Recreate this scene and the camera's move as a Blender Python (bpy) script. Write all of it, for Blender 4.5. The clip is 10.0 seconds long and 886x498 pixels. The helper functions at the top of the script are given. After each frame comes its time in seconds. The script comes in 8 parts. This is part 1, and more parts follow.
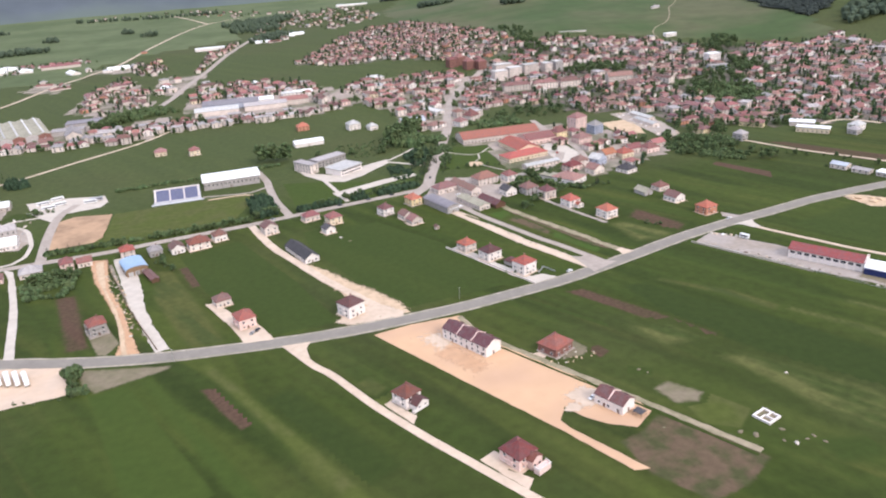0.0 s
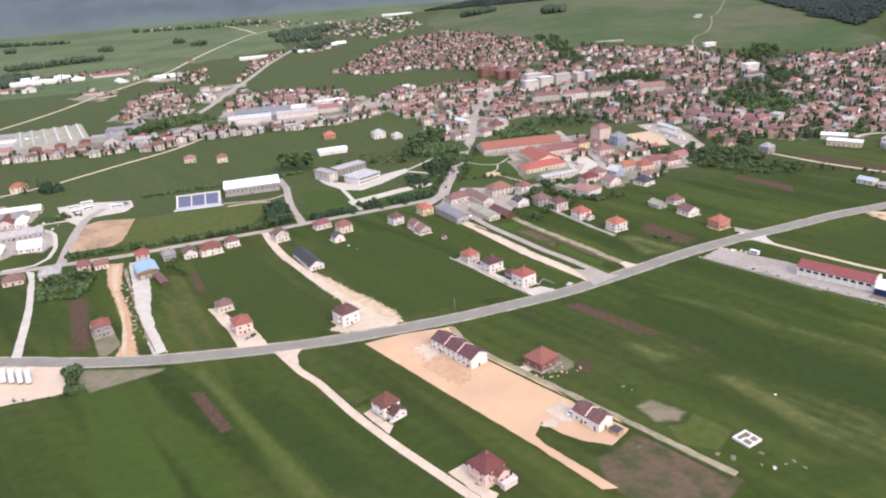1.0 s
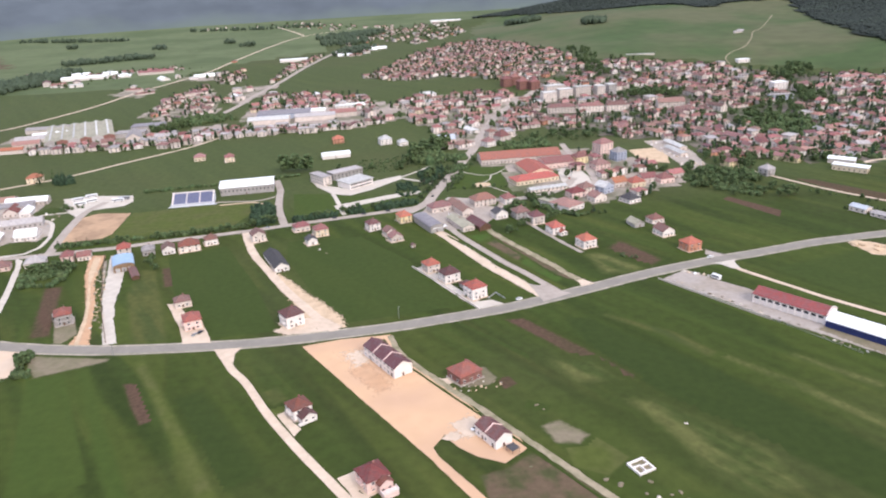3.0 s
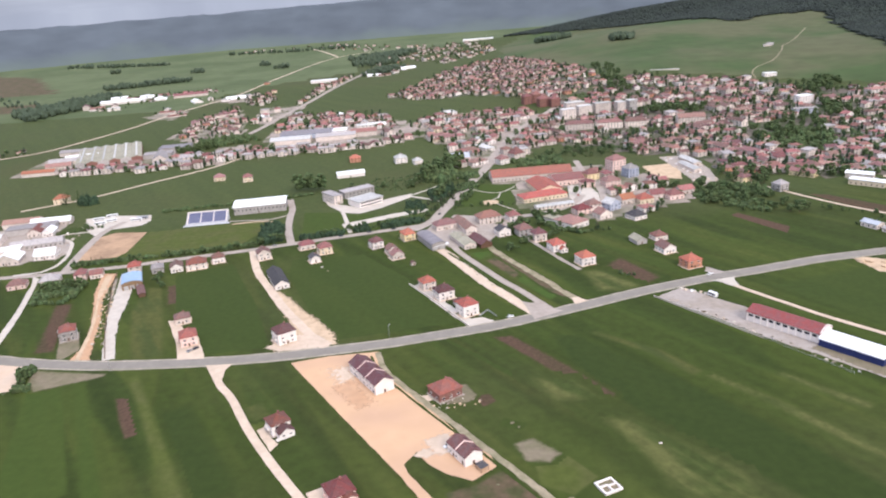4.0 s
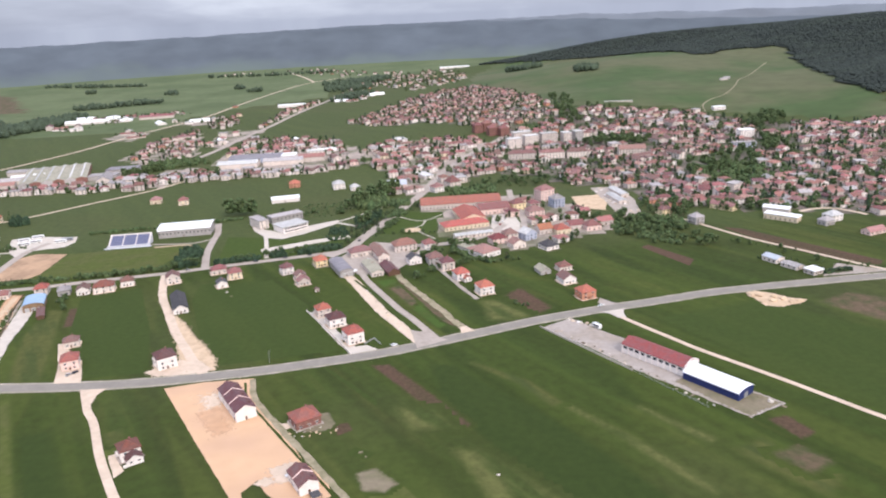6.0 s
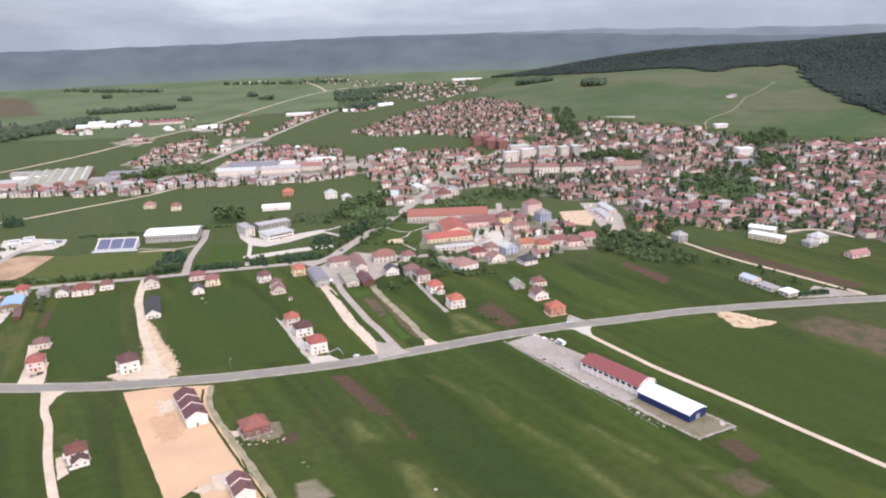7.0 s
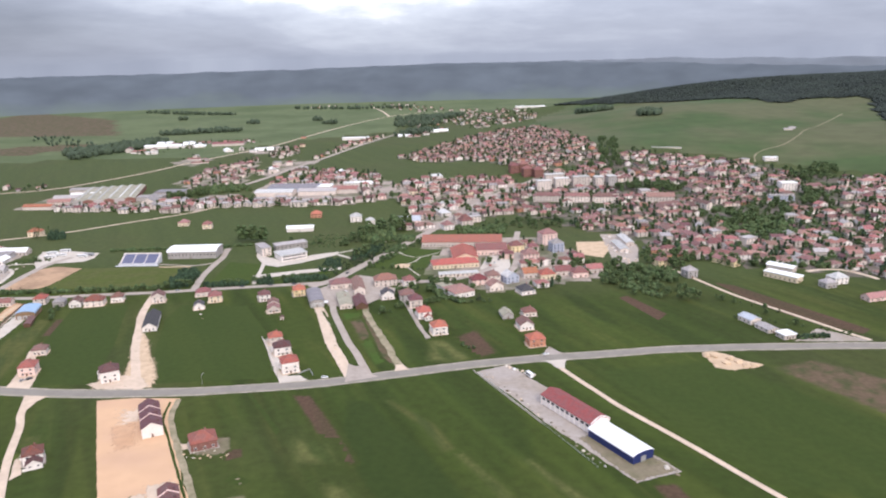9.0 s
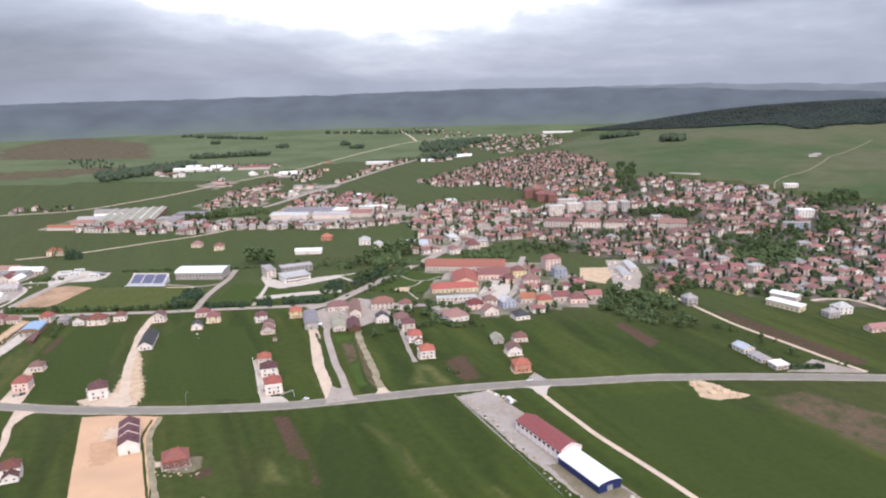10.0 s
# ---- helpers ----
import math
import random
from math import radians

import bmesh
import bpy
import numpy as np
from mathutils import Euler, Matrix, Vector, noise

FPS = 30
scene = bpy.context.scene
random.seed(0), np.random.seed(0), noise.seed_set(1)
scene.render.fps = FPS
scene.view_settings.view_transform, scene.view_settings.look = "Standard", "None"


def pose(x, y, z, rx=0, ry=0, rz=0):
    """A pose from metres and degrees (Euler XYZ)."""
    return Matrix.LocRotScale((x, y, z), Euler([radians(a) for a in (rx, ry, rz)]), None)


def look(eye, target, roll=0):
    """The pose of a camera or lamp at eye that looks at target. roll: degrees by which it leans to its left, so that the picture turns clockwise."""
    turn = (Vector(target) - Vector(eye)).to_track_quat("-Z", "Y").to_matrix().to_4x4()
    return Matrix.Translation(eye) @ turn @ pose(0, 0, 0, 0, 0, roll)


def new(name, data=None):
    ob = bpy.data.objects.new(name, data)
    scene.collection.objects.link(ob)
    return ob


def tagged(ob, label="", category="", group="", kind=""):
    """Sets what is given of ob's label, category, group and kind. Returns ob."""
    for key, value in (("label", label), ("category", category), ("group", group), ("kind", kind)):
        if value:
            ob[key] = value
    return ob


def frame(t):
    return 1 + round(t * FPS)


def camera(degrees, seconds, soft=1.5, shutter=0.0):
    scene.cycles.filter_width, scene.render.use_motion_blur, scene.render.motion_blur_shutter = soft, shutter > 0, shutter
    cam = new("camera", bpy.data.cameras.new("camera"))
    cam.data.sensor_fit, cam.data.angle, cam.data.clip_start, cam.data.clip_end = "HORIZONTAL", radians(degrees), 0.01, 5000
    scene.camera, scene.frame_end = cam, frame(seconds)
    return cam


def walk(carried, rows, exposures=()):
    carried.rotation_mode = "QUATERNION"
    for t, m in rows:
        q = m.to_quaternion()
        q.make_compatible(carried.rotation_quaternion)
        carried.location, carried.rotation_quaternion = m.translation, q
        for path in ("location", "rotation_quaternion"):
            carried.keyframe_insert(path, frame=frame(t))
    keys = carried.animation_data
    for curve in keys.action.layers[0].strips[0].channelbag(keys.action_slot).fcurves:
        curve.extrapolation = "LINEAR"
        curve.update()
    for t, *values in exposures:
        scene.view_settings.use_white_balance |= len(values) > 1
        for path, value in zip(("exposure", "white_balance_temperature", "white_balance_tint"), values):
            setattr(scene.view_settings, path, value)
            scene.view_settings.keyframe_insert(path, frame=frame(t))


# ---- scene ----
cam = camera(62.6, 10.0, soft=2.1)
PATH = [
    (0, (0.833, 2.524, 208.052), (1.231, 4.324, 207.276), -3.5),
    (0.5, (16.181, -1.083, 208.3), (16.514, 0.735, 207.534), -4.2),
    (1, (32.968, -4.665, 208.085), (33.239, -2.83, 207.337), -3.9),
    (1.5, (49.436, -7.542, 207.609), (49.666, -5.702, 206.861), -3.7),
    (2, (66.627, -10.73, 207.827), (66.824, -8.885, 207.081), -3.2),
    (3.5, (116.158, -18.671, 208.853), (116.227, -16.8, 208.15), -3.4),
    (4, (132.932, -21.319, 208.403), (132.948, -19.436, 207.727), -4.1),
    (4.5, (151.576, -23.019, 208.719), (151.606, -21.134, 208.05), -3.3),
    (5, (168.742, -24.626, 208.515), (168.803, -22.734, 207.87), -2.7),
    (5.5, (185.577, -25.842, 208.405), (185.634, -23.944, 207.777), -3.0),
    (7, (237.805, -28.717, 208.884), (237.806, -26.804, 208.3), -1.8),
    (7.5, (254.373, -28.479, 209.091), (254.33, -26.563, 208.519), -2.0),
    (8, (272.121, -28.129, 208.569), (272.028, -26.213, 208.004), -2.2),
    (8.5, (288.905, -27.741, 208.381), (288.753, -25.823, 207.838), -2.1),
    (9, (307.534, -27.936, 208.872), (307.331, -26.013, 208.36), -1.4),
    (9.5, (325.143, -27.452, 208.572), (324.894, -25.523, 208.106), -1.3),
    (10, (343.347, -26.032, 208.425), (343.049, -24.105, 207.98), -1.4),
]
walk(cam, [(t, look(eye, target, roll)) for t, eye, target, roll in PATH],
     exposures=[(0, 0.11), (4.5, 0.11), (7.5, 0.11), (10, -0.04)])

# ---------------------------------------------------------------- world, sun, exposure
SUN_ELEV, SUN_AZ = 37.0, 150.0      # degrees above the plain; clockwise from +y
world = bpy.data.worlds.new("overcast_sky")
scene.world = world
world.use_nodes = True
wt = world.node_tree
wt.nodes.clear()


def wn(kind, **inputs):
    n = wt.nodes.new(kind)
    for k, v in inputs.items():
        n.inputs[k].default_value = v
    return n


def link(a, b):
    wt.links.new(a, b)


def wmath(op, a, b=None):
    n = wt.nodes.new("ShaderNodeMath")
    n.operation = op
    for i, v in enumerate((a, b)):
        if v is None:
            continue
        if isinstance(v, (int, float)):
            n.inputs[i].default_value = v
        else:
            link(v, n.inputs[i])
    return n.outputs[0]


sky = wt.nodes.new("ShaderNodeTexSky")
sky.sky_type = "NISHITA"
sky.sun_disc = False
sky.sun_elevation, sky.sun_rotation = radians(SUN_ELEV), radians(SUN_AZ)
coord = wt.nodes.new("ShaderNodeTexCoord")
sep = wt.nodes.new("ShaderNodeSeparateXYZ")
link(coord.outputs["Generated"], sep.inputs[0])
# a flat cloud deck seen in perspective
up = wmath("ADD", wmath("MAXIMUM", sep.outputs[2], 0.0), 0.17)
deck = wt.nodes.new("ShaderNodeCombineXYZ")
link(wmath("DIVIDE", sep.outputs[0], up), deck.inputs[0])
link(wmath("DIVIDE", sep.outputs[1], up), deck.inputs[1])
big = wn("ShaderNodeTexNoise", Scale=0.40, Detail=5.0, Roughness=0.5, Distortion=0.8)
link(deck.outputs[0], big.inputs["Vector"])
fine = wn("ShaderNodeTexNoise", Scale=2.2, Detail=6.0, Roughness=0.6)
link(deck.outputs[0], fine.inputs["Vector"])
mixed = wmath("ADD", wmath("MULTIPLY", big.outputs[0], 0.72), wmath("MULTIPLY", fine.outputs[0], 0.28))
# the break in the cloud, low over the valley
azim = wmath("ARCTAN2", sep.outputs[0], sep.outputs[1])
e1 = wmath("DIVIDE", wmath("ADD", azim, 0.235), 0.285)
e2 = wmath("DIVIDE", wmath("SUBTRACT", sep.outputs[2], 0.132), 0.060)
e1q = wmath("MULTIPLY", wmath("MULTIPLY", e1, e1), wmath("MULTIPLY", e1, e1))
gap = wmath("POWER", 2.718, wmath("MULTIPLY", wmath("ADD", e1q, wmath("MULTIPLY", e2, e2)), -1.0))
# lumps of cloud at the edge of the break
puff = wn("ShaderNodeTexNoise", Scale=9.0, Detail=5.0, Roughness=0.55)
link(coord.outputs["Generated"], puff.inputs["Vector"])
gap = wmath("MULTIPLY", gap, wmath("ADD", wmath("MULTIPLY", puff.outputs[0], 1.9), 0.05))
# darker rain cloud to the west of it
d1 = wmath("DIVIDE", wmath("ADD", azim, 0.72), 0.22)
d2 = wmath("DIVIDE", wmath("SUBTRACT", sep.outputs[2], 0.045), 0.06)
rain = wmath("POWER", 2.718, wmath("MULTIPLY", wmath("ADD", wmath("MULTIPLY", d1, d1), wmath("MULTIPLY", d2, d2)), -1.0))
# a dark bar of cloud to the east of the break
s1 = wmath("DIVIDE", wmath("SUBTRACT", azim, 0.22), 0.15)
s2 = wmath("DIVIDE", wmath("SUBTRACT", sep.outputs[2], 0.093), 0.010)
streak = wmath("POWER", 2.718, wmath("MULTIPLY", wmath("ADD", wmath("MULTIPLY", s1, s1), wmath("MULTIPLY", s2, s2)), -1.0))
cover = wmath("SUBTRACT", wmath("ADD", mixed, wmath("MULTIPLY", gap, 0.52)), wmath("ADD", wmath("MULTIPLY", rain, 0.10), wmath("MULTIPLY", streak, 0.16)))
ramp = wt.nodes.new("ShaderNodeValToRGB")
link(cover, ramp.inputs[0])
el = ramp.color_ramp.elements
el[0].position, el[0].color = 0.30, (0.212, 0.228, 0.305, 1)
el[1].position, el[1].color = 0.80, (1.1, 1.1, 1.16, 1)
for p, c in ((0.50, (0.342, 0.365, 0.46, 1)), (0.64, (0.515, 0.545, 0.64, 1))):
    el.new(p).color = c
haze = wmath("POWER", wmath("SUBTRACT", 1.0, wmath("MINIMUM", wmath("MAXIMUM", wmath("MULTIPLY", sep.outputs[2], 9.0), 0.0), 1.0)), 2.0)
low = wt.nodes.new("ShaderNodeMix")
low.data_type = "RGBA"
link(wmath("MULTIPLY", haze, 0.6), low.inputs[0])
link(ramp.outputs[0], low.inputs[6])
low.inputs[7].default_value = (0.262, 0.295, 0.392, 1)
cloud = wt.nodes.new("ShaderNodeBackground")
link(wmath("MULTIPLY", wmath("ADD", wmath("MULTIPLY", wmath("MAXIMUM", sep.outputs[2], 0.0), 2.0), 1.0), wmath("SUBTRACT", 1.62, wmath("MULTIPLY", rain, 0.42))), cloud.inputs[1])
link(low.outputs[2], cloud.inputs[0])
clear = wt.nodes.new("ShaderNodeBackground")
clear.inputs[1].default_value = 0.07
link(sky.outputs[0], clear.inputs[0])
both = wt.nodes.new("ShaderNodeMixShader")
both.inputs[0].default_value = 0.85
link(clear.outputs[0], both.inputs[1])
link(cloud.outputs[0], both.inputs[2])
out = wt.nodes.new("ShaderNodeOutputWorld")
link(both.outputs[0], out.inputs[0])

sun = new("sun", bpy.data.lights.new("sun", "SUN"))
sun.data.energy, sun.data.angle, sun.data.color = 2.7, radians(26), (1.0, 0.888, 0.80)
sun.matrix_world = look((0, 0, 0), (-math.sin(radians(SUN_AZ)), -math.cos(radians(SUN_AZ)), -math.tan(radians(SUN_ELEV))))

# ---------------------------------------------------------------- materials


def material(name, base, rough=0.85, vary=0.25, scale=0.6, bump=0.0, tint=None, tint_scale=0.05, tint_amount=0.5, random_value=0.0,
             random_hue=0.0, metal=0.0, streak=None):
    """A surface with variation at two scales; tint: a second colour in large stains; random_*: from object to object;
    streak: (turn in degrees, stretch) draws the stains out along one direction."""
    m = bpy.data.materials.new(name)
    m.use_nodes = True
    nt = m.node_tree
    bsdf = nt.nodes["Principled BSDF"]
    bsdf.inputs["Roughness"].default_value = rough
    bsdf.inputs["Metallic"].default_value = metal
    bsdf.inputs["Specular IOR Level"].default_value = 0.15 if rough > 0.88 else 0.4
    geo = nt.nodes.new("ShaderNodeNewGeometry")
    pos = geo.outputs["Position"]
    n1 = nt.nodes.new("ShaderNodeTexNoise")
    n1.inputs["Scale"].default_value, n1.inputs["Detail"].default_value = scale, 6
    nt.links.new(pos, n1.inputs["Vector"])
    n2 = nt.nodes.new("ShaderNodeTexNoise")
    n2.inputs["Scale"].default_value, n2.inputs["Detail"].default_value = tint_scale, 4
    if streak:
        mp = nt.nodes.new("ShaderNodeMapping")
        mp.vector_type = "TEXTURE"
        mp.inputs["Rotation"].default_value = (0, 0, radians(streak[0]))
        mp.inputs["Scale"].default_value = (1, streak[1], 1)
        nt.links.new(pos, mp.inputs[0])
        nt.links.new(mp.outputs[0], n2.inputs["Vector"])
    else:
        nt.links.new(pos, n2.inputs["Vector"])
    mix = nt.nodes.new("ShaderNodeMix")
    mix.data_type = "RGBA"
    mix.inputs[6].default_value = (*base, 1)
    mix.inputs[7].default_value = (*(tint or base), 1)
    r = nt.nodes.new("ShaderNodeMapRange")
    r.inputs[1].default_value, r.inputs[2].default_value = 0.42, 0.62
    r.inputs[3].default_value, r.inputs[4].default_value = 0.0, tint_amount
    nt.links.new(n2.outputs[0], r.inputs[0])
    nt.links.new(r.outputs[0], mix.inputs[0])
    hsv = nt.nodes.new("ShaderNodeHueSaturation")
    nt.links.new(mix.outputs[2], hsv.inputs["Color"])
    v = nt.nodes.new("ShaderNodeMapRange")
    v.inputs[1].default_value, v.inputs[2].default_value = 0.3, 0.7
    v.inputs[3].default_value, v.inputs[4].default_value = 1 - vary, 1 + vary
    nt.links.new(n1.outputs[0], v.inputs[0])
    value = v.outputs[0]
    if random_value or random_hue:
        info = nt.nodes.new("ShaderNodeObjectInfo")
        rv = nt.nodes.new("ShaderNodeMapRange")
        rv.inputs[3].default_value, rv.inputs[4].default_value = 1 - random_value, 1 + random_value
        ad = nt.nodes.new("ShaderNodeMath")
        ad.operation = "ADD"
        nt.links.new(info.outputs["Random"], ad.inputs[0])
        nt.links.new(geo.outputs["Random Per Island"], ad.inputs[1])
        wrap = nt.nodes.new("ShaderNodeMath")
        wrap.operation = "FRACT"
        nt.links.new(ad.outputs[0], wrap.inputs[0])
        nt.links.new(wrap.outputs[0], rv.inputs[0])
        mu = nt.nodes.new("ShaderNodeMath")
        mu.operation = "MULTIPLY"
        nt.links.new(value, mu.inputs[0])
        nt.links.new(rv.outputs[0], mu.inputs[1])
        value = mu.outputs[0]
        fr = nt.nodes.new("ShaderNodeMath")
        fr.operation = "FRACT"
        m7 = nt.nodes.new("ShaderNodeMath")
        m7.operation = "MULTIPLY"
        m7.inputs[1].default_value = 17.3
        nt.links.new(wrap.outputs[0], m7.inputs[0])
        nt.links.new(m7.outputs[0], fr.inputs[0])
        rh = nt.nodes.new("ShaderNodeMapRange")
        rh.inputs[3].default_value, rh.inputs[4].default_value = 0.5 - random_hue, 0.5 + random_hue
        nt.links.new(fr.outputs[0], rh.inputs[0])
        nt.links.new(rh.outputs[0], hsv.inputs["Hue"])
    nt.links.new(value, hsv.inputs["Value"])
    nt.links.new(hsv.outputs[0], bsdf.inputs["Base Color"])
    if bump:
        b = nt.nodes.new("ShaderNodeBump")
        b.inputs["Strength"].default_value, b.inputs["Distance"].default_value = bump, 0.3
        nt.links.new(n1.outputs[0], b.inputs["Height"])
        nt.links.new(b.outputs[0], bsdf.inputs["Normal"])
    return m


def roof_tiles(name, base, random_value=0.25, random_hue=0.015):
    """Clay tiles: courses as fine ridges, weathered in patches."""
    m = material(name, base, 0.8, 0.22, 1.3, 0.0, tuple(0.55 * c + 0.05 for c in base), 0.35, 0.6, random_value, random_hue)
    nt = m.node_tree
    geo = nt.nodes.new("ShaderNodeNewGeometry")
    s = nt.nodes.new("ShaderNodeSeparateXYZ")
    nt.links.new(geo.outputs["Position"], s.inputs[0])
    w = nt.nodes.new("ShaderNodeMath")
    w.operation = "MULTIPLY"
    w.inputs[1].default_value = 18.0
    nt.links.new(s.outputs[2], w.inputs[0])
    si = nt.nodes.new("ShaderNodeMath")
    si.operation = "SINE"
    nt.links.new(w.outputs[0], si.inputs[0])
    b = nt.nodes.new("ShaderNodeBump")
    b.inputs["Strength"].default_value, b.inputs["Distance"].default_value = 0.35, 0.05
    nt.links.new(si.outputs[0], b.inputs["Height"])
    nt.links.new(b.outputs[0], nt.nodes["Principled BSDF"].inputs["Normal"])
    return m


def field_colour(nt):
    """The plain: strip fields in many greens, drawn out along the strips, with grass mottling; gives the colour."""
    N, K = nt.nodes.new, nt.links.new
    geo = N("ShaderNodeNewGeometry")
    mp = N("ShaderNodeMapping")
    mp.vector_type = "TEXTURE"
    mp.inputs["Rotation"].default_value = (0, 0, radians(30))
    mp.inputs["Scale"].default_value = (24, 150, 1000)
    K(geo.outputs["Position"], mp.inputs[0])
    cell = N("ShaderNodeTexVoronoi")
    cell.feature = "SMOOTH_F1"
    cell.inputs["Scale"].default_value, cell.inputs["Randomness"].default_value = 1.0, 0.8
    cell.inputs["Smoothness"].default_value = 0.22
    K(mp.outputs[0], cell.inputs["Vector"])
    sepc = N("ShaderNodeSeparateColor")
    K(cell.outputs["Color"], sepc.inputs[0])
    ramp = N("ShaderNodeValToRGB")
    e = ramp.color_ramp.elements
    e[0].position, e[0].color = 0.0, (0.0320, 0.0486, 0.0098, 1)
    e[1].position, e[1].color = 1.0, (0.0565, 0.0758, 0.0144, 1)
    for p, c in ((0.3, (0.0367, 0.0545, 0.0106, 1)), (0.62, (0.0433, 0.0614, 0.0116, 1)), (0.85, (0.0508, 0.0656, 0.0134, 1))):
        e.new(p).color = c
    K(sepc.outputs[0], ramp.inputs[0])
    # long streaks of lighter growth
    mp2 = N("ShaderNodeMapping")
    mp2.vector_type = "TEXTURE"
    mp2.inputs["Rotation"].default_value = (0, 0, radians(31))
    mp2.inputs["Scale"].default_value = (9, 85, 1000)
    K(geo.outputs["Position"], mp2.inputs[0])
    st = N("ShaderNodeTexNoise")
    st.inputs["Scale"].default_value, st.inputs["Detail"].default_value = 1.0, 5
    K(mp2.outputs[0], st.inputs["Vector"])
    sr = N("ShaderNodeMapRange")
    sr.inputs[1].default_value, sr.inputs[2].default_value, sr.inputs[3].default_value, sr.inputs[4].default_value = 0.50, 0.76, 0.0, 0.55
    K(st.outputs[0], sr.inputs[0])
    mix = N("ShaderNodeMix")
    mix.data_type = "RGBA"
    where = N("ShaderNodeTexNoise")
    where.inputs["Scale"].default_value, where.inputs["Detail"].default_value = 0.009, 2
    K(geo.outputs["Position"], where.inputs["Vector"])
    wh = N("ShaderNodeMapRange")
    wh.inputs[1].default_value, wh.inputs[2].default_value, wh.inputs[3].default_value, wh.inputs[4].default_value = 0.46, 0.6, 0.12, 1.0
    K(where.outputs[0], wh.inputs[0])
    mm = N("ShaderNodeMath")
    mm.operation = "MULTIPLY"
    K(sr.outputs[0], mm.inputs[0])
    K(wh.outputs[0], mm.inputs[1])
    K(mm.outputs[0], mix.inputs[0])
    K(ramp.outputs[0], mix.inputs[6])
    mix.inputs[7].default_value = (0.0904, 0.0920, 0.0229, 1)
    # broad soft bands of denser growth, one beside the other
    mp3 = N("ShaderNodeMapping")
    mp3.vector_type = "TEXTURE"
    mp3.inputs["Rotation"].default_value = (0, 0, radians(30.5))
    mp3.inputs["Scale"].default_value = (16, 420, 1000)
    K(geo.outputs["Position"], mp3.inputs[0])
    bd = N("ShaderNodeTexNoise")
    bd.inputs["Scale"].default_value, bd.inputs["Detail"].default_value = 1.0, 2
    K(mp3.outputs[0], bd.inputs["Vector"])
    br = N("ShaderNodeMapRange")
    br.inputs[1].default_value, br.inputs[2].default_value, br.inputs[3].default_value, br.inputs[4].default_value = 0.36, 0.64, 0.86, 1.14
    K(bd.outputs[0], br.inputs[0])
    hv = N("ShaderNodeHueSaturation")
    # northern fields are quieter, and paled too: distance haze put into their colour
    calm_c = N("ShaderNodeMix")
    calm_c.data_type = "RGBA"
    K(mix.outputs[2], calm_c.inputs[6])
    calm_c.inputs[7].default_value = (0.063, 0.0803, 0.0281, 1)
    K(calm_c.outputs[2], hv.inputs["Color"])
    sp = N("ShaderNodeSeparateXYZ")
    K(geo.outputs["Position"], sp.inputs[0])
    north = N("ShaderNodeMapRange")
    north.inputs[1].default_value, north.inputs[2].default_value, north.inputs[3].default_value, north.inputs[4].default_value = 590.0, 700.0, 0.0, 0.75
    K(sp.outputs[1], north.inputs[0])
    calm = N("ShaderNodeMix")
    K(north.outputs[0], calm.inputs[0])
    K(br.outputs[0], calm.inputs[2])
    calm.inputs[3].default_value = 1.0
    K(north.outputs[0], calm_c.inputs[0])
    K(calm.outputs[0], hv.inputs["Value"])
    # wide dry stains over hundreds of metres
    wide = N("ShaderNodeTexNoise")
    wide.inputs["Scale"].default_value, wide.inputs["Detail"].default_value = 0.0035, 5
    K(geo.outputs["Position"], wide.inputs["Vector"])
    wr = N("ShaderNodeMapRange")
    wr.inputs[1].default_value, wr.inputs[2].default_value, wr.inputs[3].default_value, wr.inputs[4].default_value = 0.48, 0.7, 0.0, 0.6
    K(wide.outputs[0], wr.inputs[0])
    mixw = N("ShaderNodeMix")
    mixw.data_type = "RGBA"
    K(wr.outputs[0], mixw.inputs[0])
    K(hv.outputs[0], mixw.inputs[6])
    mixw.inputs[7].default_value = (0.0678, 0.0699, 0.0287, 1)
    fine = N("ShaderNodeTexNoise")
    fine.inputs["Scale"].default_value, fine.inputs["Detail"].default_value = 0.16, 9
    fine.inputs["Roughness"].default_value = 0.62
    K(geo.outputs["Position"], fine.inputs["Vector"])
    fr = N("ShaderNodeMapRange")
    fr.inputs[1].default_value, fr.inputs[2].default_value, fr.inputs[3].default_value, fr.inputs[4].default_value = 0.3, 0.7, 0.84, 1.16
    K(fine.outputs[0], fr.inputs[0])
    hsv = N("ShaderNodeHueSaturation")
    K(mixw.outputs[2], hsv.inputs["Color"])
    K(fr.outputs[0], hsv.inputs["Value"])
    return hsv.outputs[0]


def field_ground():
    m = bpy.data.materials.new("meadow_and_strip_fields")
    m.use_nodes = True
    bsdf = m.node_tree.nodes["Principled BSDF"]
    bsdf.inputs["Roughness"].default_value = 0.95
    bsdf.inputs["Specular IOR Level"].default_value = 0.15
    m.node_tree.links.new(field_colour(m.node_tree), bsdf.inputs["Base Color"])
    return m


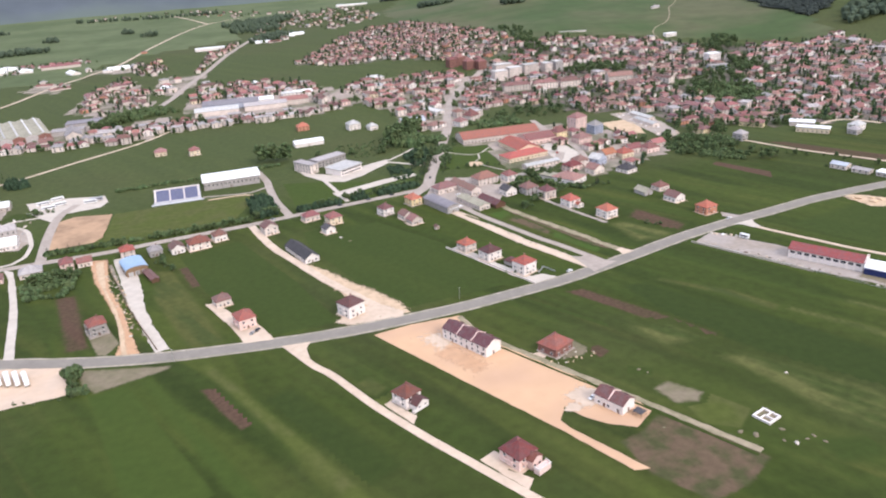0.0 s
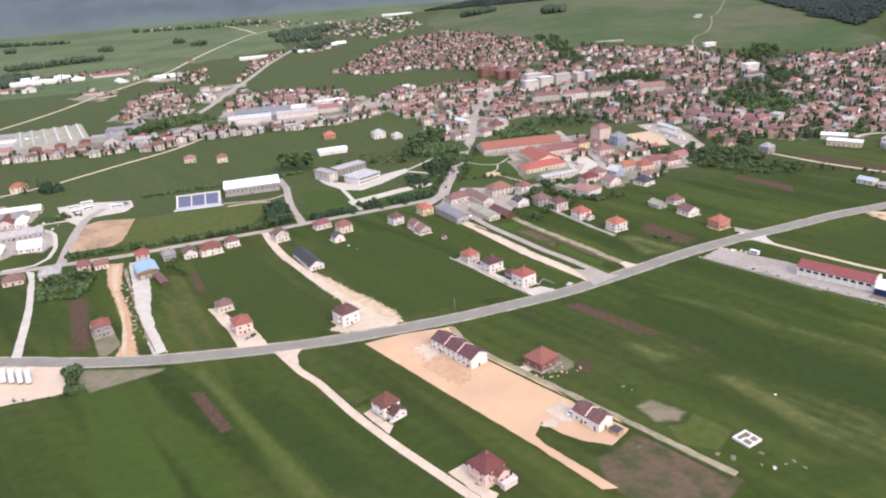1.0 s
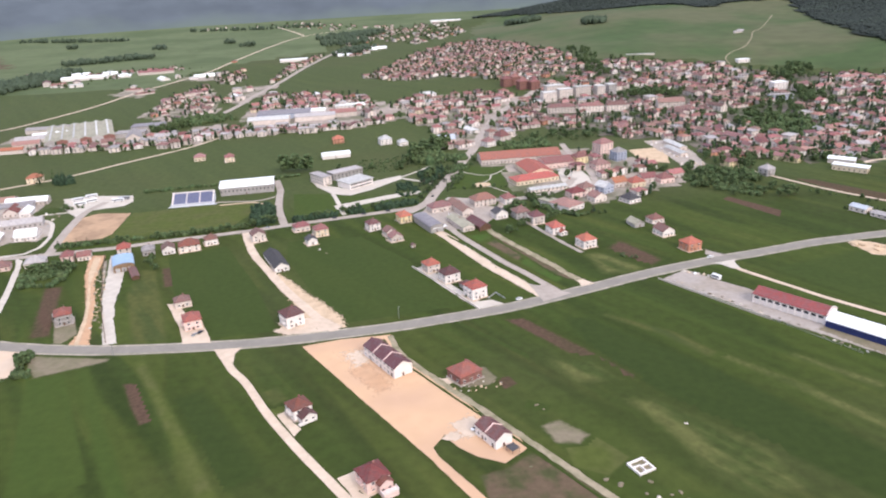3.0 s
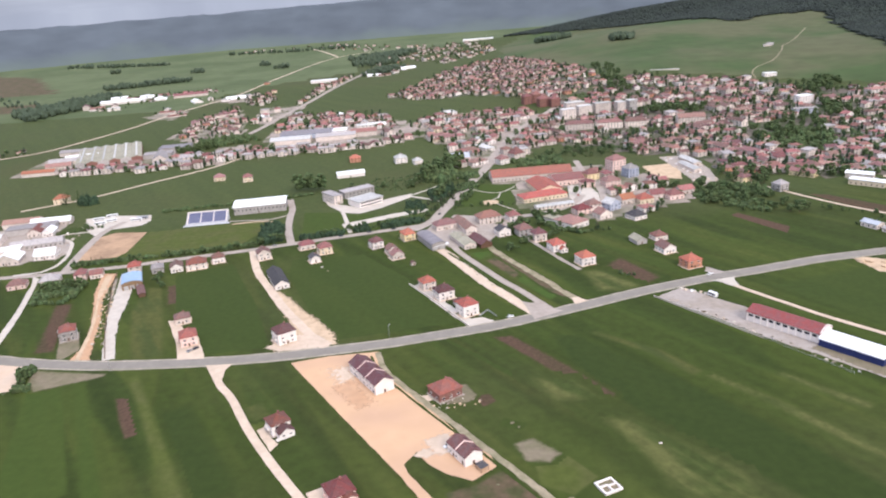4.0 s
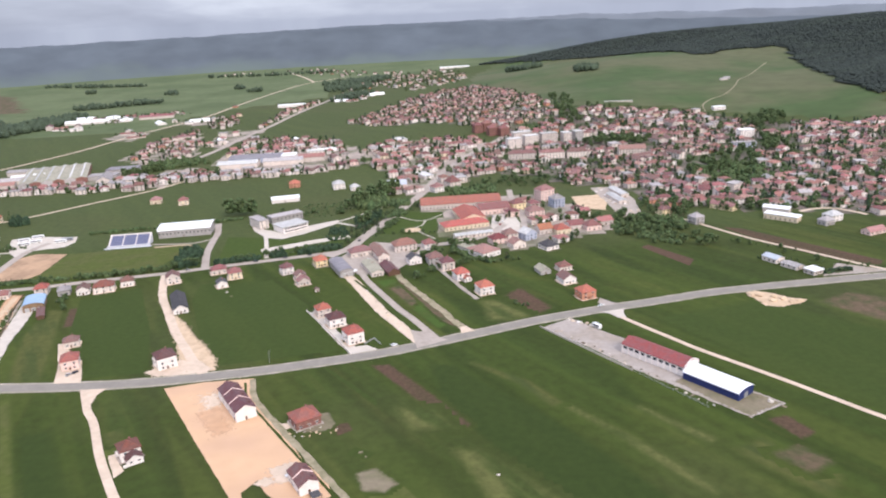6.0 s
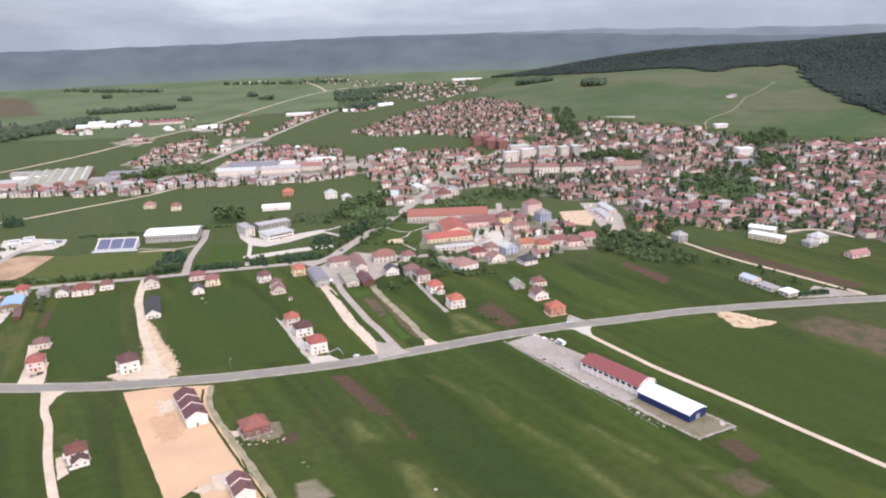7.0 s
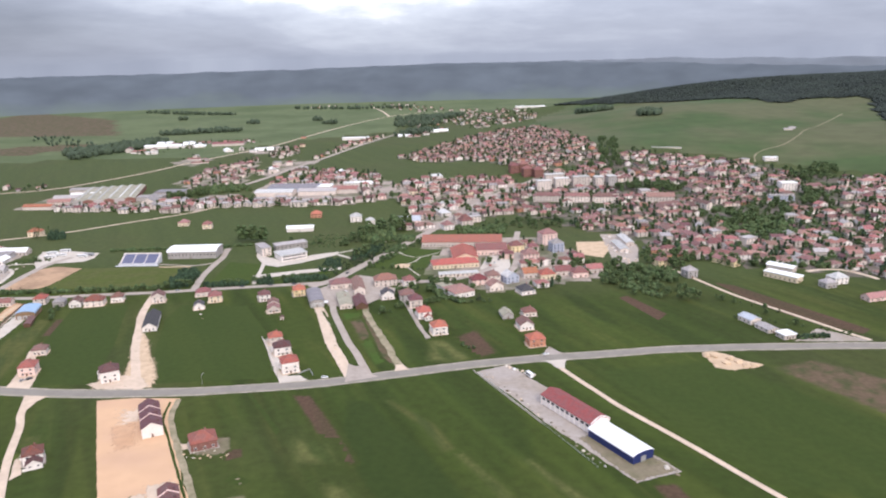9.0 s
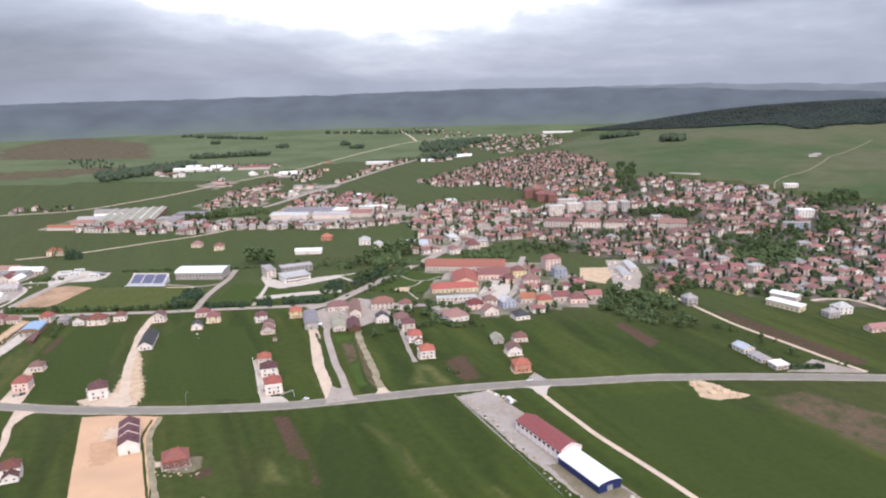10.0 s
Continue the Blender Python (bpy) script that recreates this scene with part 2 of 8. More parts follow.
def fading(m, blend, broken):
    """The same surface, fading into the field round it at the edge of its patch."""
    c = m.copy()
    c.name = m.name + "_fading_into_field"
    nt = c.node_tree
    bsdf = nt.nodes["Principled BSDF"]
    own = bsdf.inputs["Base Color"].links[0].from_socket
    at, geo, no = nt.nodes.new("ShaderNodeAttribute"), nt.nodes.new("ShaderNodeNewGeometry"), nt.nodes.new("ShaderNodeTexNoise")
    at.attribute_name = "feather"
    no.inputs["Scale"].default_value, no.inputs["Detail"].default_value, no.inputs["Roughness"].default_value = 0.25, 7, 0.65
    nt.links.new(geo.outputs["Position"], no.inputs["Vector"])
    add = nt.nodes.new("ShaderNodeMath")
    add.operation = "MULTIPLY_ADD"
    add.inputs[1].default_value = broken
    nt.links.new(no.outputs[0], add.inputs[0])
    nt.links.new(at.outputs["Fac"], add.inputs[2])
    mr = nt.nodes.new("ShaderNodeMapRange")
    mr.interpolation_type = "SMOOTHSTEP"
    mr.inputs[1].default_value, mr.inputs[2].default_value = 0.5 + 0.5 * broken - blend, 0.5 + 0.5 * broken + blend
    nt.links.new(add.outputs[0], mr.inputs[0])
    mx = nt.nodes.new("ShaderNodeMix")
    mx.data_type = "RGBA"
    nt.links.new(mr.outputs[0], mx.inputs[0])
    nt.links.new(field_colour(nt), mx.inputs[6])
    nt.links.new(own, mx.inputs[7])
    nt.links.new(mx.outputs[2], bsdf.inputs["Base Color"])
    return c


def soft(m, blend=0.06, broken=3.0):
    """The same surface, thinning out into the grass at the edge of its patch; blend: how softly, broken: how raggedly."""
    c = m.copy()
    c.name = m.name + "_thinning_out"
    nt = c.node_tree
    at = nt.nodes.new("ShaderNodeAttribute")
    at.attribute_name = "feather"
    geo = nt.nodes.new("ShaderNodeNewGeometry")
    no = nt.nodes.new("ShaderNodeTexNoise")
    no.inputs["Scale"].default_value, no.inputs["Detail"].default_value, no.inputs["Roughness"].default_value = 0.4, 9, 0.72
    nt.links.new(geo.outputs["Position"], no.inputs["Vector"])
    add = nt.nodes.new("ShaderNodeMath")
    add.operation = "MULTIPLY_ADD"
    add.inputs[1].default_value = broken
    nt.links.new(no.outputs[0], add.inputs[0])
    nt.links.new(at.outputs["Fac"], add.inputs[2])
    mr = nt.nodes.new("ShaderNodeMapRange")
    mr.inputs[1].default_value, mr.inputs[2].default_value = 0.5 + 0.5 * broken - blend, 0.5 + 0.5 * broken + blend
    nt.links.new(add.outputs[0], mr.inputs[0])
    nt.links.new(mr.outputs[0], nt.nodes["Principled BSDF"].inputs["Alpha"])
    return c


FIELD = field_ground()
GRASS_PALE = material("pale_mown_grass", (0.0716, 0.0886, 0.0201), 0.95, 0.12, 0.2, tint=(0.0895, 0.0894, 0.0344), tint_scale=0.05)
GRASS_LUSH = material("lush_grass", (0.0452, 0.0699, 0.0134), 0.95, 0.1, 0.2, tint=(0.0518, 0.0733, 0.0144), tint_scale=0.06, streak=(31, 8))
GRASS_BRIGHT = material("bright_young_grass", (0.0520, 0.0910, 0.0165), 0.95, 0.1, 0.2, tint=(0.0550, 0.0755, 0.0175), tint_scale=0.05, tint_amount=0.9)
GRASS_DARK = material("dark_crop", (0.0389, 0.0583, 0.0123), 0.95, 0.1, 0.25, tint=(0.0472, 0.0656, 0.0139), tint_scale=0.05, streak=(31, 8))
GRASS_DEEP = material("dense_deep_green_crop", (0.0310, 0.0479, 0.0105), 0.95, 0.1, 0.2, tint=(0.0375, 0.0547, 0.0116), tint_scale=0.04, streak=(31, 9))
GRASS_STRAW = material("straw_green_growth", (0.0980, 0.1045, 0.0330), 0.95, 0.2, 0.2, tint=(0.0470, 0.0639, 0.0160), tint_scale=0.09, tint_amount=1.0, streak=(31, 5))
GRASS_YELLOW = material("yellow_green_crop", (0.0753, 0.0818, 0.0229), 0.95, 0.14, 0.2, tint=(0.0471, 0.0630, 0.0172), tint_scale=0.12, tint_amount=0.9, streak=(31, 6))
HILL_GRASS = material("dry_hill_pasture", (0.098, 0.103, 0.052), 0.95, 0.12, 0.03, tint=(0.058, 0.088, 0.032), tint_scale=0.0045, tint_amount=1.0)
PLOUGHED = material("ploughed_brown_soil", (0.088, 0.0535, 0.0355), 0.95, 0.2, 0.4, tint=(0.0580, 0.0500, 0.0230), tint_scale=0.07, tint_amount=0.55, streak=(31, 7))
WEEDY = material("weedy_brown_soil", (0.1200, 0.0845, 0.0538), 0.95, 0.15, 0.3, tint=(0.0544, 0.0640, 0.0235), tint_scale=0.08, tint_amount=0.85)
TAN = material("pale_orange_gravel_fill", (0.585, 0.38, 0.235), 0.95, 0.05, 0.12, tint=(0.50, 0.325, 0.215), tint_scale=0.03, tint_amount=0.8)
GRAVEL = material("cream_gravel", (0.59, 0.470, 0.362), 0.95, 0.08, 0.3, tint=(0.46, 0.36, 0.275), tint_scale=0.06)
SAND = material("sand_heap", (0.55, 0.41, 0.28), 0.95, 0.1, 0.25, tint=(0.42, 0.31, 0.2), tint_scale=0.12)
CONCRETE = material("pale_concrete_yard", (0.53, 0.475, 0.410), 0.9, 0.08, 0.2, tint=(0.45, 0.39, 0.33), tint_scale=0.07)
YARD = material("grey_gravel_yard", (0.36, 0.315, 0.28), 0.95, 0.1, 0.3, tint=(0.30, 0.25, 0.20), tint_scale=0.05, tint_amount=0.8)
ASPHALT = material("worn_grey_asphalt", (0.2500, 0.2265, 0.1950), 0.9, 0.08, 0.4, tint=(0.2033, 0.1830, 0.1590), tint_scale=0.1)
SHOULDER = material("gravel_shoulder", (0.40, 0.35, 0.285), 0.95, 0.2, 0.5, tint=(0.17, 0.17, 0.10), tint_scale=0.15)
STREET = material("pale_street", (0.38, 0.325, 0.28), 0.9, 0.1, 0.3, tint=(0.30, 0.255, 0.215), tint_scale=0.08)
PALE_SOIL = material("pale_yards_and_streets", (0.33, 0.275, 0.235), 0.95, 0.25, 0.1, tint=(0.075, 0.092, 0.036), tint_scale=0.022, tint_amount=0.8)
TOWN_SOIL = material("yards_and_lanes", (0.145, 0.12, 0.10), 0.95, 0.3, 0.12, tint=(0.042, 0.066, 0.02), tint_scale=0.035, tint_amount=1.0)
# dark tone painted for the shade between forest crowns
FOREST_SHADE = material("painted_forest_shade", (0.027, 0.034, 0.028), 0.95, 0.2, 0.05)
RUBBLE = material("rubble", (0.32, 0.27, 0.22), 0.95, 0.35, 0.5, tint=(0.14, 0.13, 0.08), tint_scale=0.2)

BROWN_SAND = material("brown_sand", (0.43, 0.285, 0.18), 0.95, 0.1, 0.2, tint=(0.30, 0.20, 0.13), tint_scale=0.045, tint_amount=0.9)
TAN_DARK = material("trodden_orange_gravel", (0.49, 0.30, 0.18), 0.95, 0.08, 0.2, tint=(0.54, 0.35, 0.225), tint_scale=0.06)
WEEDY_GRAVEL = material("weedy_gravel", (0.32, 0.27, 0.185), 0.95, 0.15, 0.3, tint=(0.20, 0.185, 0.11), tint_scale=0.12, tint_amount=0.8)
PALE_SAND = material("pale_packed_sand", (0.60, 0.455, 0.335), 0.95, 0.07, 0.15, tint=(0.53, 0.42, 0.33), tint_scale=0.04, tint_amount=0.8)
TIMBER = material("brown_timber_boarding", (0.26, 0.17, 0.10), 0.85, 0.2, 1.0, tint=(0.17, 0.11, 0.065), tint_scale=0.4)
DRY_SOIL = material("dry_grey_soil", (0.21, 0.175, 0.12), 0.95, 0.15, 0.4, tint=(0.12, 0.12, 0.06), tint_scale=0.1)
SOFT = {m: soft(m) for m in (TAN, TAN_DARK, BROWN_SAND, GRAVEL, SAND, CONCRETE, RUBBLE, DRY_SOIL, YARD, GRASS_DARK)}
FADE = {m: fading(m, 0.42, 0.55) for m in (GRASS_PALE, GRASS_BRIGHT, GRASS_LUSH, GRASS_DARK, GRASS_DEEP, GRASS_STRAW, GRASS_YELLOW)}
FADE.update({m: fading(m, 0.36, 1.0) for m in (PLOUGHED, WEEDY, DRY_SOIL)})

WHITE = material("white_plaster", (0.80, 0.735, 0.70), 0.85, 0.06, 0.8, tint=(0.68, 0.64, 0.60), tint_scale=0.25, random_value=0.04)
OFFWHITE = material("aged_white_plaster", (0.6634, 0.5778, 0.5238), 0.85, 0.1, 0.7, tint=(0.4708, 0.4173, 0.3780), tint_scale=0.25, random_value=0.2)
CREAM = material("cream_plaster", (0.7326, 0.6138, 0.4600), 0.85, 0.08, 0.7, tint=(0.6138, 0.4950, 0.3565), tint_scale=0.3, random_value=0.08)
YELLOW = material("yellow_plaster", (0.7178, 0.5880, 0.3510), 0.85, 0.08, 0.7, tint=(0.6014, 0.4900, 0.3510), tint_scale=0.3, random_value=0.08)
PINK = material("pale_pink_plaster", (0.7600, 0.5724, 0.5184), 0.85, 0.08, 0.7, tint=(0.6200, 0.4536, 0.3996), tint_scale=0.3, random_value=0.1)
GREYWALL = material("grey_render", (0.40, 0.375, 0.36), 0.9, 0.15, 0.6, tint=(0.30, 0.275, 0.26), tint_scale=0.3, random_value=0.15)
BRICK_DARK = material("dark_bare_brick", (0.24, 0.115, 0.098), 0.9, 0.25, 0.8, tint=(0.2, 0.12, 0.09), tint_scale=0.3)
BRICK = material("bare_orange_block", (0.52, 0.26, 0.175), 0.9, 0.2, 0.8, tint=(0.38, 0.19, 0.13), tint_scale=0.3, random_value=0.1)
BLUEWALL = material("blue_sheet_cladding", (0.018, 0.03, 0.12), 0.5, 0.1, 1.0)
GREYBLUE = material("grey_blue_plaster", (0.40, 0.43, 0.52), 0.85, 0.1, 0.7)

R_ORANGE = roof_tiles("orange_clay_tiles", (0.38, 0.122, 0.075))
R_RED = roof_tiles("red_clay_tiles", (0.255, 0.106, 0.090), 0.40)
R_BROWN = roof_tiles("brown_red_tiles", (0.190, 0.098, 0.084), 0.40)
R_HALL = roof_tiles("weathered_hall_tiles", (0.31, 0.105, 0.074), 0.12, 0.006)
R_CRIMSON = roof_tiles("crimson_clay_tiles", (0.205, 0.056, 0.047))
R_HALL_RED = roof_tiles("maroon_hall_tiles", (0.235, 0.062, 0.056), 0.10, 0.006)
R_BRICKRED = roof_tiles("brick_red_tiles", (0.26, 0.078, 0.062))
R_DARK = roof_tiles("dark_maroon_tiles", (0.12, 0.046, 0.046))
R_PINK = roof_tiles("faded_pink_tiles", (0.285, 0.152, 0.126), 0.38)
R_BLACK = roof_tiles("charcoal_tiles", (0.06, 0.055, 0.06))
R_GREY = roof_tiles("grey_fibre_cement", (0.36, 0.33, 0.32))
R_PALE = roof_tiles("pale_grey_sheet", (0.52, 0.51, 0.49))
R_WHITE = material("white_sheet_roof", (0.86, 0.86, 0.86), 0.55, 0.05, 0.5, tint=(0.74, 0.74, 0.74), tint_scale=0.08)
R_BLUE = material("sky_blue_sheet_roof", (0.25, 0.37, 0.52), 0.5, 0.08, 0.6, tint=(0.34, 0.44, 0.55), tint_scale=0.12)
R_STEEL = material("grey_blue_steel_roof", (0.42, 0.45, 0.50), 0.5, 0.1, 0.5, tint=(0.34, 0.36, 0.40), tint_scale=0.15)
R_SLATE = material("slate_grey_sheet_roof", (0.19, 0.175, 0.19), 0.6, 0.12, 0.5, tint=(0.25, 0.23, 0.24), tint_scale=0.15)
R_GREEN = material("weathered_green_grey_roof", (0.3276, 0.3040, 0.2294), 0.8, 0.15, 0.3, tint=(0.2340, 0.2204, 0.1628), tint_scale=0.08)

GLASS = material("window_glass", (0.03, 0.035, 0.045), 0.12, 0.1, 0.5)
FRAME = material("white_window_frame", (0.78, 0.78, 0.76), 0.5, 0.04, 1.0)
DOOR = material("brown_door", (0.12, 0.065, 0.04), 0.6, 0.2, 2.0)
METAL = material("galvanised_metal", (0.5, 0.5, 0.5), 0.45, 0.1, 1.0, metal=0.6)
RUBBER = material("black_rubber", (0.02, 0.02, 0.02), 0.8, 0.1, 2.0)
PAINT_WHITE = material("white_vehicle_paint", (0.8, 0.8, 0.8), 0.3, 0.04, 1.0)
PAINT_RED = material("red_vehicle_paint", (0.42, 0.035, 0.03), 0.3, 0.05, 1.0)
PAINT_GREY = material("silver_vehicle_paint", (0.42, 0.43, 0.45), 0.3, 0.05, 1.0, metal=0.4)
PAINT_DARK = material("dark_vehicle_paint", (0.04, 0.045, 0.06), 0.3, 0.05, 1.0)
COURT = material("blue_plastic_seats", (0.1560, 0.1688, 0.2700), 0.8, 0.08, 0.4, tint=(0.1820, 0.1958, 0.2808), tint_scale=0.15)
COURT_EDGE = material("pale_stand_concrete", (0.5100, 0.5100, 0.5355), 0.8, 0.08, 0.4)
LEAF = material("broadleaf_foliage", (0.061, 0.090, 0.038), 0.9, 0.45, 0.7, tint=(0.074, 0.102, 0.042), tint_scale=0.25, tint_amount=0.8, random_value=0.32, random_hue=0.02)
LEAF_DARK = material("conifer_foliage", (0.0286, 0.0504, 0.0286), 0.9, 0.4, 0.8, tint=(0.0416, 0.0660, 0.0338), tint_scale=0.3, random_value=0.25)
BARK = material("bark", (0.11, 0.085, 0.065), 0.95, 0.3, 3.0)
# far meadow green is paled: distance haze put into the base colour
FAR_MEADOW = material("meadow_paled_for_haze", (0.108, 0.132, 0.062), 0.95, 0.12, 0.03, tint=(0.076, 0.102, 0.044), tint_scale=0.004, tint_amount=0.9)
# canopy green lightened, so the haze over far trees sits in the colour
PLAIN_WOOD = material("lowland_wood_canopy", (0.060, 0.082, 0.054), 0.95, 0.25, 0.05, tint=(0.066, 0.088, 0.052), tint_scale=0.02)
WOOD_FAR = material("forest_canopy", (0.031, 0.039, 0.034), 0.95, 0.25, 0.04, tint=(0.038, 0.048, 0.039), tint_scale=0.012, tint_amount=0.8)

# ---------------------------------------------------------------- the land
HILLS = [  # x, y, radius along, radius across, turn, height
    (1726, 2226, 515, 895, 0.53, 152), (752, 2009, 424, 563, -0.41, 63.5), (472, 1383, 337, 195, 0.46, 23),
    (1361, 1309, 436, 403, 0.04, 70), (932, 2789, 483, 159, -0.11, 52)]


def land(x, y):
    """Height of the ground."""
    z = 0.0
    for cx, cy, rx, ry, a, h in HILLS:
        u, v = (x - cx) * math.cos(a) + (y - cy) * math.sin(a), -(x - cx) * math.sin(a) + (y - cy) * math.cos(a)
        z += h * math.exp(-(u / rx) ** 2 - (v / ry) ** 2)
    return max(0.0, z - 1.2) - 0.0045 * max(0.0, y - 1100)


def mesh(name, verts, faces, mats, smooth=False, slots=None):
    me = bpy.data.meshes.new(name)
    me.from_pydata([tuple(v) for v in verts], [], faces)
    for m in (mats if isinstance(mats, (list, tuple)) else [mats]):
        me.materials.append(m)
    if slots:
        me.polygons.foreach_set("material_index", slots)
    if smooth:
        me.polygons.foreach_set("use_smooth", [True] * len(me.polygons))
    me.update()
    return me


def part(name, me, parent, label="", at=None):
    """One mesh object under a thing or under a part."""
    ob = new(name, me)
    ob.parent = parent
    if at is not None:
        ob.matrix_basis = at
    if label:
        ob["label"] = label
    return ob


def thing(name, m, label, category, group="", kind=""):
    ob = new(name)
    ob.matrix_basis = m
    ob.empty_display_size = 2
    return tagged(ob, label, category, group, kind)


def steps(*runs):
    vals = []
    for a, b, s in runs:
        n = max(1, round((b - a) / s))
        vals += [a + (b - a) * i / n for i in range(n)]
    return vals + [runs[-1][1]]


def inside(x, y, poly):
    hit = False
    for i in range(len(poly)):
        (x1, y1), (x2, y2) = poly[i - 1], poly[i]
        if (y1 > y) != (y2 > y) and x < (x2 - x1) * (y - y1) / (y2 - y1) + x1:
            hit = not hit
    return hit


def smooth_line(pts, step=8.0):
    """A Catmull-Rom line through the points, one point about every step."""
    pts = [Vector((*p, 0)) for p in pts]
    ext = [2 * pts[0] - pts[1]] + pts + [2 * pts[-1] - pts[-2]]
    res = []
    for i in range(1, len(ext) - 2):
        a, b, c, d = ext[i - 1:i + 3]
        n = max(1, int((c - b).length / step))
        for k in range(n):
            t = k / n
            res.append(0.5 * ((2 * b) + (c - a) * t + (2 * a - 5 * b + 4 * c - d) * t * t + (3 * b - a - 3 * c + d) * t ** 3))
    return res + [pts[-1]]


ROADS, LAID = [], []


def free_lift(pts, lift):
    """The lowest height from lift upwards that no overlapping sheet has taken."""
    x0, x1, y0, y1 = min(p[0] for p in pts) - 4, max(p[0] for p in pts) + 4, min(p[1] for p in pts) - 4, max(p[1] for p in pts) + 4
    taken = [q[4] for q in LAID if q[0] < x1 and x0 < q[1] and q[2] < y1 and y0 < q[3]]
    while any(abs(lift - q) < 0.0055 for q in taken):
        lift += 0.003
    LAID.append((x0, x1, y0, y1, lift))
    return lift


def road(name, pts, width, mat, lift=0.14, label="", category="road", rough=0.0, step=8.0):
    line = smooth_line(pts, step)
    lift = free_lift(pts, lift)
    verts, faces = [], []
    for i, p in enumerate(line):
        d = (line[min(i + 1, len(line) - 1)] - line[max(i - 1, 0)]).normalized()
        n = Vector((-d.y, d.x, 0))
        for s in (-1, 1):
            k = 0.5 * width * (1 + rough * noise.noise(Vector((p.x * 0.19, p.y * 0.19, s * 3.1))))
            q = p + n * s * k
            verts.append((q.x, q.y, land(q.x, q.y) + lift))
        if i:
            faces.append((2 * i - 2, 2 * i - 1, 2 * i + 1, 2 * i)[::-1])
    ob = new(name, mesh(name, verts, faces, mat))
    ROADS.extend((p.x, p.y, width / 2) for p in line)
    return tagged(ob, label, category, kind="structure")




def thinning_sheet(name, pts, mat, lift, feather):
    """A sheet of small cells whose 'feather' value runs from 0 on its outline to 1 inside."""
    P = np.array(pts, float)
    A, B = np.roll(P, 1, 0), P
    cell = min(3.5, max(0.9, feather * 0.45))
    x0, y0 = P.min(0) - cell
    nx, ny = (((P.max(0) + cell) - (x0, y0)) / cell).astype(int) + 2
    val, idx, verts, faces, feath = {}, {}, [], [], []

    def value(i, j):
        if (i, j) not in val:
            q = np.array((x0 + i * cell, y0 + j * cell))
            t = np.clip(((q - A) * (B - A)).sum(1) / ((B - A) ** 2).sum(1), 0, 1)
            d = np.sqrt((((A + (B - A) * t[:, None]) - q) ** 2).sum(1)).min()
            val[i, j] = min(1.0, d / feather) if inside(q[0], q[1], pts) else 0.0
        return val[i, j]

    def vert(i, j):
        if (i, j) not in idx:
            x, y = x0 + i * cell, y0 + j * cell
            idx[i, j] = len(verts)
            verts.append((x, y, land(x, y) + lift))
            feath.append(value(i, j))
        return idx[i, j]

    for i in range(nx):
        for j in range(ny):
            ring = ((i, j), (i + 1, j), (i + 1, j + 1), (i, j + 1))
            if max(value(*c) for c in ring) > 0:
                faces.append(tuple(vert(*c) for c in ring))
    me = mesh(name, verts, faces, mat)
    me.attributes.new("feather", "FLOAT", "POINT").data.foreach_set("value", feath)
    return me


def patch(name, pts, mat, lift=0.08, label="", category="ground", ragged=0.0, kind="structure", step=2.5, feather=0.0, over=False):
    """A flat area of another surface on the ground, its outline a little uneven; over: it lies on another such area."""
    lift = free_lift(pts, 0.6 * lift if feather else lift)
    if feather:
        return tagged(new(name, thinning_sheet(name, pts, SOFT[mat] if over or mat not in FADE else FADE[mat], lift, feather)), label, category, kind=kind)
    out = []
    for i in range(len(pts)):
        a, b = Vector((*pts[i - 1], 0)), Vector((*pts[i], 0))
        n = max(1, int((b - a).length / step)) if ragged else 1
        for k in range(1, n + 1):
            p = a.lerp(b, k / n)
            if ragged:
                p += ragged * Vector((noise.noise(Vector((p.x * 0.21, p.y * 0.21, 1.7))) + 0.5 * noise.noise(Vector((p.x * 0.8, p.y * 0.8, 5.1))), noise.noise(Vector((p.x * 0.21, p.y * 0.21, 9.2))) + 0.5 * noise.noise(Vector((p.x * 0.8, p.y * 0.8, 2.4))), 0))
            out.append(p)
    bm = bmesh.new()
    vs = [bm.verts.new((p.x, p.y, land(p.x, p.y) + lift)) for p in out]
    f = bm.faces.new(vs)
    bmesh.ops.triangulate(bm, faces=list(bm.faces))
    bmesh.ops.recalc_face_normals(bm, faces=bm.faces)
    if sum(f.normal.z for f in bm.faces) < 0:
        bmesh.ops.reverse_faces(bm, faces=bm.faces)
    me = bpy.data.meshes.new(name)
    bm.to_mesh(me)
    bm.free()
    me.materials.append(mat)
    return tagged(new(name, me), label, category, kind=kind)


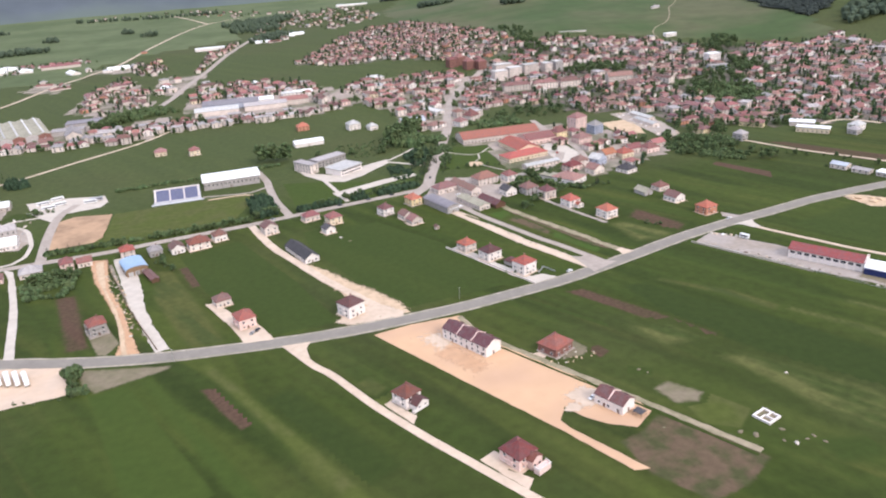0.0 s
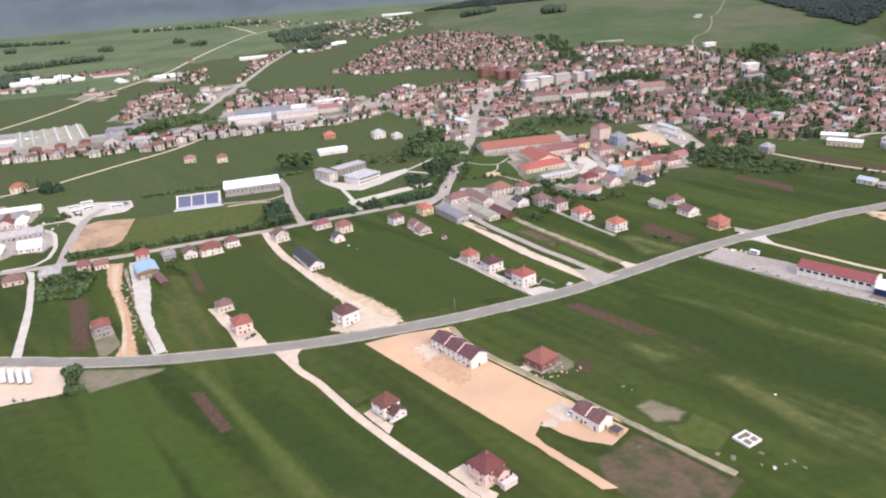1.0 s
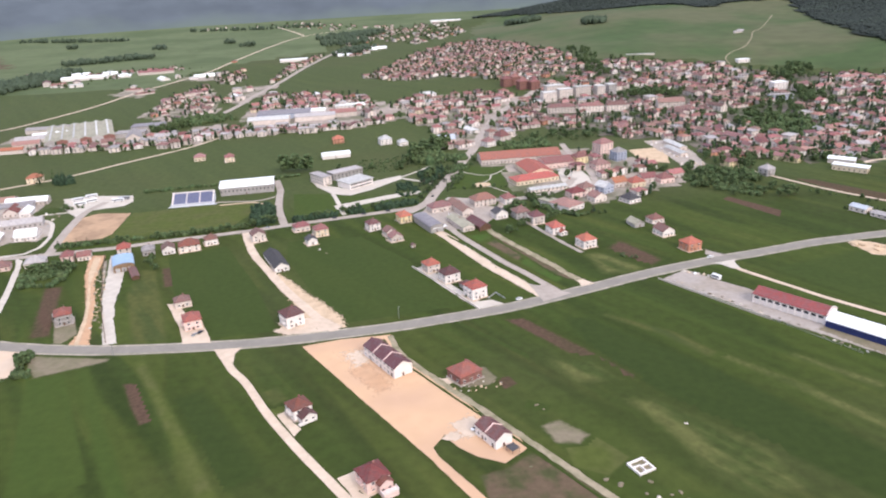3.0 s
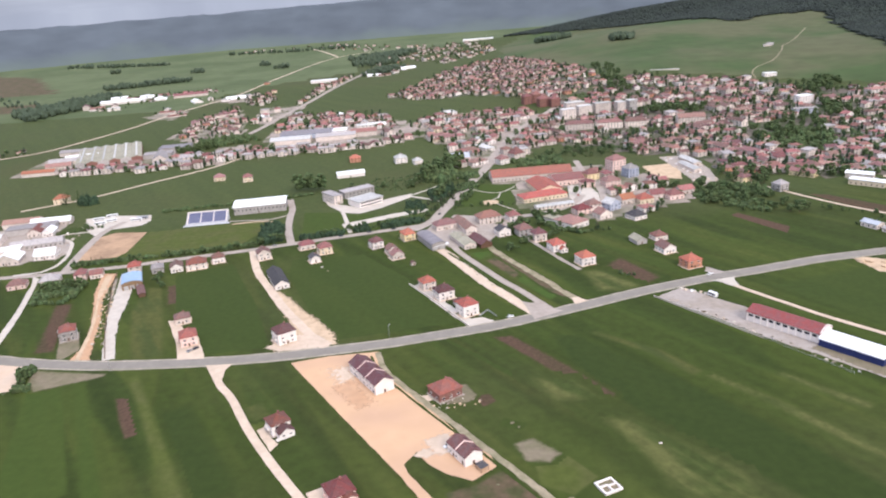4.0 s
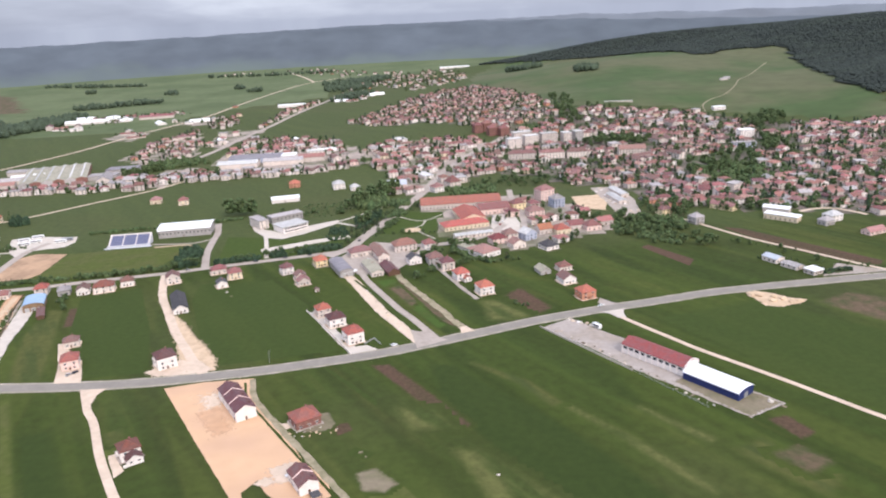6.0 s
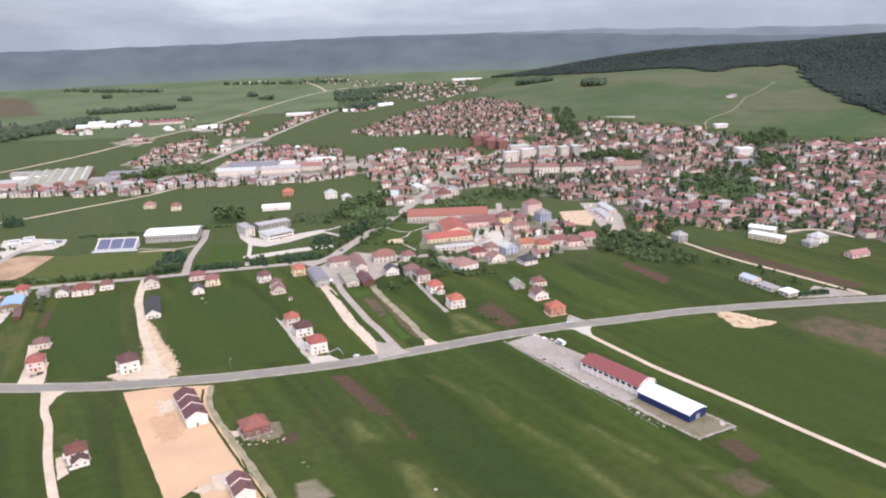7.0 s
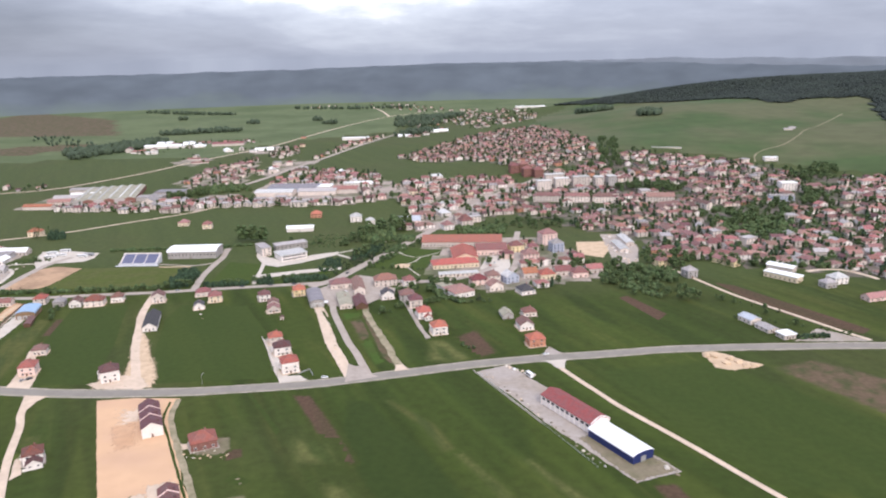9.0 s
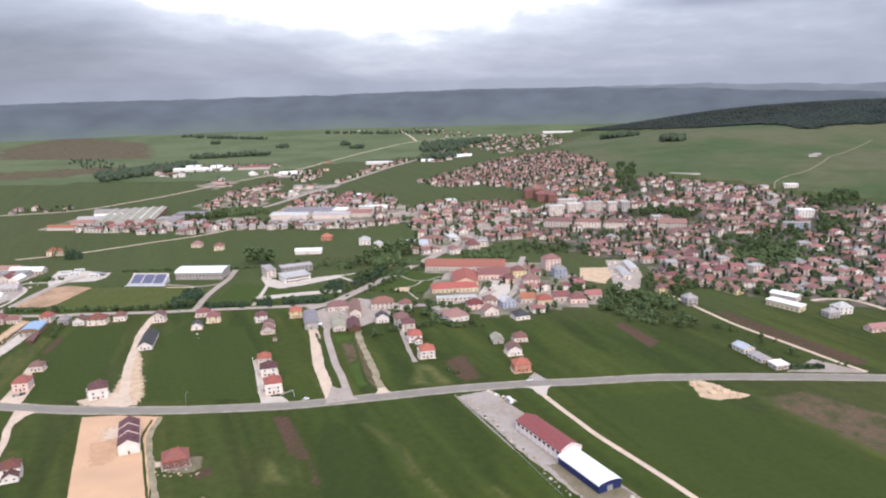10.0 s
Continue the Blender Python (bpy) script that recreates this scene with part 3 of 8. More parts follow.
def draped(name, poly, mat, cell=12.0, lift=0.12, label="", category="ground", holes=(), kind="structure", fray=6.0):
    """A large area laid over rolling ground in small cells."""
    xs, ys = [p[0] for p in poly], [p[1] for p in poly]
    idx, verts, faces = {}, [], []

    def vert(i, j):
        if (i, j) not in idx:
            x, y = i * cell, j * cell
            x += 0.35 * cell * noise.noise(Vector((i * 0.7, j * 0.7, 4)))
            y += 0.35 * cell * noise.noise(Vector((i * 0.7, j * 0.7, 8)))
            idx[i, j] = len(verts)
            verts.append((x, y, land(x, y) + lift))
        return idx[i, j]
    for i in range(int(min(xs) // cell), int(max(xs) // cell) + 1):
        for j in range(int(min(ys) // cell), int(max(ys) // cell) + 1):
            x, y = (i + 0.5) * cell, (j + 0.5) * cell
            x, y = x + fray * noise.noise(Vector((x * 0.05, y * 0.05, 2))), y + fray * noise.noise(Vector((x * 0.05, y * 0.05, 6)))
            if inside(x, y, poly) and not any(inside(x, y, h) for h in holes):
                faces.append((vert(i, j), vert(i + 1, j), vert(i + 1, j + 1), vert(i, j + 1)))
    return tagged(new(name, mesh(name, verts, faces, mat, smooth=True)), label, category, kind=kind)


gx = steps((-4600, -1200, 170), (-1200, -450, 50), (-450, 1000, 24), (1000, 2500, 40), (2500, 4600, 170))
gy = steps((-1800, 100, 190), (100, 1400, 24), (1400, 3300, 40), (3300, 4700, 140))
gv = [(x, y, land(x, y)) for y in gy for x in gx]
gn = len(gx)
gf = [(j * gn + i, j * gn + i + 1, (j + 1) * gn + i + 1, (j + 1) * gn + i) for j in range(len(gy) - 1) for i in range(gn - 1)]
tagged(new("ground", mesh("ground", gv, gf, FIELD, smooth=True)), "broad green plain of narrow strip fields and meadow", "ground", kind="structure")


def ridge(name, radius, depth, profile, mat, label, seed):
    """A long wooded ridge that closes the valley, its crest given as (degrees, height)."""
    verts, faces, n = [], [], 0
    degs = [a for a, _ in profile]
    rows = 7
    for k in range(0, 301):
        a = degs[0] + (degs[-1] - degs[0]) * k / 300
        h = float(np.interp(a, degs, [z for _, z in profile]))
        h += 9 * noise.noise(Vector((a * 0.35, seed, 0))) + 5 * noise.noise(Vector((a * 1.3, seed, 3))) + 2.5 * noise.noise(Vector((a * 5, seed, 5)))
        for r in range(rows):
            t = r / (rows - 1)
            s = math.sin(t * math.pi / 2) ** 1.2 if r < rows - 1 else 1.0
            rr = radius + depth * t + 40 * noise.noise(Vector((a * 0.5, r, seed)))
            x, y = 200 + rr * math.sin(radians(a)), rr * math.cos(radians(a))
            verts.append((x, y, -24 + (h + 24) * s + (12 * noise.noise(Vector((a * 0.9, t * 3, seed))) if 0 < r < rows - 1 else 0)))
    for k in range(300):
        for r in range(rows - 1):
            i = k * rows + r
            faces.append((i, i + rows, i + rows + 1, i + 1))
    return tagged(new(name, mesh(name, verts, faces, mat, smooth=True)), label, "hills", kind="structure")


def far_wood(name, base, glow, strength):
    """Woods kilometres off, the valley's haze painted as bluish colour and even glow."""
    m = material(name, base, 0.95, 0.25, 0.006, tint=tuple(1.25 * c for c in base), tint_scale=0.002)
    nt = m.node_tree
    b = nt.nodes["Principled BSDF"]
    # the foot is tinted meadow-green, imitating how haze blends plain into ridge
    geo, sp, no = nt.nodes.new("ShaderNodeNewGeometry"), nt.nodes.new("ShaderNodeSeparateXYZ"), nt.nodes.new("ShaderNodeTexNoise")
    nt.links.new(geo.outputs["Position"], sp.inputs[0])
    nt.links.new(geo.outputs["Position"], no.inputs["Vector"])
    no.inputs["Scale"].default_value, no.inputs["Detail"].default_value = 0.0035, 5
    up_slope = nt.nodes.new("ShaderNodeMath")
    up_slope.operation = "MULTIPLY_ADD"
    up_slope.inputs[1].default_value = 130.0
    nt.links.new(no.outputs[0], up_slope.inputs[0])
    nt.links.new(sp.outputs[2], up_slope.inputs[2])
    foot = nt.nodes.new("ShaderNodeMapRange")
    foot.inputs[1].default_value, foot.inputs[2].default_value, foot.inputs[3].default_value, foot.inputs[4].default_value = 35.0, 110.0, 1.0, 0.0
    nt.links.new(up_slope.outputs[0], foot.inputs[0])
    foot_haze_mix = nt.nodes.new("ShaderNodeMix")
    foot_haze_mix.data_type = "RGBA"
    nt.links.new(foot.outputs[0], foot_haze_mix.inputs[0])
    nt.links.new(b.inputs["Base Color"].links[0].from_socket, foot_haze_mix.inputs[6])
    foot_haze_mix.inputs[7].default_value = (0.074, 0.094, 0.066, 1)
    nt.links.new(foot_haze_mix.outputs[2], b.inputs["Base Color"])
    # even blue-grey emission stands in for haze; the slope itself gives no light
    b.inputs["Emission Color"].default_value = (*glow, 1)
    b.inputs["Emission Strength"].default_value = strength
    return m


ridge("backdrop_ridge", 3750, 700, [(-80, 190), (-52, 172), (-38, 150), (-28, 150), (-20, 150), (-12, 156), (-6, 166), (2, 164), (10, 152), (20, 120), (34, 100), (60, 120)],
      far_wood("wooded_ridge_haze_glow", (0.05, 0.059, 0.065), (0.070, 0.083, 0.111), 1.0), "long wooded ridge behind the plain, blue-grey haze put in as glow", 2.0)
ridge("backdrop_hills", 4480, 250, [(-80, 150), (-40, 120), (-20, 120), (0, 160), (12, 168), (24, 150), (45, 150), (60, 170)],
      far_wood("far_ridge_haze_glow", (0.06, 0.07, 0.08), (0.155, 0.168, 0.21), 1.0), "distant ridge below the clouds, haze put in as pale glow", 7.0)

# ---------------------------------------------------------------- roads and surfaces
MAIN = [(-330, 450), (-250, 433), (-171, 413), (-139, 403), (-107, 395), (-76, 389.5), (-45, 386.5), (-10, 384.5), (24, 384.5), (58, 387), (94, 391), (130, 397.5), (170, 406), (204, 417), (242, 430.5), (280, 444), (325, 456), (366, 464.5), (411, 475), (456, 481), (500, 485), (545, 488.5), (578, 490), (700, 497), (900, 505)]
road("road_shoulder", MAIN, 12.6, SHOULDER, 0.09, "gravel and grass shoulder of the main road", "shoulder", rough=0.10)
road("road", MAIN, 9.4, ASPHALT, 0.15, "worn grey asphalt main road curving through the fields")
NORTH = [(-420, 585), (-300, 570), (-216, 568), (-191, 570), (-136, 575), (-98, 583), (-32, 594), (10, 604), (65, 616), (122, 629)]
road("street", NORTH, 8.0, STREET, 0.13, "pale street lined with houses and hedges")
BLVD = [(112, 616), (131, 640), (140, 668), (161, 726), (186, 800), (203, 850), (219, 915), (243, 990), (279, 1068), (318, 1127), (350, 1178)]
road("boulevard", BLVD, 11.0, STREET, 0.13, "pale boulevard leading from the junction into town", "road")
road("farm_track", [(-10, 380), (1, 355), (12, 338), (28, 306), (46, 275), (62, 250), (80, 222), (100, 190)], 4.6, GRAVEL, 0.13, "cream gravel farm track beside the houses", "track", rough=0.06, step=5)
road("gravel_lane", [(58, 392), (46, 412), (36, 430), (18, 464), (2, 500), (-12, 530), (-20, 555), (-30, 590)], 6.4, GRAVEL, 0.12, "pale orange dirt lane between meadow strips", "track", rough=0.25, step=5)
road("lane", [(-188, 572), (-196, 631), (-199, 683), (-190, 716)], 8.0, STREET, 0.12, "pale lane beside the sand pitch", "track")
road("lane", [(2, 604), (-8, 648), (-13, 690), (-15, 716), (-20, 738), (-24, 756)], 7.0, STREET, 0.12, "pale access lane beside the sports hall", "track")
road("field_road", [(-337, 790), (-278, 828), (-224, 885), (-164, 948), (-133, 1000)], 4.6, GRAVEL, 0.13, "white gravel field road", "track", rough=0.2)
road("valley_road", [(-760, 1040), (-600, 1100), (-501, 1151), (-455, 1244), (-418, 1361), (-390, 1506), (-352, 1629), (-311, 1790), (-285, 2065), (-230, 2480), (-173, 2720), (-60, 2900)], 6.5, GRAVEL, 0.6, "pale country road running across the plain")
road("west_road", [(-176, 1150), (-155, 1244), (-138, 1379), (-111, 1555), (-86, 1747), (-50, 1950), (-16, 2116)], 11.0, STREET, 0.6, "pale road to the outlying houses")
road("village_road", [(-352, 3316), (-250, 3000), (-173, 2720)], 8.0, GRAVEL, 0.7, "pale road to a far village")
road("hall_lane", [(331, 456), (337, 441), (347, 423), (358, 405), (368, 388), (380, 371), (402, 341), (421, 313), (439, 287), (460, 257), (480, 228)], 3.7, GRAVEL, 0.12, "narrow pale lane between fields", "track", rough=0.1)
road("site_road", [(146, 566), (154, 541), (172, 498), (181, 477), (189, 462), (198, 442), (206, 424), (210, 414)], 5.5, STREET, 0.14, "pale access road to the workshops", "track")
road("site_track", [(134, 560), (142, 544), (162, 490), (171, 469), (180, 451), (190, 430), (198, 415)], 8.5, GRAVEL, 0.12, "sandy construction track", "track", rough=0.3, step=4)
road("dirt_track", [(176, 560), (182, 541), (196, 508), (211, 474), (220, 451), (227, 436), (233, 427)], 5.4, WEEDY_GRAVEL, 0.11, "rutted pale dirt track between plots", "track", rough=0.6, step=4)
road("house_track", [(203, 592), (211, 570), (219, 547), (230, 515), (240, 490)], 3.6, YARD, 0.11, "dirt drive past new houses", "track", rough=0.4, step=4)
road("east_track", [(447, 708), (467, 666), (498, 601), (530, 553), (552, 519), (566, 500)], 3.6, GRAVEL, 0.11, "pale straight farm track", "track", rough=0.2)
road("hill_track", [(712, 1262), (726, 1310), (756, 1353), (804, 1398), (859, 1484), (900, 1560), (949, 1621), (1088, 1841)], 2.3, WEEDY_GRAVEL, 1.0, "pale track winding up the grassy hill", "track", rough=0.35)

road("lot_track", [(92, 380), (97, 358), (108, 338), (134, 297), (155, 264), (168, 243), (183, 219)], 3.6, WEEDY_GRAVEL, 0.16, "weedy gravel track along the building lot", "track", rough=0.5, step=4)
patch("ploughed_strip", [(160, 391), (177, 391), (205, 346), (224, 312), (214, 303), (192, 340), (170, 376)], PLOUGHED, 0.07, "long narrow strip of ploughed brown soil", "field", ragged=1.0, feather=4.5)
patch("ploughed_strip", [(474, 448), (512, 466), (560, 428), (640, 372), (600, 340), (525, 372), (496, 414)], WEEDY, 0.07, "wide brown strip of ploughed soil", "field", ragged=1.0, feather=11)
patch("ploughed_strip", [(487, 640), (505, 632), (540, 578), (577, 522), (566, 510), (533, 540), (507, 582)], PLOUGHED, 0.07, "brown ploughed strip beside a farm track", "field", ragged=1.0, feather=2.5)
patch("ploughed_strip", [(395, 592), (405, 599), (431, 551), (420, 534)], PLOUGHED, 0.07, "short dark strip of dug soil", "field", ragged=1.0, feather=2)
patch("ploughed_strip", [(-164, 500), (-146, 500), (-120, 412), (-138, 412)], PLOUGHED, 0.07, "dark garden strip of dug soil", "field", ragged=1.0, feather=6)
patch("ploughed_strip", [(252, 488), (276, 516), (297, 464), (274, 444)], PLOUGHED, 0.07, "overgrown brown garden plot", "field", ragged=1.0, feather=8)
patch("ploughed_strip", [(168, 526), (184, 536), (202, 498), (188, 478)], WEEDY, 0.075, "brown patch of turned soil", "field", ragged=1.0, feather=6)
patch("crop_strip", [(-118, 366), (-96, 370), (-44, 262), (-78, 250)], GRASS_LUSH, 0.04, "fresh green field strip", "field", ragged=1.0, feather=3)
patch("crop_strip", [(-18, 395), (22, 398), (-2, 470), (-40, 560), (-84, 545), (-60, 470)], GRASS_DARK, 0.04, "dark green meadow strip", "field", ragged=0.5)
patch("crop_strip", [(66, 402), (142, 414), (108, 500), (70, 560), (10, 560), (14, 520), (40, 450)], GRASS_DARK, 0.04, "large dark green meadow", "field", ragged=0.5)
patch("mown_plot", [(16, 320), (36, 326), (46, 308), (30, 300)], GRASS_PALE, 0.05, "pale mown patch beside a house", "field", ragged=1.0, feather=3)
patch("truck_lot", [(-230, 424), (-169, 407), (-134, 397), (-129, 390), (-128, 374), (-122, 366), (-157, 362), (-215, 372)], PALE_SAND, 0.1, "pale sandy truck park", "lot", ragged=1.2)
patch("rubble_strip", [(-135, 545), (-126, 516), (-120, 498), (-108, 462), (-98, 434), (-93, 428), (-103, 456), (-117, 496), (-124, 522), (-132, 548)], RUBBLE, 0.14, "strip of rubble and builder's waste", "lot", ragged=1.0, step=3, feather=1.2, over=True)
patch("drive", [(16, 398), (28, 390), (60, 391), (64, 398), (52, 412), (36, 416)], GRAVEL, 0.11, "sandy forecourt of a house", "yard", ragged=1.0, feather=3)
patch("yard", [(279, 430), (302, 444), (315, 424), (329, 406), (335, 395), (362, 358), (380, 330), (392, 314), (377, 307), (368, 302), (356, 318), (340, 341), (324, 362), (307, 391), (292, 412)], YARD, 0.1, "grey gravel yard round the warehouse", "yard", ragged=0.8)
patch("sand_spill", [(437, 472), (447, 476), (458, 468), (466, 458), (478, 452), (470, 446), (452, 440), (441, 444)], SAND, 0.12, "spread heap of pale sand", "sand", ragged=1.0, step=3, feather=2.5)
patch("lane_verge", [(-212, 566), (-204, 560), (-194, 530), (-179, 479), (-164, 414), (-170, 415), (-187, 490), (-203, 545)], CONCRETE, 0.11, "pale lane beside a storage yard", "yard", ragged=0.6)
patch("playing_field", [(-148, 602), (-44, 614), (-28, 660), (-34, 684), (-150, 672)], GRASS_PALE, 0.06, "mown green playing field", "pitch", ragged=0.8)
patch("lawn", [(10, 614), (112, 632), (128, 664), (86, 668), (42, 690), (0, 700)], GRASS_LUSH, 0.06, "green school lawn", "lawn", ragged=0.8)
patch("garage_apron", [(43, 651), (94, 674), (126, 682), (128, 674), (97, 662), (47, 638)], CONCRETE, 0.1, "pale apron in front of low sheds", "yard", ragged=0.5)
patch("park_lawn", [(148, 680), (212, 672), (222, 752), (176, 764)], GRASS_LUSH, 0.07, "park lawn with worn paths", "lawn", ragged=0.8)
patch("park_circle", [(190 + 9 * math.cos(a * 0.3927), 688 + 8 * math.sin(a * 0.3927)) for a in range(16)], SAND, 0.12, "round sandy clearing in the park", "yard")
road("park_path", [(172, 748), (188, 728), (204, 722), (222, 742)], 1.4, CONCRETE, 0.13, "pale path across the park lawn", "path")
road("park_path", [(204, 722), (200, 704), (193, 696)], 1.4, CONCRETE, 0.125, "pale path to the sandy clearing", "path")
road("park_path", [(196, 682), (206, 664), (212, 654)], 1.4, CONCRETE, 0.12, "pale path out of the park", "path")
patch("plaza", [(276, 728), (298, 732), (301, 691), (295, 651), (272, 654), (270, 684)], CONCRETE, 0.1, "pale paved market plaza", "yard", ragged=0.6)
road("market_lane", [(308, 840), (306, 797), (307, 734), (305, 690), (296, 651)], 7.0, STREET, 0.14, "pale lane along the market plaza", "road")
patch("gravel_square", [(372, 738), (374, 789), (408, 792), (409, 758), (397, 723)], SAND, 0.1, "bare sandy building plot", "lot", ragged=1.2)
patch("shed_yard", [(504, 494), (540, 495), (570, 497), (550, 514), (536, 524), (520, 504)], YARD, 0.1, "gravel yard by the road", "yard", ragged=1.2, feather=2.5)
road("ditch", [(88, 376), (94, 354), (105, 336), (131, 295), (152, 262), (165, 241), (180, 217)], 1.5, GRASS_DARK, 0.19, "dark weedy ditch along the building lot", "ditch", rough=0.6, step=3)
patch("weedy_strip", [(150, 530), (155, 532), (170, 496), (186, 458), (196, 438), (190, 436), (180, 458), (164, 496)], GRASS_DARK, 0.17, "dark weeds between two tracks", "verge", ragged=1.0, feather=1.2, over=True)
patch("track_mouth", [(224, 424), (240, 430), (232, 434), (228, 441), (223, 440)], GRAVEL, 0.13, "pale mouth of a dirt track", "track", ragged=0.6)
patch("lane_mouth", [(324, 453), (345, 458), (341, 449), (340, 440), (335, 439), (331, 447)], CONCRETE, 0.13, "wide pale mouth of a lane", "track", ragged=0.7)
patch("drive", [(331, 478), (337, 469), (343, 463), (333, 460), (327, 469)], YARD, 0.11, "pale drive of the block house", "yard", ragged=1.0)
patch("garden_bed", [(138, 462), (146, 465), (151, 450), (146, 446)], GRASS_DARK, 0.13, "dark garden bed between houses", "garden", ragged=0.6)
patch("weedy_ground", [(236, 492), (260, 492), (282, 450), (262, 440), (240, 444)], GRASS_STRAW, 0.07, "pale weedy ground by the main road", "lot", ragged=1.0, feather=12)
patch("dug_spill", [(2, 496), (14, 492), (27, 473), (37, 454), (50, 436), (64, 411), (68, 393), (22, 390), (22, 402), (34, 412), (24, 440), (8, 474)], SAND, 0.1, "ragged spill of dug tan earth beside the lane", "lot", ragged=1.0, feather=5)
patch("yard_dirt", [(340, 346), (362, 358), (380, 330), (392, 314), (377, 307), (368, 302), (356, 318)], DRY_SOIL, 0.16, "tan dirt part of the warehouse yard", "yard", ragged=1.0, feather=3, over=True)
patch("dug_strip", [(372, 302), (388, 306), (396, 284), (382, 277)], PLOUGHED, 0.08, "brown dug strip beyond the yard", "lot", ragged=1.0, feather=5)
patch("dug_strip", [(358, 272), (381, 280), (394, 258), (372, 248)], WEEDY, 0.08, "weedy brown plot in the field", "lot", ragged=1.0, feather=8)
road("grass_path", [(-75, 689), (-52, 686), (-31, 685), (-16, 696)], 3.0, STREET, 0.2, "pale path beside the playing field", "path")
road("running_track", [(-69, 678), (-36, 680), (-24, 668), (-21, 650), (-16, 616)], 3.2, SAND, 0.19, "worn sandy running track on the grass", "path", rough=0.3)
road("east_lane", [(585, 676), (600, 682), (619, 682), (632, 668), (640, 652)], 5.0, GRAVEL, 0.14, "pale lane among depots", "track", rough=0.2)
patch("gravel_lot", [(39, 375), (62, 380), (92, 381), (99, 356), (107, 340), (123, 314), (136, 288), (150, 271), (153, 259), (141, 250), (129, 257), (121, 265), (116, 275), (110, 266), (112, 259), (133, 223), (126, 224), (108, 258), (74, 315)], TAN, 0.1, "bare pale orange gravel building lot", "lot", ragged=0.35)
patch("lot_spill", [(113, 272), (119, 278), (126, 274), (121, 268)], GRAVEL, 0.16, "bright spread of cream gravel", "lot", ragged=0.6, feather=1.5)
patch("lot_stain", [(86, 320), (100, 338), (122, 302), (134, 284), (116, 280), (106, 264), (98, 288)], TAN_DARK, 0.155, "trodden orange-brown part of the gravel", "lot", ragged=1.0, feather=9.0)
patch("lot_pale", [(56, 366), (80, 372), (88, 350), (70, 336)], GRAVEL, 0.15, "paler rolled part of the gravel", "lot", ragged=1.0, feather=12.0)
patch("lot_pale", [(116, 284), (130, 292), (142, 282), (136, 270), (124, 268)], GRAVEL, 0.165, "paler gravel before a pair of houses", "lot", ragged=1.0, feather=5.0)
patch("lot_stain", [(64, 342), (80, 352), (96, 322), (84, 312)], TAN_DARK, 0.16, "darker trodden patch in the gravel", "lot", ragged=1.0, feather=6.0)
patch("ploughed_plot", [(-59, 350), (-46, 348), (-35, 329), (-25, 310), (-36, 303), (-48, 325)], PLOUGHED, 0.07, "small rectangular plot of ploughed brown soil", "field", ragged=0.4, feather=3.2)
patch("levelled_plot", [(161, 277), (173, 281), (186, 265), (178, 257), (165, 260)], DRY_SOIL, 0.09, "grey-brown levelled plot for a new house", "lot", ragged=0.5, feather=4.5)
patch("weed_patch", [(156, 291), (160, 300), (173, 292), (168, 285)], GRASS_DARK, 0.08, "dark patch of tall weeds", "field", ragged=1.0, feather=2.0)
patch("dug_soil", [(146, 322), (156, 324), (160, 314), (150, 308)], PLOUGHED, 0.09, "brown dug soil beside the brick house", "lot", ragged=1.0, feather=2.5)
patch("forecourt", [(33, 304), (40, 309), (45, 303), (42, 296), (47, 290), (44, 284)], GRAVEL, 0.125, "pale gravel forecourt of a house", "yard", ragged=0.5)
patch("forecourt", [(66, 250), (74, 254), (79, 246), (76, 240), (84, 232), (80, 226)], GRAVEL, 0.125, "pale gravel forecourt of a house", "yard", ragged=0.5)
patch("worn_grass", [(18, 326), (30, 334), (40, 318), (30, 310)], GRASS_YELLOW, 0.05, "worn yellowish grass beside a house", "field", ragged=1.0, feather=4.0)
patch("drive", [(-60, 452), (-53, 450), (-37, 424), (-27, 414), (-17, 389), (-34, 389), (-42, 412)], GRAVEL, 0.1, "cream gravel drive along two houses", "yard", ragged=0.6)
patch("concrete_yard", [(-133, 556), (-124, 560), (-110, 518), (-102, 484), (-99, 463), (-89, 430), (-77, 399), (-85, 397), (-98, 435), (-110, 471), (-119, 505)], CONCRETE, 0.1, "pale concrete yard and drive", "yard", ragged=0.9)
patch("sandy_strip", [(-152, 562), (-136, 559), (-126, 504), (-112, 466), (-101, 428), (-92, 397), (-108, 400), (-109, 431), (-125, 477), (-140, 516)], TAN_DARK, 0.1, "strip of dumped sandy soil", "lot", ragged=1.6, feather=2.5)
patch("sandy_strip", [(-146, 556), (-139, 556), (-128, 500), (-116, 466), (-106, 430), (-100, 400), (-104, 400), (-112, 440), (-126, 486), (-138, 520)], SAND, 0.14, "freshly dumped sand along a strip", "lot", ragged=1.4, feather=1.0)
patch("forecourt", [(-128, 430), (-116, 438), (-106, 416), (-112, 402), (-118, 404)], DRY_SOIL, 0.12, "pale trodden ground before the grey house", "yard", ragged=0.8, feather=2.0)
patch("weedy_verge", [(-128, 393), (-73, 380), (-74, 374), (-112, 361), (-122, 374)], DRY_SOIL, 0.06, "dry brownish weedy verge", "verge", ragged=1.0, feather=4.0)
patch("garden_plot", [(-85, 522), (-68, 524), (-54, 482), (-72, 480)], PLOUGHED, 0.05, "overgrown brown garden plot", "field", ragged=1.0, feather=5.0)
patch("garden_strip", [(-104, 524), (-84, 520), (-60, 450), (-42, 394), (-68, 392), (-96, 470)], GRASS_YELLOW, 0.04, "yellowish green garden strip", "field", feather=6.0)
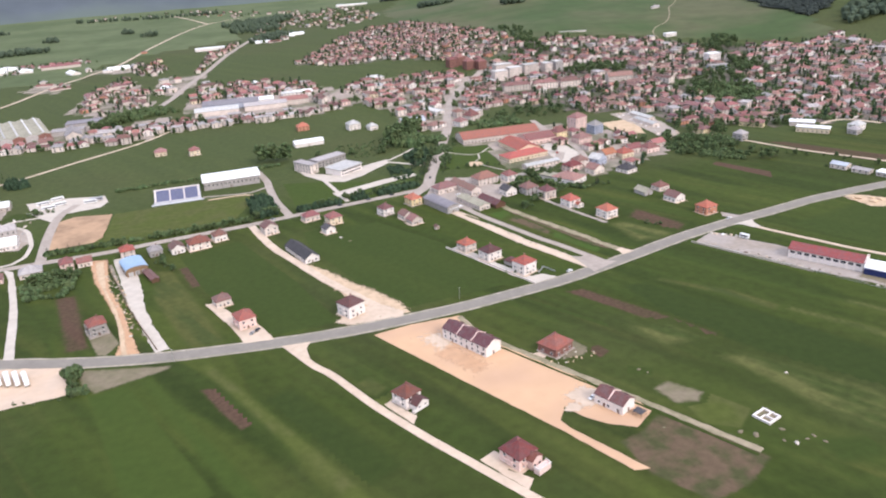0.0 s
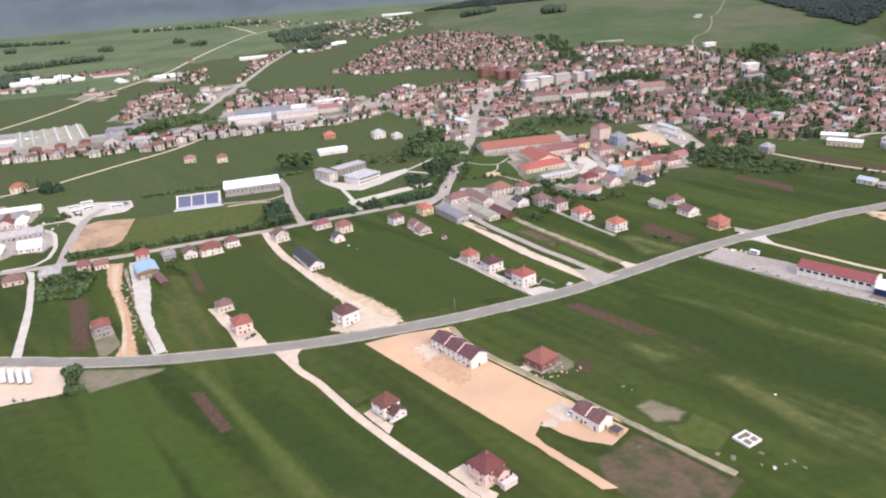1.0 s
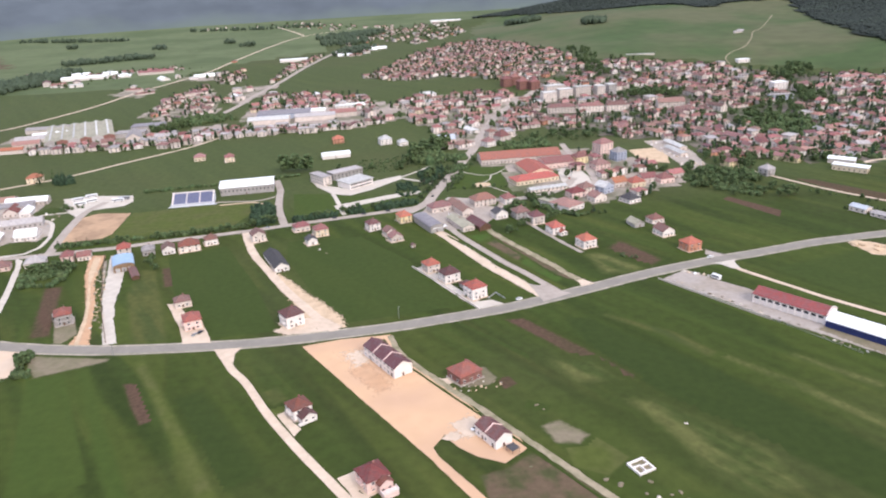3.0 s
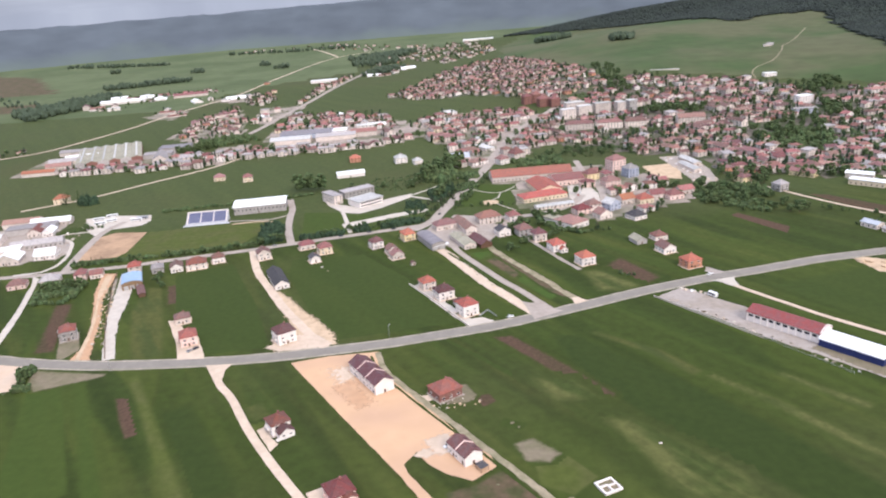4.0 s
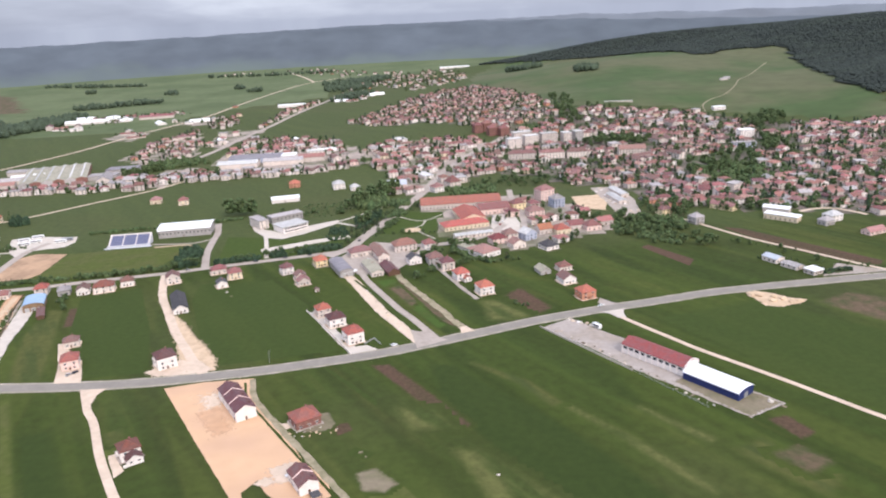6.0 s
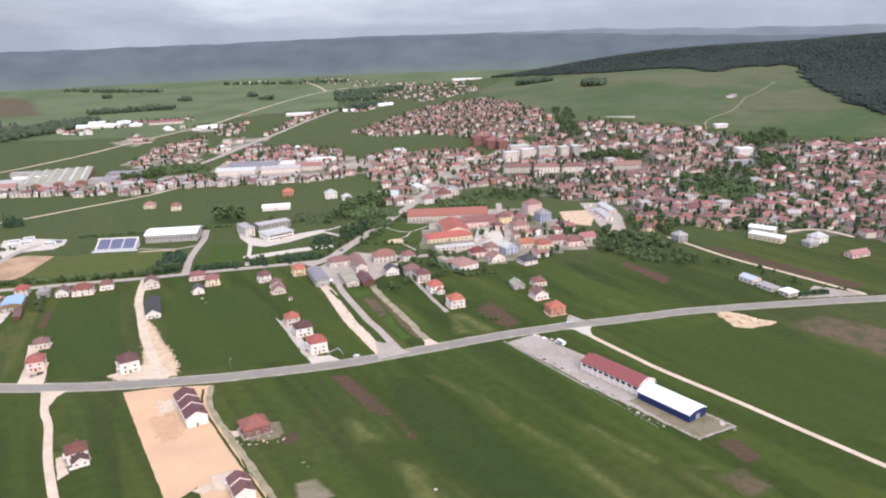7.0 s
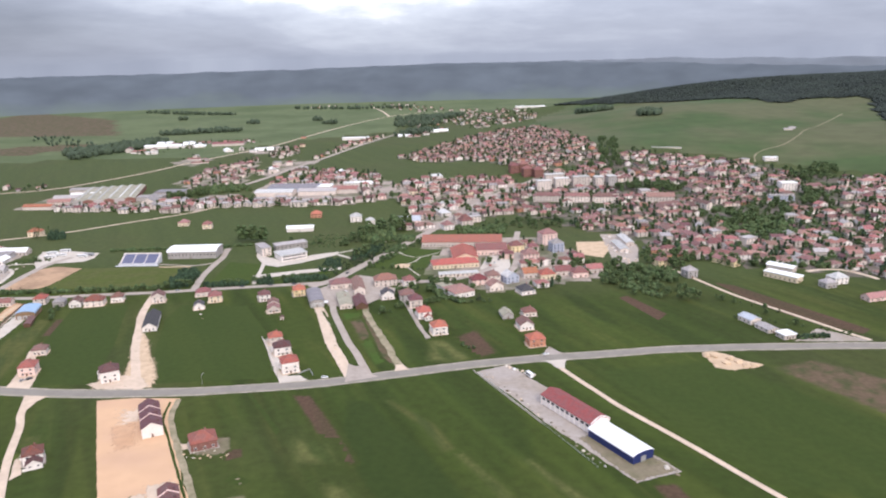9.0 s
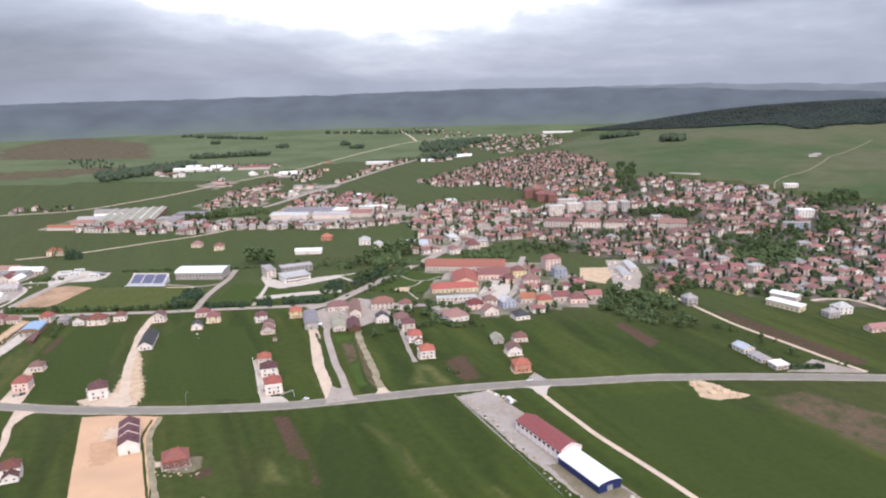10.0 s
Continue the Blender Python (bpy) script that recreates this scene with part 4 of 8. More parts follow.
patch("dark_growth", [(-30, 330), (-8, 340), (40, 256), (14, 240)], GRASS_DEEP, 0.05, "dense dark growth in the field", "field", ragged=1.5, feather=9.0)
patch("market_yard", [(145, 560), (170, 562), (186, 590), (194, 612), (168, 642), (136, 640), (118, 600)], STREET, 0.09, "pale paved yards around workshops", "yard", ragged=1.0)
road("market_lane", [(150, 650), (176, 640), (205, 634), (240, 640), (268, 662), (284, 690)], 9.0, STREET, 0.15, "pale lane between shops and the park", "road")
road("market_lane", [(172, 566), (186, 590), (196, 612), (204, 634)], 6.0, STREET, 0.15, "pale lane between houses", "road")
patch("stone_yard", [(404, 827), (428, 826), (440, 770), (432, 708), (404, 689), (407, 758)], STREET, 0.1, "grey yard strewn with white stone", "yard", ragged=2.0)
patch("school_yard", [(14, 746), (22, 720), (40, 690), (58, 682), (78, 696), (108, 728), (110, 744), (84, 730), (58, 704), (32, 722)], CONCRETE, 0.1, "pale paved school yard", "yard", ragged=0.6)
road("school_path", [(40, 692), (46, 664), (51, 636), (54, 622)], 4.0, CONCRETE, 0.13, "pale path to the school yard", "path")
road("park_path", [(108, 736), (124, 751), (152, 783), (166, 800)], 3.0, CONCRETE, 0.13, "pale path through the park", "path")
road("school_path", [(106, 735), (122, 722), (140, 706)], 4.0, CONCRETE, 0.135, "pale path to the boulevard", "path")
patch("drive", [(112, 482), (118, 486), (127, 470), (134, 456), (137, 446), (146, 430), (152, 418), (163, 420), (167, 412), (150, 407), (140, 424), (124, 458)], CONCRETE, 0.1, "pale paved drive along three houses", "yard", ragged=0.4)
road("ditch", [(142, 548), (157, 516), (176, 474), (191, 438)], 2.0, GRASS_DARK, 0.16, "dark weedy ditch between two tracks", "ditch", rough=0.7, step=3)
patch("lawn_strip", [(156, 546), (178, 548), (196, 502), (218, 446), (208, 436), (190, 474)], GRASS_BRIGHT, 0.06, "bright green strip between tracks", "field", ragged=1.0, feather=4.0)
patch("rutted_edge", [(174, 552), (186, 540), (200, 502), (212, 474), (224, 446), (236, 432), (226, 430), (210, 452), (194, 494), (178, 536)], WEEDY, 0.07, "rough brown edges of a dirt track", "lot", ragged=1.0, feather=3.0)
patch("site_mouth", [(189, 440), (193, 410), (214, 420), (204, 427), (200, 438), (195, 436)], STREET, 0.145, "flared pale mouth of the construction tracks", "track", ragged=0.4)
patch("garden_plot", [(158, 421), (164, 429), (169, 419), (165, 414)], GRASS_DARK, 0.15, "dark fenced garden plot", "garden", ragged=0.3)
patch("sand_pitch", [(-188, 597), (-155, 602), (-150, 614), (-152, 672), (-185, 678), (-195, 668), (-192, 625)], BROWN_SAND, 0.1, "bare sandy sports pitch", "pitch", ragged=0.8)
patch("pitch_wear", [(-188, 602), (-160, 606), (-168, 640), (-190, 650)], SAND, 0.15, "worn pale end of the sandy pitch", "pitch", ragged=1.0, feather=12.0)
patch("bus_park", [(-240, 738), (-205, 741), (-169, 734), (-162, 712), (-166, 698), (-198, 689), (-199, 668), (-212, 682), (-226, 702)], CONCRETE, 0.1, "pale gravel bus park", "lot", ragged=1.2)
patch("west_lot", [(-241, 599), (-235, 608), (-212, 607), (-208, 625), (-221, 658), (-240, 674), (-252, 690), (-250, 712), (-258, 735), (-300, 738), (-330, 700), (-320, 600)], STREET, 0.1, "pale industrial yard", "yard", ragged=2.0)
patch("yard_weeds", [(-240, 676), (-226, 690), (-222, 706), (-244, 710), (-250, 692)], GRASS_DARK, 0.14, "weedy patch between yards", "field", ragged=1.0, feather=3.0, over=True)
patch("yard_weeds", [(-270, 650), (-240, 640), (-236, 656), (-262, 668)], GRASS_DARK, 0.14, "weedy patch between yards", "field", ragged=1.0, feather=4.0, over=True)
road("yard_path", [(-232, 572), (-209, 576), (-203, 589), (-204, 609), (-208, 626), (-222, 660), (-246, 673)], 3.6, CONCRETE, 0.15, "pale curved path round a grass plot", "path", rough=0.4)
road("yard_path", [(-246, 673), (-240, 684), (-226, 687), (-206, 688)], 3.6, CONCRETE, 0.15, "pale path between yards", "path", rough=0.4)
patch("house_path", [(112, 330), (120, 318), (130, 322), (128, 328), (120, 326)], GRAVEL, 0.12, "pale path to the brick house", "path", ragged=0.6, feather=1.2)
patch("debris_ground", [(126, 318), (128, 334), (144, 336), (150, 322), (144, 314), (134, 314)], DRY_SOIL, 0.1, "rough ground strewn with rubble", "lot", ragged=1.0, feather=3.0)
patch("forecourt", [(116, 276), (124, 284), (136, 288), (148, 274), (153, 259), (141, 250), (129, 257), (121, 265)], GRAVEL, 0.14, "cream gravel round a pair of houses", "lot", ragged=0.8, feather=2.5)
patch("ploughed_plot", [(154, 258), (166, 245), (186, 214), (168, 202), (146, 196), (130, 220), (127, 244), (141, 248)], WEEDY, 0.06, "brown weedy plot of bare soil", "field", ragged=1.0, feather=3.5)
patch("dark_growth", [(196, 390), (218, 386), (240, 352), (262, 326), (292, 274), (312, 236), (330, 200), (290, 196), (268, 230), (236, 276), (216, 312), (204, 346)], GRASS_DEEP, 0.05, "dense dark growth in the field", "field", feather=7.0)
patch("dark_growth", [(206, 224), (236, 216), (236, 196), (206, 200)], GRASS_DARK, 0.05, "dense dark growth in the field", "field", feather=7.0)
patch("pale_strip", [(-92, 368), (-82, 370), (-30, 268), (-8, 224), (-20, 220), (-44, 266)], GRASS_LUSH, 0.045, "broad paler strip of the field", "field", feather=5.0)
patch("pale_strip", [(-62, 374), (-52, 376), (0, 280), (22, 236), (10, 232), (-12, 276)], GRASS_PALE, 0.048, "paler strip of the field", "field", feather=5.0)
patch("furrow", [(131, 392), (135, 393), (176, 338), (186, 318), (180, 318), (170, 336)], GRASS_DARK, 0.055, "dark weedy furrow between strips", "field", feather=2.0)
patch("yellow_growth", [(203, 296), (226, 294), (246, 268), (264, 243), (268, 214), (236, 208), (222, 236), (216, 262)], GRASS_STRAW, 0.05, "ragged streak of yellowish growth", "field", feather=11.0)
patch("yellow_growth", [(170, 342), (206, 336), (218, 306), (186, 306)], GRASS_STRAW, 0.05, "ragged patch of yellowish growth", "field", feather=11.0)
patch("yellow_growth", [(262, 336), (276, 334), (302, 298), (318, 271), (336, 244), (322, 238), (305, 268), (290, 296)], GRASS_STRAW, 0.05, "long ragged streak of yellowish growth", "field", feather=7.0)
patch("yellow_growth", [(216, 390), (230, 388), (262, 358), (278, 328), (266, 322), (250, 352)], GRASS_YELLOW, 0.05, "faint streak of yellowish growth", "field", feather=6.0)
patch("yellow_growth", [(304, 324), (316, 324), (346, 286), (338, 276)], GRASS_STRAW, 0.05, "short ragged streak of yellowish growth", "field", feather=6.5)
patch("yellow_growth", [(340, 276), (366, 290), (392, 250), (372, 226)], GRASS_YELLOW, 0.05, "patch of thin yellowish growth", "field", feather=10.0)
patch("mown_plot", [(169, 260), (187, 264), (198, 246), (184, 234), (170, 243)], GRASS_PALE, 0.05, "smooth mown green plot", "field", feather=2.0)
patch("track_mouth", [(-14, 380), (3, 380), (0, 372), (1, 362), (-3, 358), (-7, 366)], GRAVEL, 0.135, "flared gravel mouth of the farm track", "track", ragged=0.2)
patch("dark_growth", [(352, 440), (440, 462), (540, 360), (500, 290), (436, 296), (400, 350)], GRASS_DARK, 0.05, "wide dark green field", "field", feather=12.0)
draped("pasture_hill", [(300, 1420), (420, 1340), (560, 1345), (720, 1290), (860, 1150), (960, 1090), (1000, 1200), (1060, 1400), (1130, 1700), (1260, 2080), (1100, 2300), (900, 2650), (560, 2900), (420, 2600), (360, 2200), (330, 1800)], HILL_GRASS, 24, 0.35,
       "dry olive-green pasture on the rounded hill", "pasture")
draped("far_meadow", [(-2600, 1900), (-1000, 1500), (-400, 1560), (-300, 1900), (-60, 2150), (40, 2500), (300, 2900), (560, 3050), (900, 3150), (1600, 3300), (1600, 4300), (-2600, 4300)], FAR_MEADOW, 60, 0.25, "wide meadows of the far plain, paled to stand for haze", "meadow", fray=20)
draped("fallow_land", [(-1300, 1700), (-900, 1880), (-780, 1830), (-900, 1640), (-1250, 1500)], WEEDY, 40, 0.5, "brownish fallow field on the plain", "field")
draped("fallow_land", [(-1432, 2103), (-1169, 2100), (-927, 2133), (-1294, 2770), (-1999, 3290), (-1867, 2764), (-1745, 2486)], WEEDY, 40, 0.5, "wide brownish fallow land on the plain", "field")

# ---------------------------------------------------------------- buildings


def box(x0, y0, z0, x1, y1, z1, verts, faces):
    i = len(verts)
    verts += [(x0, y0, z0), (x1, y0, z0), (x1, y1, z0), (x0, y1, z0), (x0, y0, z1), (x1, y0, z1), (x1, y1, z1), (x0, y1, z1)]
    faces += [(i, i + 3, i + 2, i + 1), (i + 4, i + 5, i + 6, i + 7), (i, i + 1, i + 5, i + 4), (i + 1, i + 2, i + 6, i + 5), (i + 2, i + 3, i + 7, i + 6), (i + 3, i, i + 4, i + 7)]


def box_mesh(name, dims, mat):
    verts, faces = [], []
    for b in dims:
        box(*b, verts, faces)
    return mesh(name, verts, faces, mat)


def shell(top, faces, loop, th):
    """A slab of thickness th under a surface with the given edge."""
    n = len(top)
    verts = list(top) + [(x, y, z - th) for x, y, z in top]
    fs = list(faces) + [tuple(i + n for i in f[::-1]) for f in faces]
    fs += [(loop[k], loop[k - 1], loop[k - 1] + n, loop[k] + n) for k in range(len(loop))]
    return verts, fs


def walls_mesh(w, d, h, rise, kind, mat):
    """Outer walls round the middle of the plan; gables where the roof has them (ridge along y)."""
    a, b = w / 2, d / 2
    v = [(-a, -b, -0.6), (a, -b, -0.6), (a, b, -0.6), (-a, b, -0.6), (-a, -b, h), (a, -b, h), (a, b, h), (-a, b, h)]
    f = [(1, 2, 6, 5), (3, 0, 4, 7)]
    if kind == "gable":
        v += [(0, -b, h + rise), (0, b, h + rise)]
        f += [(0, 1, 5, 8, 4), (2, 3, 7, 9, 6), (4, 8, 9, 7), (8, 5, 6, 9)]
    elif kind == "barrel":
        k = len(v)
        arc = [(-a * math.cos(math.pi * t / 10), h + rise * math.sin(math.pi * t / 10)) for t in range(1, 10)]
        v += [(x, -b, z) for x, z in arc] + [(x, b, z) for x, z in arc]
        f += [(0, 1, 5) + tuple(range(k + 8, k - 1, -1)) + (4,), (2, 3, 7) + tuple(range(k + 9, k + 18)) + (6,)]
    else:
        f += [(0, 1, 5, 4), (2, 3, 7, 6), (4, 5, 6, 7)]
    return mesh("wall", v, f, mat)


def roof_mesh(w, d, h, rise, kind, mat, over=0.55, th=0.28):
    a, b = w / 2, d / 2
    A, B = a + over, b + over
    if kind == "gable":
        e = h + th - rise * over / a
        top = [(-A, -B, e), (A, -B, e), (A, B, e), (-A, B, e), (0, -B, h + rise + th), (0, B, h + rise + th)]
        v, f = shell(top, [(0, 4, 5, 3), (1, 2, 5, 4)], [0, 4, 1, 2, 5, 3], th)
    elif kind == "hip":
        m = min(a, b)
        e = h + th - rise * over / m
        if b >= a:
            r = [(0, -(b - a) - 0.01, h + rise + th), (0, (b - a) + 0.01, h + rise + th)]
            fs = [(0, 1, 4), (1, 2, 5, 4), (2, 3, 5), (3, 0, 4, 5)]
        else:
            r = [(-(a - b), 0, h + rise + th), ((a - b), 0, h + rise + th)]
            fs = [(0, 1, 5, 4), (1, 2, 5), (2, 3, 4, 5), (3, 0, 4)]
        top = [(-A, -B, e), (A, -B, e), (A, B, e), (-A, B, e)] + r
        v, f = shell(top, fs, [0, 1, 2, 3], th)
    elif kind == "barrel":
        n = 12
        top = []
        for y in (-B, B):
            top += [(-A * math.cos(math.pi * t / n), y, h + th + rise * math.sin(math.pi * t / n)) for t in range(n + 1)]
        fs = [(t, t + n + 1, t + n + 2, t + 1)[::-1] for t in range(n)]
        v, f = shell(top, fs, list(range(n + 1)) + list(range(2 * n + 1, n, -1)), th)
    else:
        v, f = [], []
        box(-A, -B, h + 0.003, A, B, h + 0.35, v, f)
        box(-A, -B, h + 0.353, A, -B + 0.3, h + 0.75, v, f)
        box(-A, B - 0.3, h + 0.353, A, B, h + 0.75, v, f)
        box(-A, -B + 0.3, h + 0.353, -A + 0.3, B - 0.3, h + 0.75, v, f)
        box(A - 0.3, -B + 0.3, h + 0.353, A, B - 0.3, h + 0.75, v, f)
    return mesh("roof", v, f, mat)




def ring_mesh(name, a, b, t, y0, y1, mat):
    """A rectangular frame of one piece, a by b, its bars t wide."""
    v, f = [], []
    for y in (y0, y1):
        v += [(-a, y, -b), (a, y, -b), (a, y, b), (-a, y, b), (-a + t, y, -b + t), (a - t, y, -b + t), (a - t, y, b - t), (-a + t, y, b - t)]
    for k in range(4):
        n = (k + 1) % 4
        f += [(k, n, 4 + n, 4 + k), (8 + n, 8 + k, 12 + k, 12 + n), (n, k, 8 + k, 8 + n), (4 + k, 4 + n, 12 + n, 12 + k)]
    return mesh(name, v, f, mat)


WIN_FRAME = ring_mesh("window", 0.75, 0.75, 0.1, -0.1, 0.05, FRAME)
WIN_PANE = box_mesh("pane", [(-0.65, -0.03, -0.65, 0.65, 0.04, 0.65)], GLASS)
WIN_BARE = box_mesh("window", [(-0.6, -0.02, -0.7, 0.6, 0.04, 0.7)], GLASS)
DOOR_MESH = box_mesh("door", [(-0.55, -0.08, 0.0, 0.55, 0.05, 2.1)], DOOR)
GATE_MESH = box_mesh("gate", [(-1.7, -0.08, 0.0, 1.7, 0.05, 3.2)], METAL)
CHIMNEY = box_mesh("chimney", [(-0.35, -0.35, -1.4, 0.35, 0.35, 1.0), (-0.45, -0.45, 1.003, 0.45, 0.45, 1.15)], R_RED)
BUILT = []


def window_row(parent, w, d, z, panes, gap=3.9, sides=(0, 1, 2, 3)):
    """Windows on all four sides at one height."""
    for side in sides:
        ln, off = (w, d / 2) if side % 2 == 0 else (d, w / 2)
        n = max(1, int((ln - 1.2) / gap))
        for k in range(n):
            s = (k + 0.5) * ln / n - ln / 2
            m = pose(0, 0, 0, 0, 0, 90 * side) @ pose(s, -off - 0.01, z)
            if panes:
                part("pane", WIN_PANE, part("window", WIN_FRAME, parent, at=m))
            else:
                part("window", WIN_BARE, parent, at=m)


def balcony(parent, w, d, z, mat, side=0, share=0.7, out=1.4):
    ln, off = (w * share, d / 2) if side % 2 == 0 else (d * share, w / 2)
    me = box_mesh("balcony", [(-ln / 2, -out, -0.15, ln / 2, 0, 0.0), (-ln / 2, -out, 0.003, ln / 2, -out + 0.1, 0.95), (-ln / 2, -out + 0.1, 0.003, -ln / 2 + 0.1, 0, 0.95), (ln / 2 - 0.1, -out + 0.1, 0.003, ln / 2, 0, 0.95)], mat)
    return part("balcony", me, parent, at=pose(0, 0, 0, 0, 0, 90 * side) @ pose(0, -off - 0.005, z))


def building(corner, w, d, turn, storeys, kind, roof, wall, label, rise=None, windows=2, balconies=0, chimney=True, along="y", wing=None, group="", category="house",
             height=None, name="house", door=True, gate=False, over=0.55, sides=(0, 1, 2, 3)):
    """A house by its near corner, width, depth and turn. windows: 2 framed with panes, 1 plain, 0 none. along: way of the ridge."""
    c = Vector((*corner, 0)) + pose(0, 0, 0, 0, 0, turn).to_3x3() @ Vector((w / 2, d / 2, 0))
    BUILT.append((c.x, c.y, 0.5 * math.hypot(w, d) + 1.5))
    z = min(land(c.x + dx, c.y + dy) for dx in (-w / 2, w / 2) for dy in (-d / 2, d / 2))
    ob = thing(name, pose(c.x, c.y, z, 0, 0, turn), label, category, group)
    if windows == 2 and name == "house":
        k = 0.5 + 0.5 * ((c.x * 3.7 + c.y * 1.3) % 1)
        pts = [(-w / 2 - 0.8, -d / 2 - 2.4 * k), (w / 2 + 0.8, -d / 2 - 1.6), (w / 2 + 1.2 * k, d / 2 + 0.5), (-w / 2 - 1.8 * k, d / 2 + 0.8), (-w / 2 - 1.6, 0)]
        q = [ob.matrix_basis @ Vector((*p, 0)) for p in pts]
        patch("paved_apron", [(p.x, p.y) for p in q], (GRAVEL, GRAVEL, STREET)[int(abs(c.x)) % 3], 0.17, "pale trodden ground around a house", "yard", ragged=0.5, step=2)
    h = height or (2.9 * storeys + 0.4)
    rise = rise if rise is not None else {"gable": 0.30 * (w if along == "y" else d), "hip": 0.32 * min(w, d), "barrel": 0.16 * w, "flat": 0}[kind]
    if along == "y":
        part("wall", walls_mesh(w, d, h, rise, kind, wall), ob)
        part("roof", roof_mesh(w, d, h, rise, kind, roof, over), ob)
    else:
        part("wall", walls_mesh(d, w, h, rise, kind, wall), ob, at=pose(0, 0, 0, 0, 0, 90))
        part("roof", roof_mesh(d, w, h, rise, kind, roof, over), ob, at=pose(0, 0, 0, 0, 0, 90))
    if windows:
        for s in range(max(1, round(storeys - 0.2))):
            window_row(ob, w, d, 1.7 + 2.9 * s, windows == 2, sides=sides)
    if door:
        part("door", DOOR_MESH, ob, at=pose(-w * 0.03 + 0.2, -d / 2 - 0.02, 0.05))
    if gate:
        for k in range(3):
            part("gate", GATE_MESH, ob, "grey metal gate", at=pose((k - 1) * w * 0.3, -d / 2 - 0.02, 0.05))
    for s in range(balconies):
        balcony(ob, w, d, 2.95 + 2.9 * s, wall)
        balcony(ob, w, d, 2.95 + 2.9 * s, wall, 3, 0.4)
    if chimney and kind in ("gable", "hip"):
        part("chimney", CHIMNEY, ob, at=pose(w * 0.14, d * 0.12, h + rise * 0.75))
    if wing:
        ww, wd, wh, wx, wroof = wing
        m = pose(wx, -d / 2 - wd / 2 + 0.3, 0)
        part("wing_wall", walls_mesh(ww, wd, wh, 0.3 * ww, "gable", wall), ob, at=m)
        part("wing_roof", roof_mesh(ww, wd, wh, 0.3 * ww, "gable", wroof or roof, 0.4), ob, at=m)
        for k in (-1, 1):
            part("window", WIN_BARE, ob, at=m @ pose(k * ww * 0.24, -wd / 2 - 0.01, 1.7))
    return ob


# --- the nearest houses, south of the main road and along it
def terrace(corner, w, unit, count, turn, storeys, wall, roof, label):
    """A terrace with one ridge, its houses parted by raised gable walls."""
    d = unit * count
    ob = building(corner, w, d, turn, storeys, "gable", roof, wall, label, rise=0.27 * w, chimney=False, category="terrace", name="terraced_house", over=0.4, sides=(1, 3))
    h, rise = 2.9 * storeys + 0.4, 0.27 * w
    for k in range(1, count):
        y = -d / 2 + unit * k
        a = w / 2 + 0.35
        prof = [(-a, h - 0.1), (0, h + rise + 0.3), (a, h - 0.1), (a, h + 0.45), (0, h + rise + 0.85), (-a, h + 0.45)]
        v = [(x, y - 0.25, z) for x, z in prof] + [(x, y + 0.25, z) for x, z in prof]
        f = [(0, 1, 4, 5), (1, 2, 3, 4), (6, 11, 10, 7), (7, 10, 9, 8), (5, 4, 10, 11), (4, 3, 9, 10), (0, 5, 11, 6), (2, 8, 9, 3)]
        part("party_wall", mesh("party_wall", v, f, PINK), ob, "pale raised wall between two roofs")
    for k in range(count):
        part("dormer", box_mesh("dormer", [(w * 0.18, -d / 2 + unit * (k + 0.35), h + 0.2, w * 0.36, -d / 2 + unit * (k + 0.55), h + rise * 0.72)], roof), ob)
        part("door", DOOR_MESH, ob, at=pose(0, 0, 0, 0, 0, 270) @ pose(d / 2 - unit * (k + 0.3), -w / 2 - 0.02, 0.05))
    return ob


terrace((93.5, 329.5), 11.5, 11.3, 3, 30, 2, WHITE, R_DARK, "white terrace of three houses with dark maroon roof on gravel")
terrace((138.5, 260), 9.5, 8.0, 2, 29, 1.6, WHITE, R_DARK, "white pair of houses with dark maroon roof on gravel")
building((43, 297), 10, 10, 32, 2, "hip", R_CRIMSON, WHITE, "white two-storey house with red hip roof and gabled wing", wing=(8, 6, 3.3, 0.6, R_DARK), balconies=1)
building((80, 237.5), 11, 11.5, 28, 2, "hip", R_CRIMSON, PINK, "pale pink house with crimson hip roof beside the track", wing=(6.5, 3.6, 4.6, 2.0, R_CRIMSON), balconies=1)
building((128.5, 317), 14, 12.5, 30, 1.6, "hip", R_BRICKRED, BRICK_DARK, "unplastered brick house with red hip roof amid rubble", windows=2, rise=4.2)
building((28, 399), 12, 12, 31, 2.7, "hip", R_DARK, WHITE, "white three-storey house with balconies and maroon hip roof", balconies=2)
building((-37, 407), 10.5, 12, 20, 2.2, "hip", R_BRICKRED, PINK, "pale pink house with red hip roof on a gravel drive", balconies=1)
building((-52, 443), 10, 9, 20, 1.4, "hip", R_BROWN, OFFWHITE, "small pale house with weathered brown-red hip roof")
building((-125, 429), 10, 11, 22, 2.4, "hip", R_CRIMSON, GREYWALL, "unplastered grey house with crimson hip roof", balconies=2)
building((121, 471), 10, 10, 23, 2, "hip", R_ORANGE, OFFWHITE, "pale house with orange hip roof and balcony", balconies=1, group="three houses on one drive")
building((132, 450), 12, 11, 24, 2.2, "hip", R_DARK, WHITE, "pale house with dark maroon hip roof", balconies=1, group="three houses on one drive")
building((144, 438), 7, 6.5, 26, 1, "hip", R_DARK, GREYWALL, "small garage with dark maroon roof", windows=0, chimney=False, category="garage", name="garage")
building((147.5, 420), 11.5, 11.5, 26, 2.7, "hip", R_ORANGE, WHITE, "tall white house with orange hip roof and balconies", balconies=2, group="three houses on one drive")
building((8, 494), 11, 36, 21, 1, "gable", R_BLACK, WHITE, "long white barn with charcoal gable roof beside a lane", windows=1, chimney=False, category="barn", name="barn", height=3.8, rise=3.4)
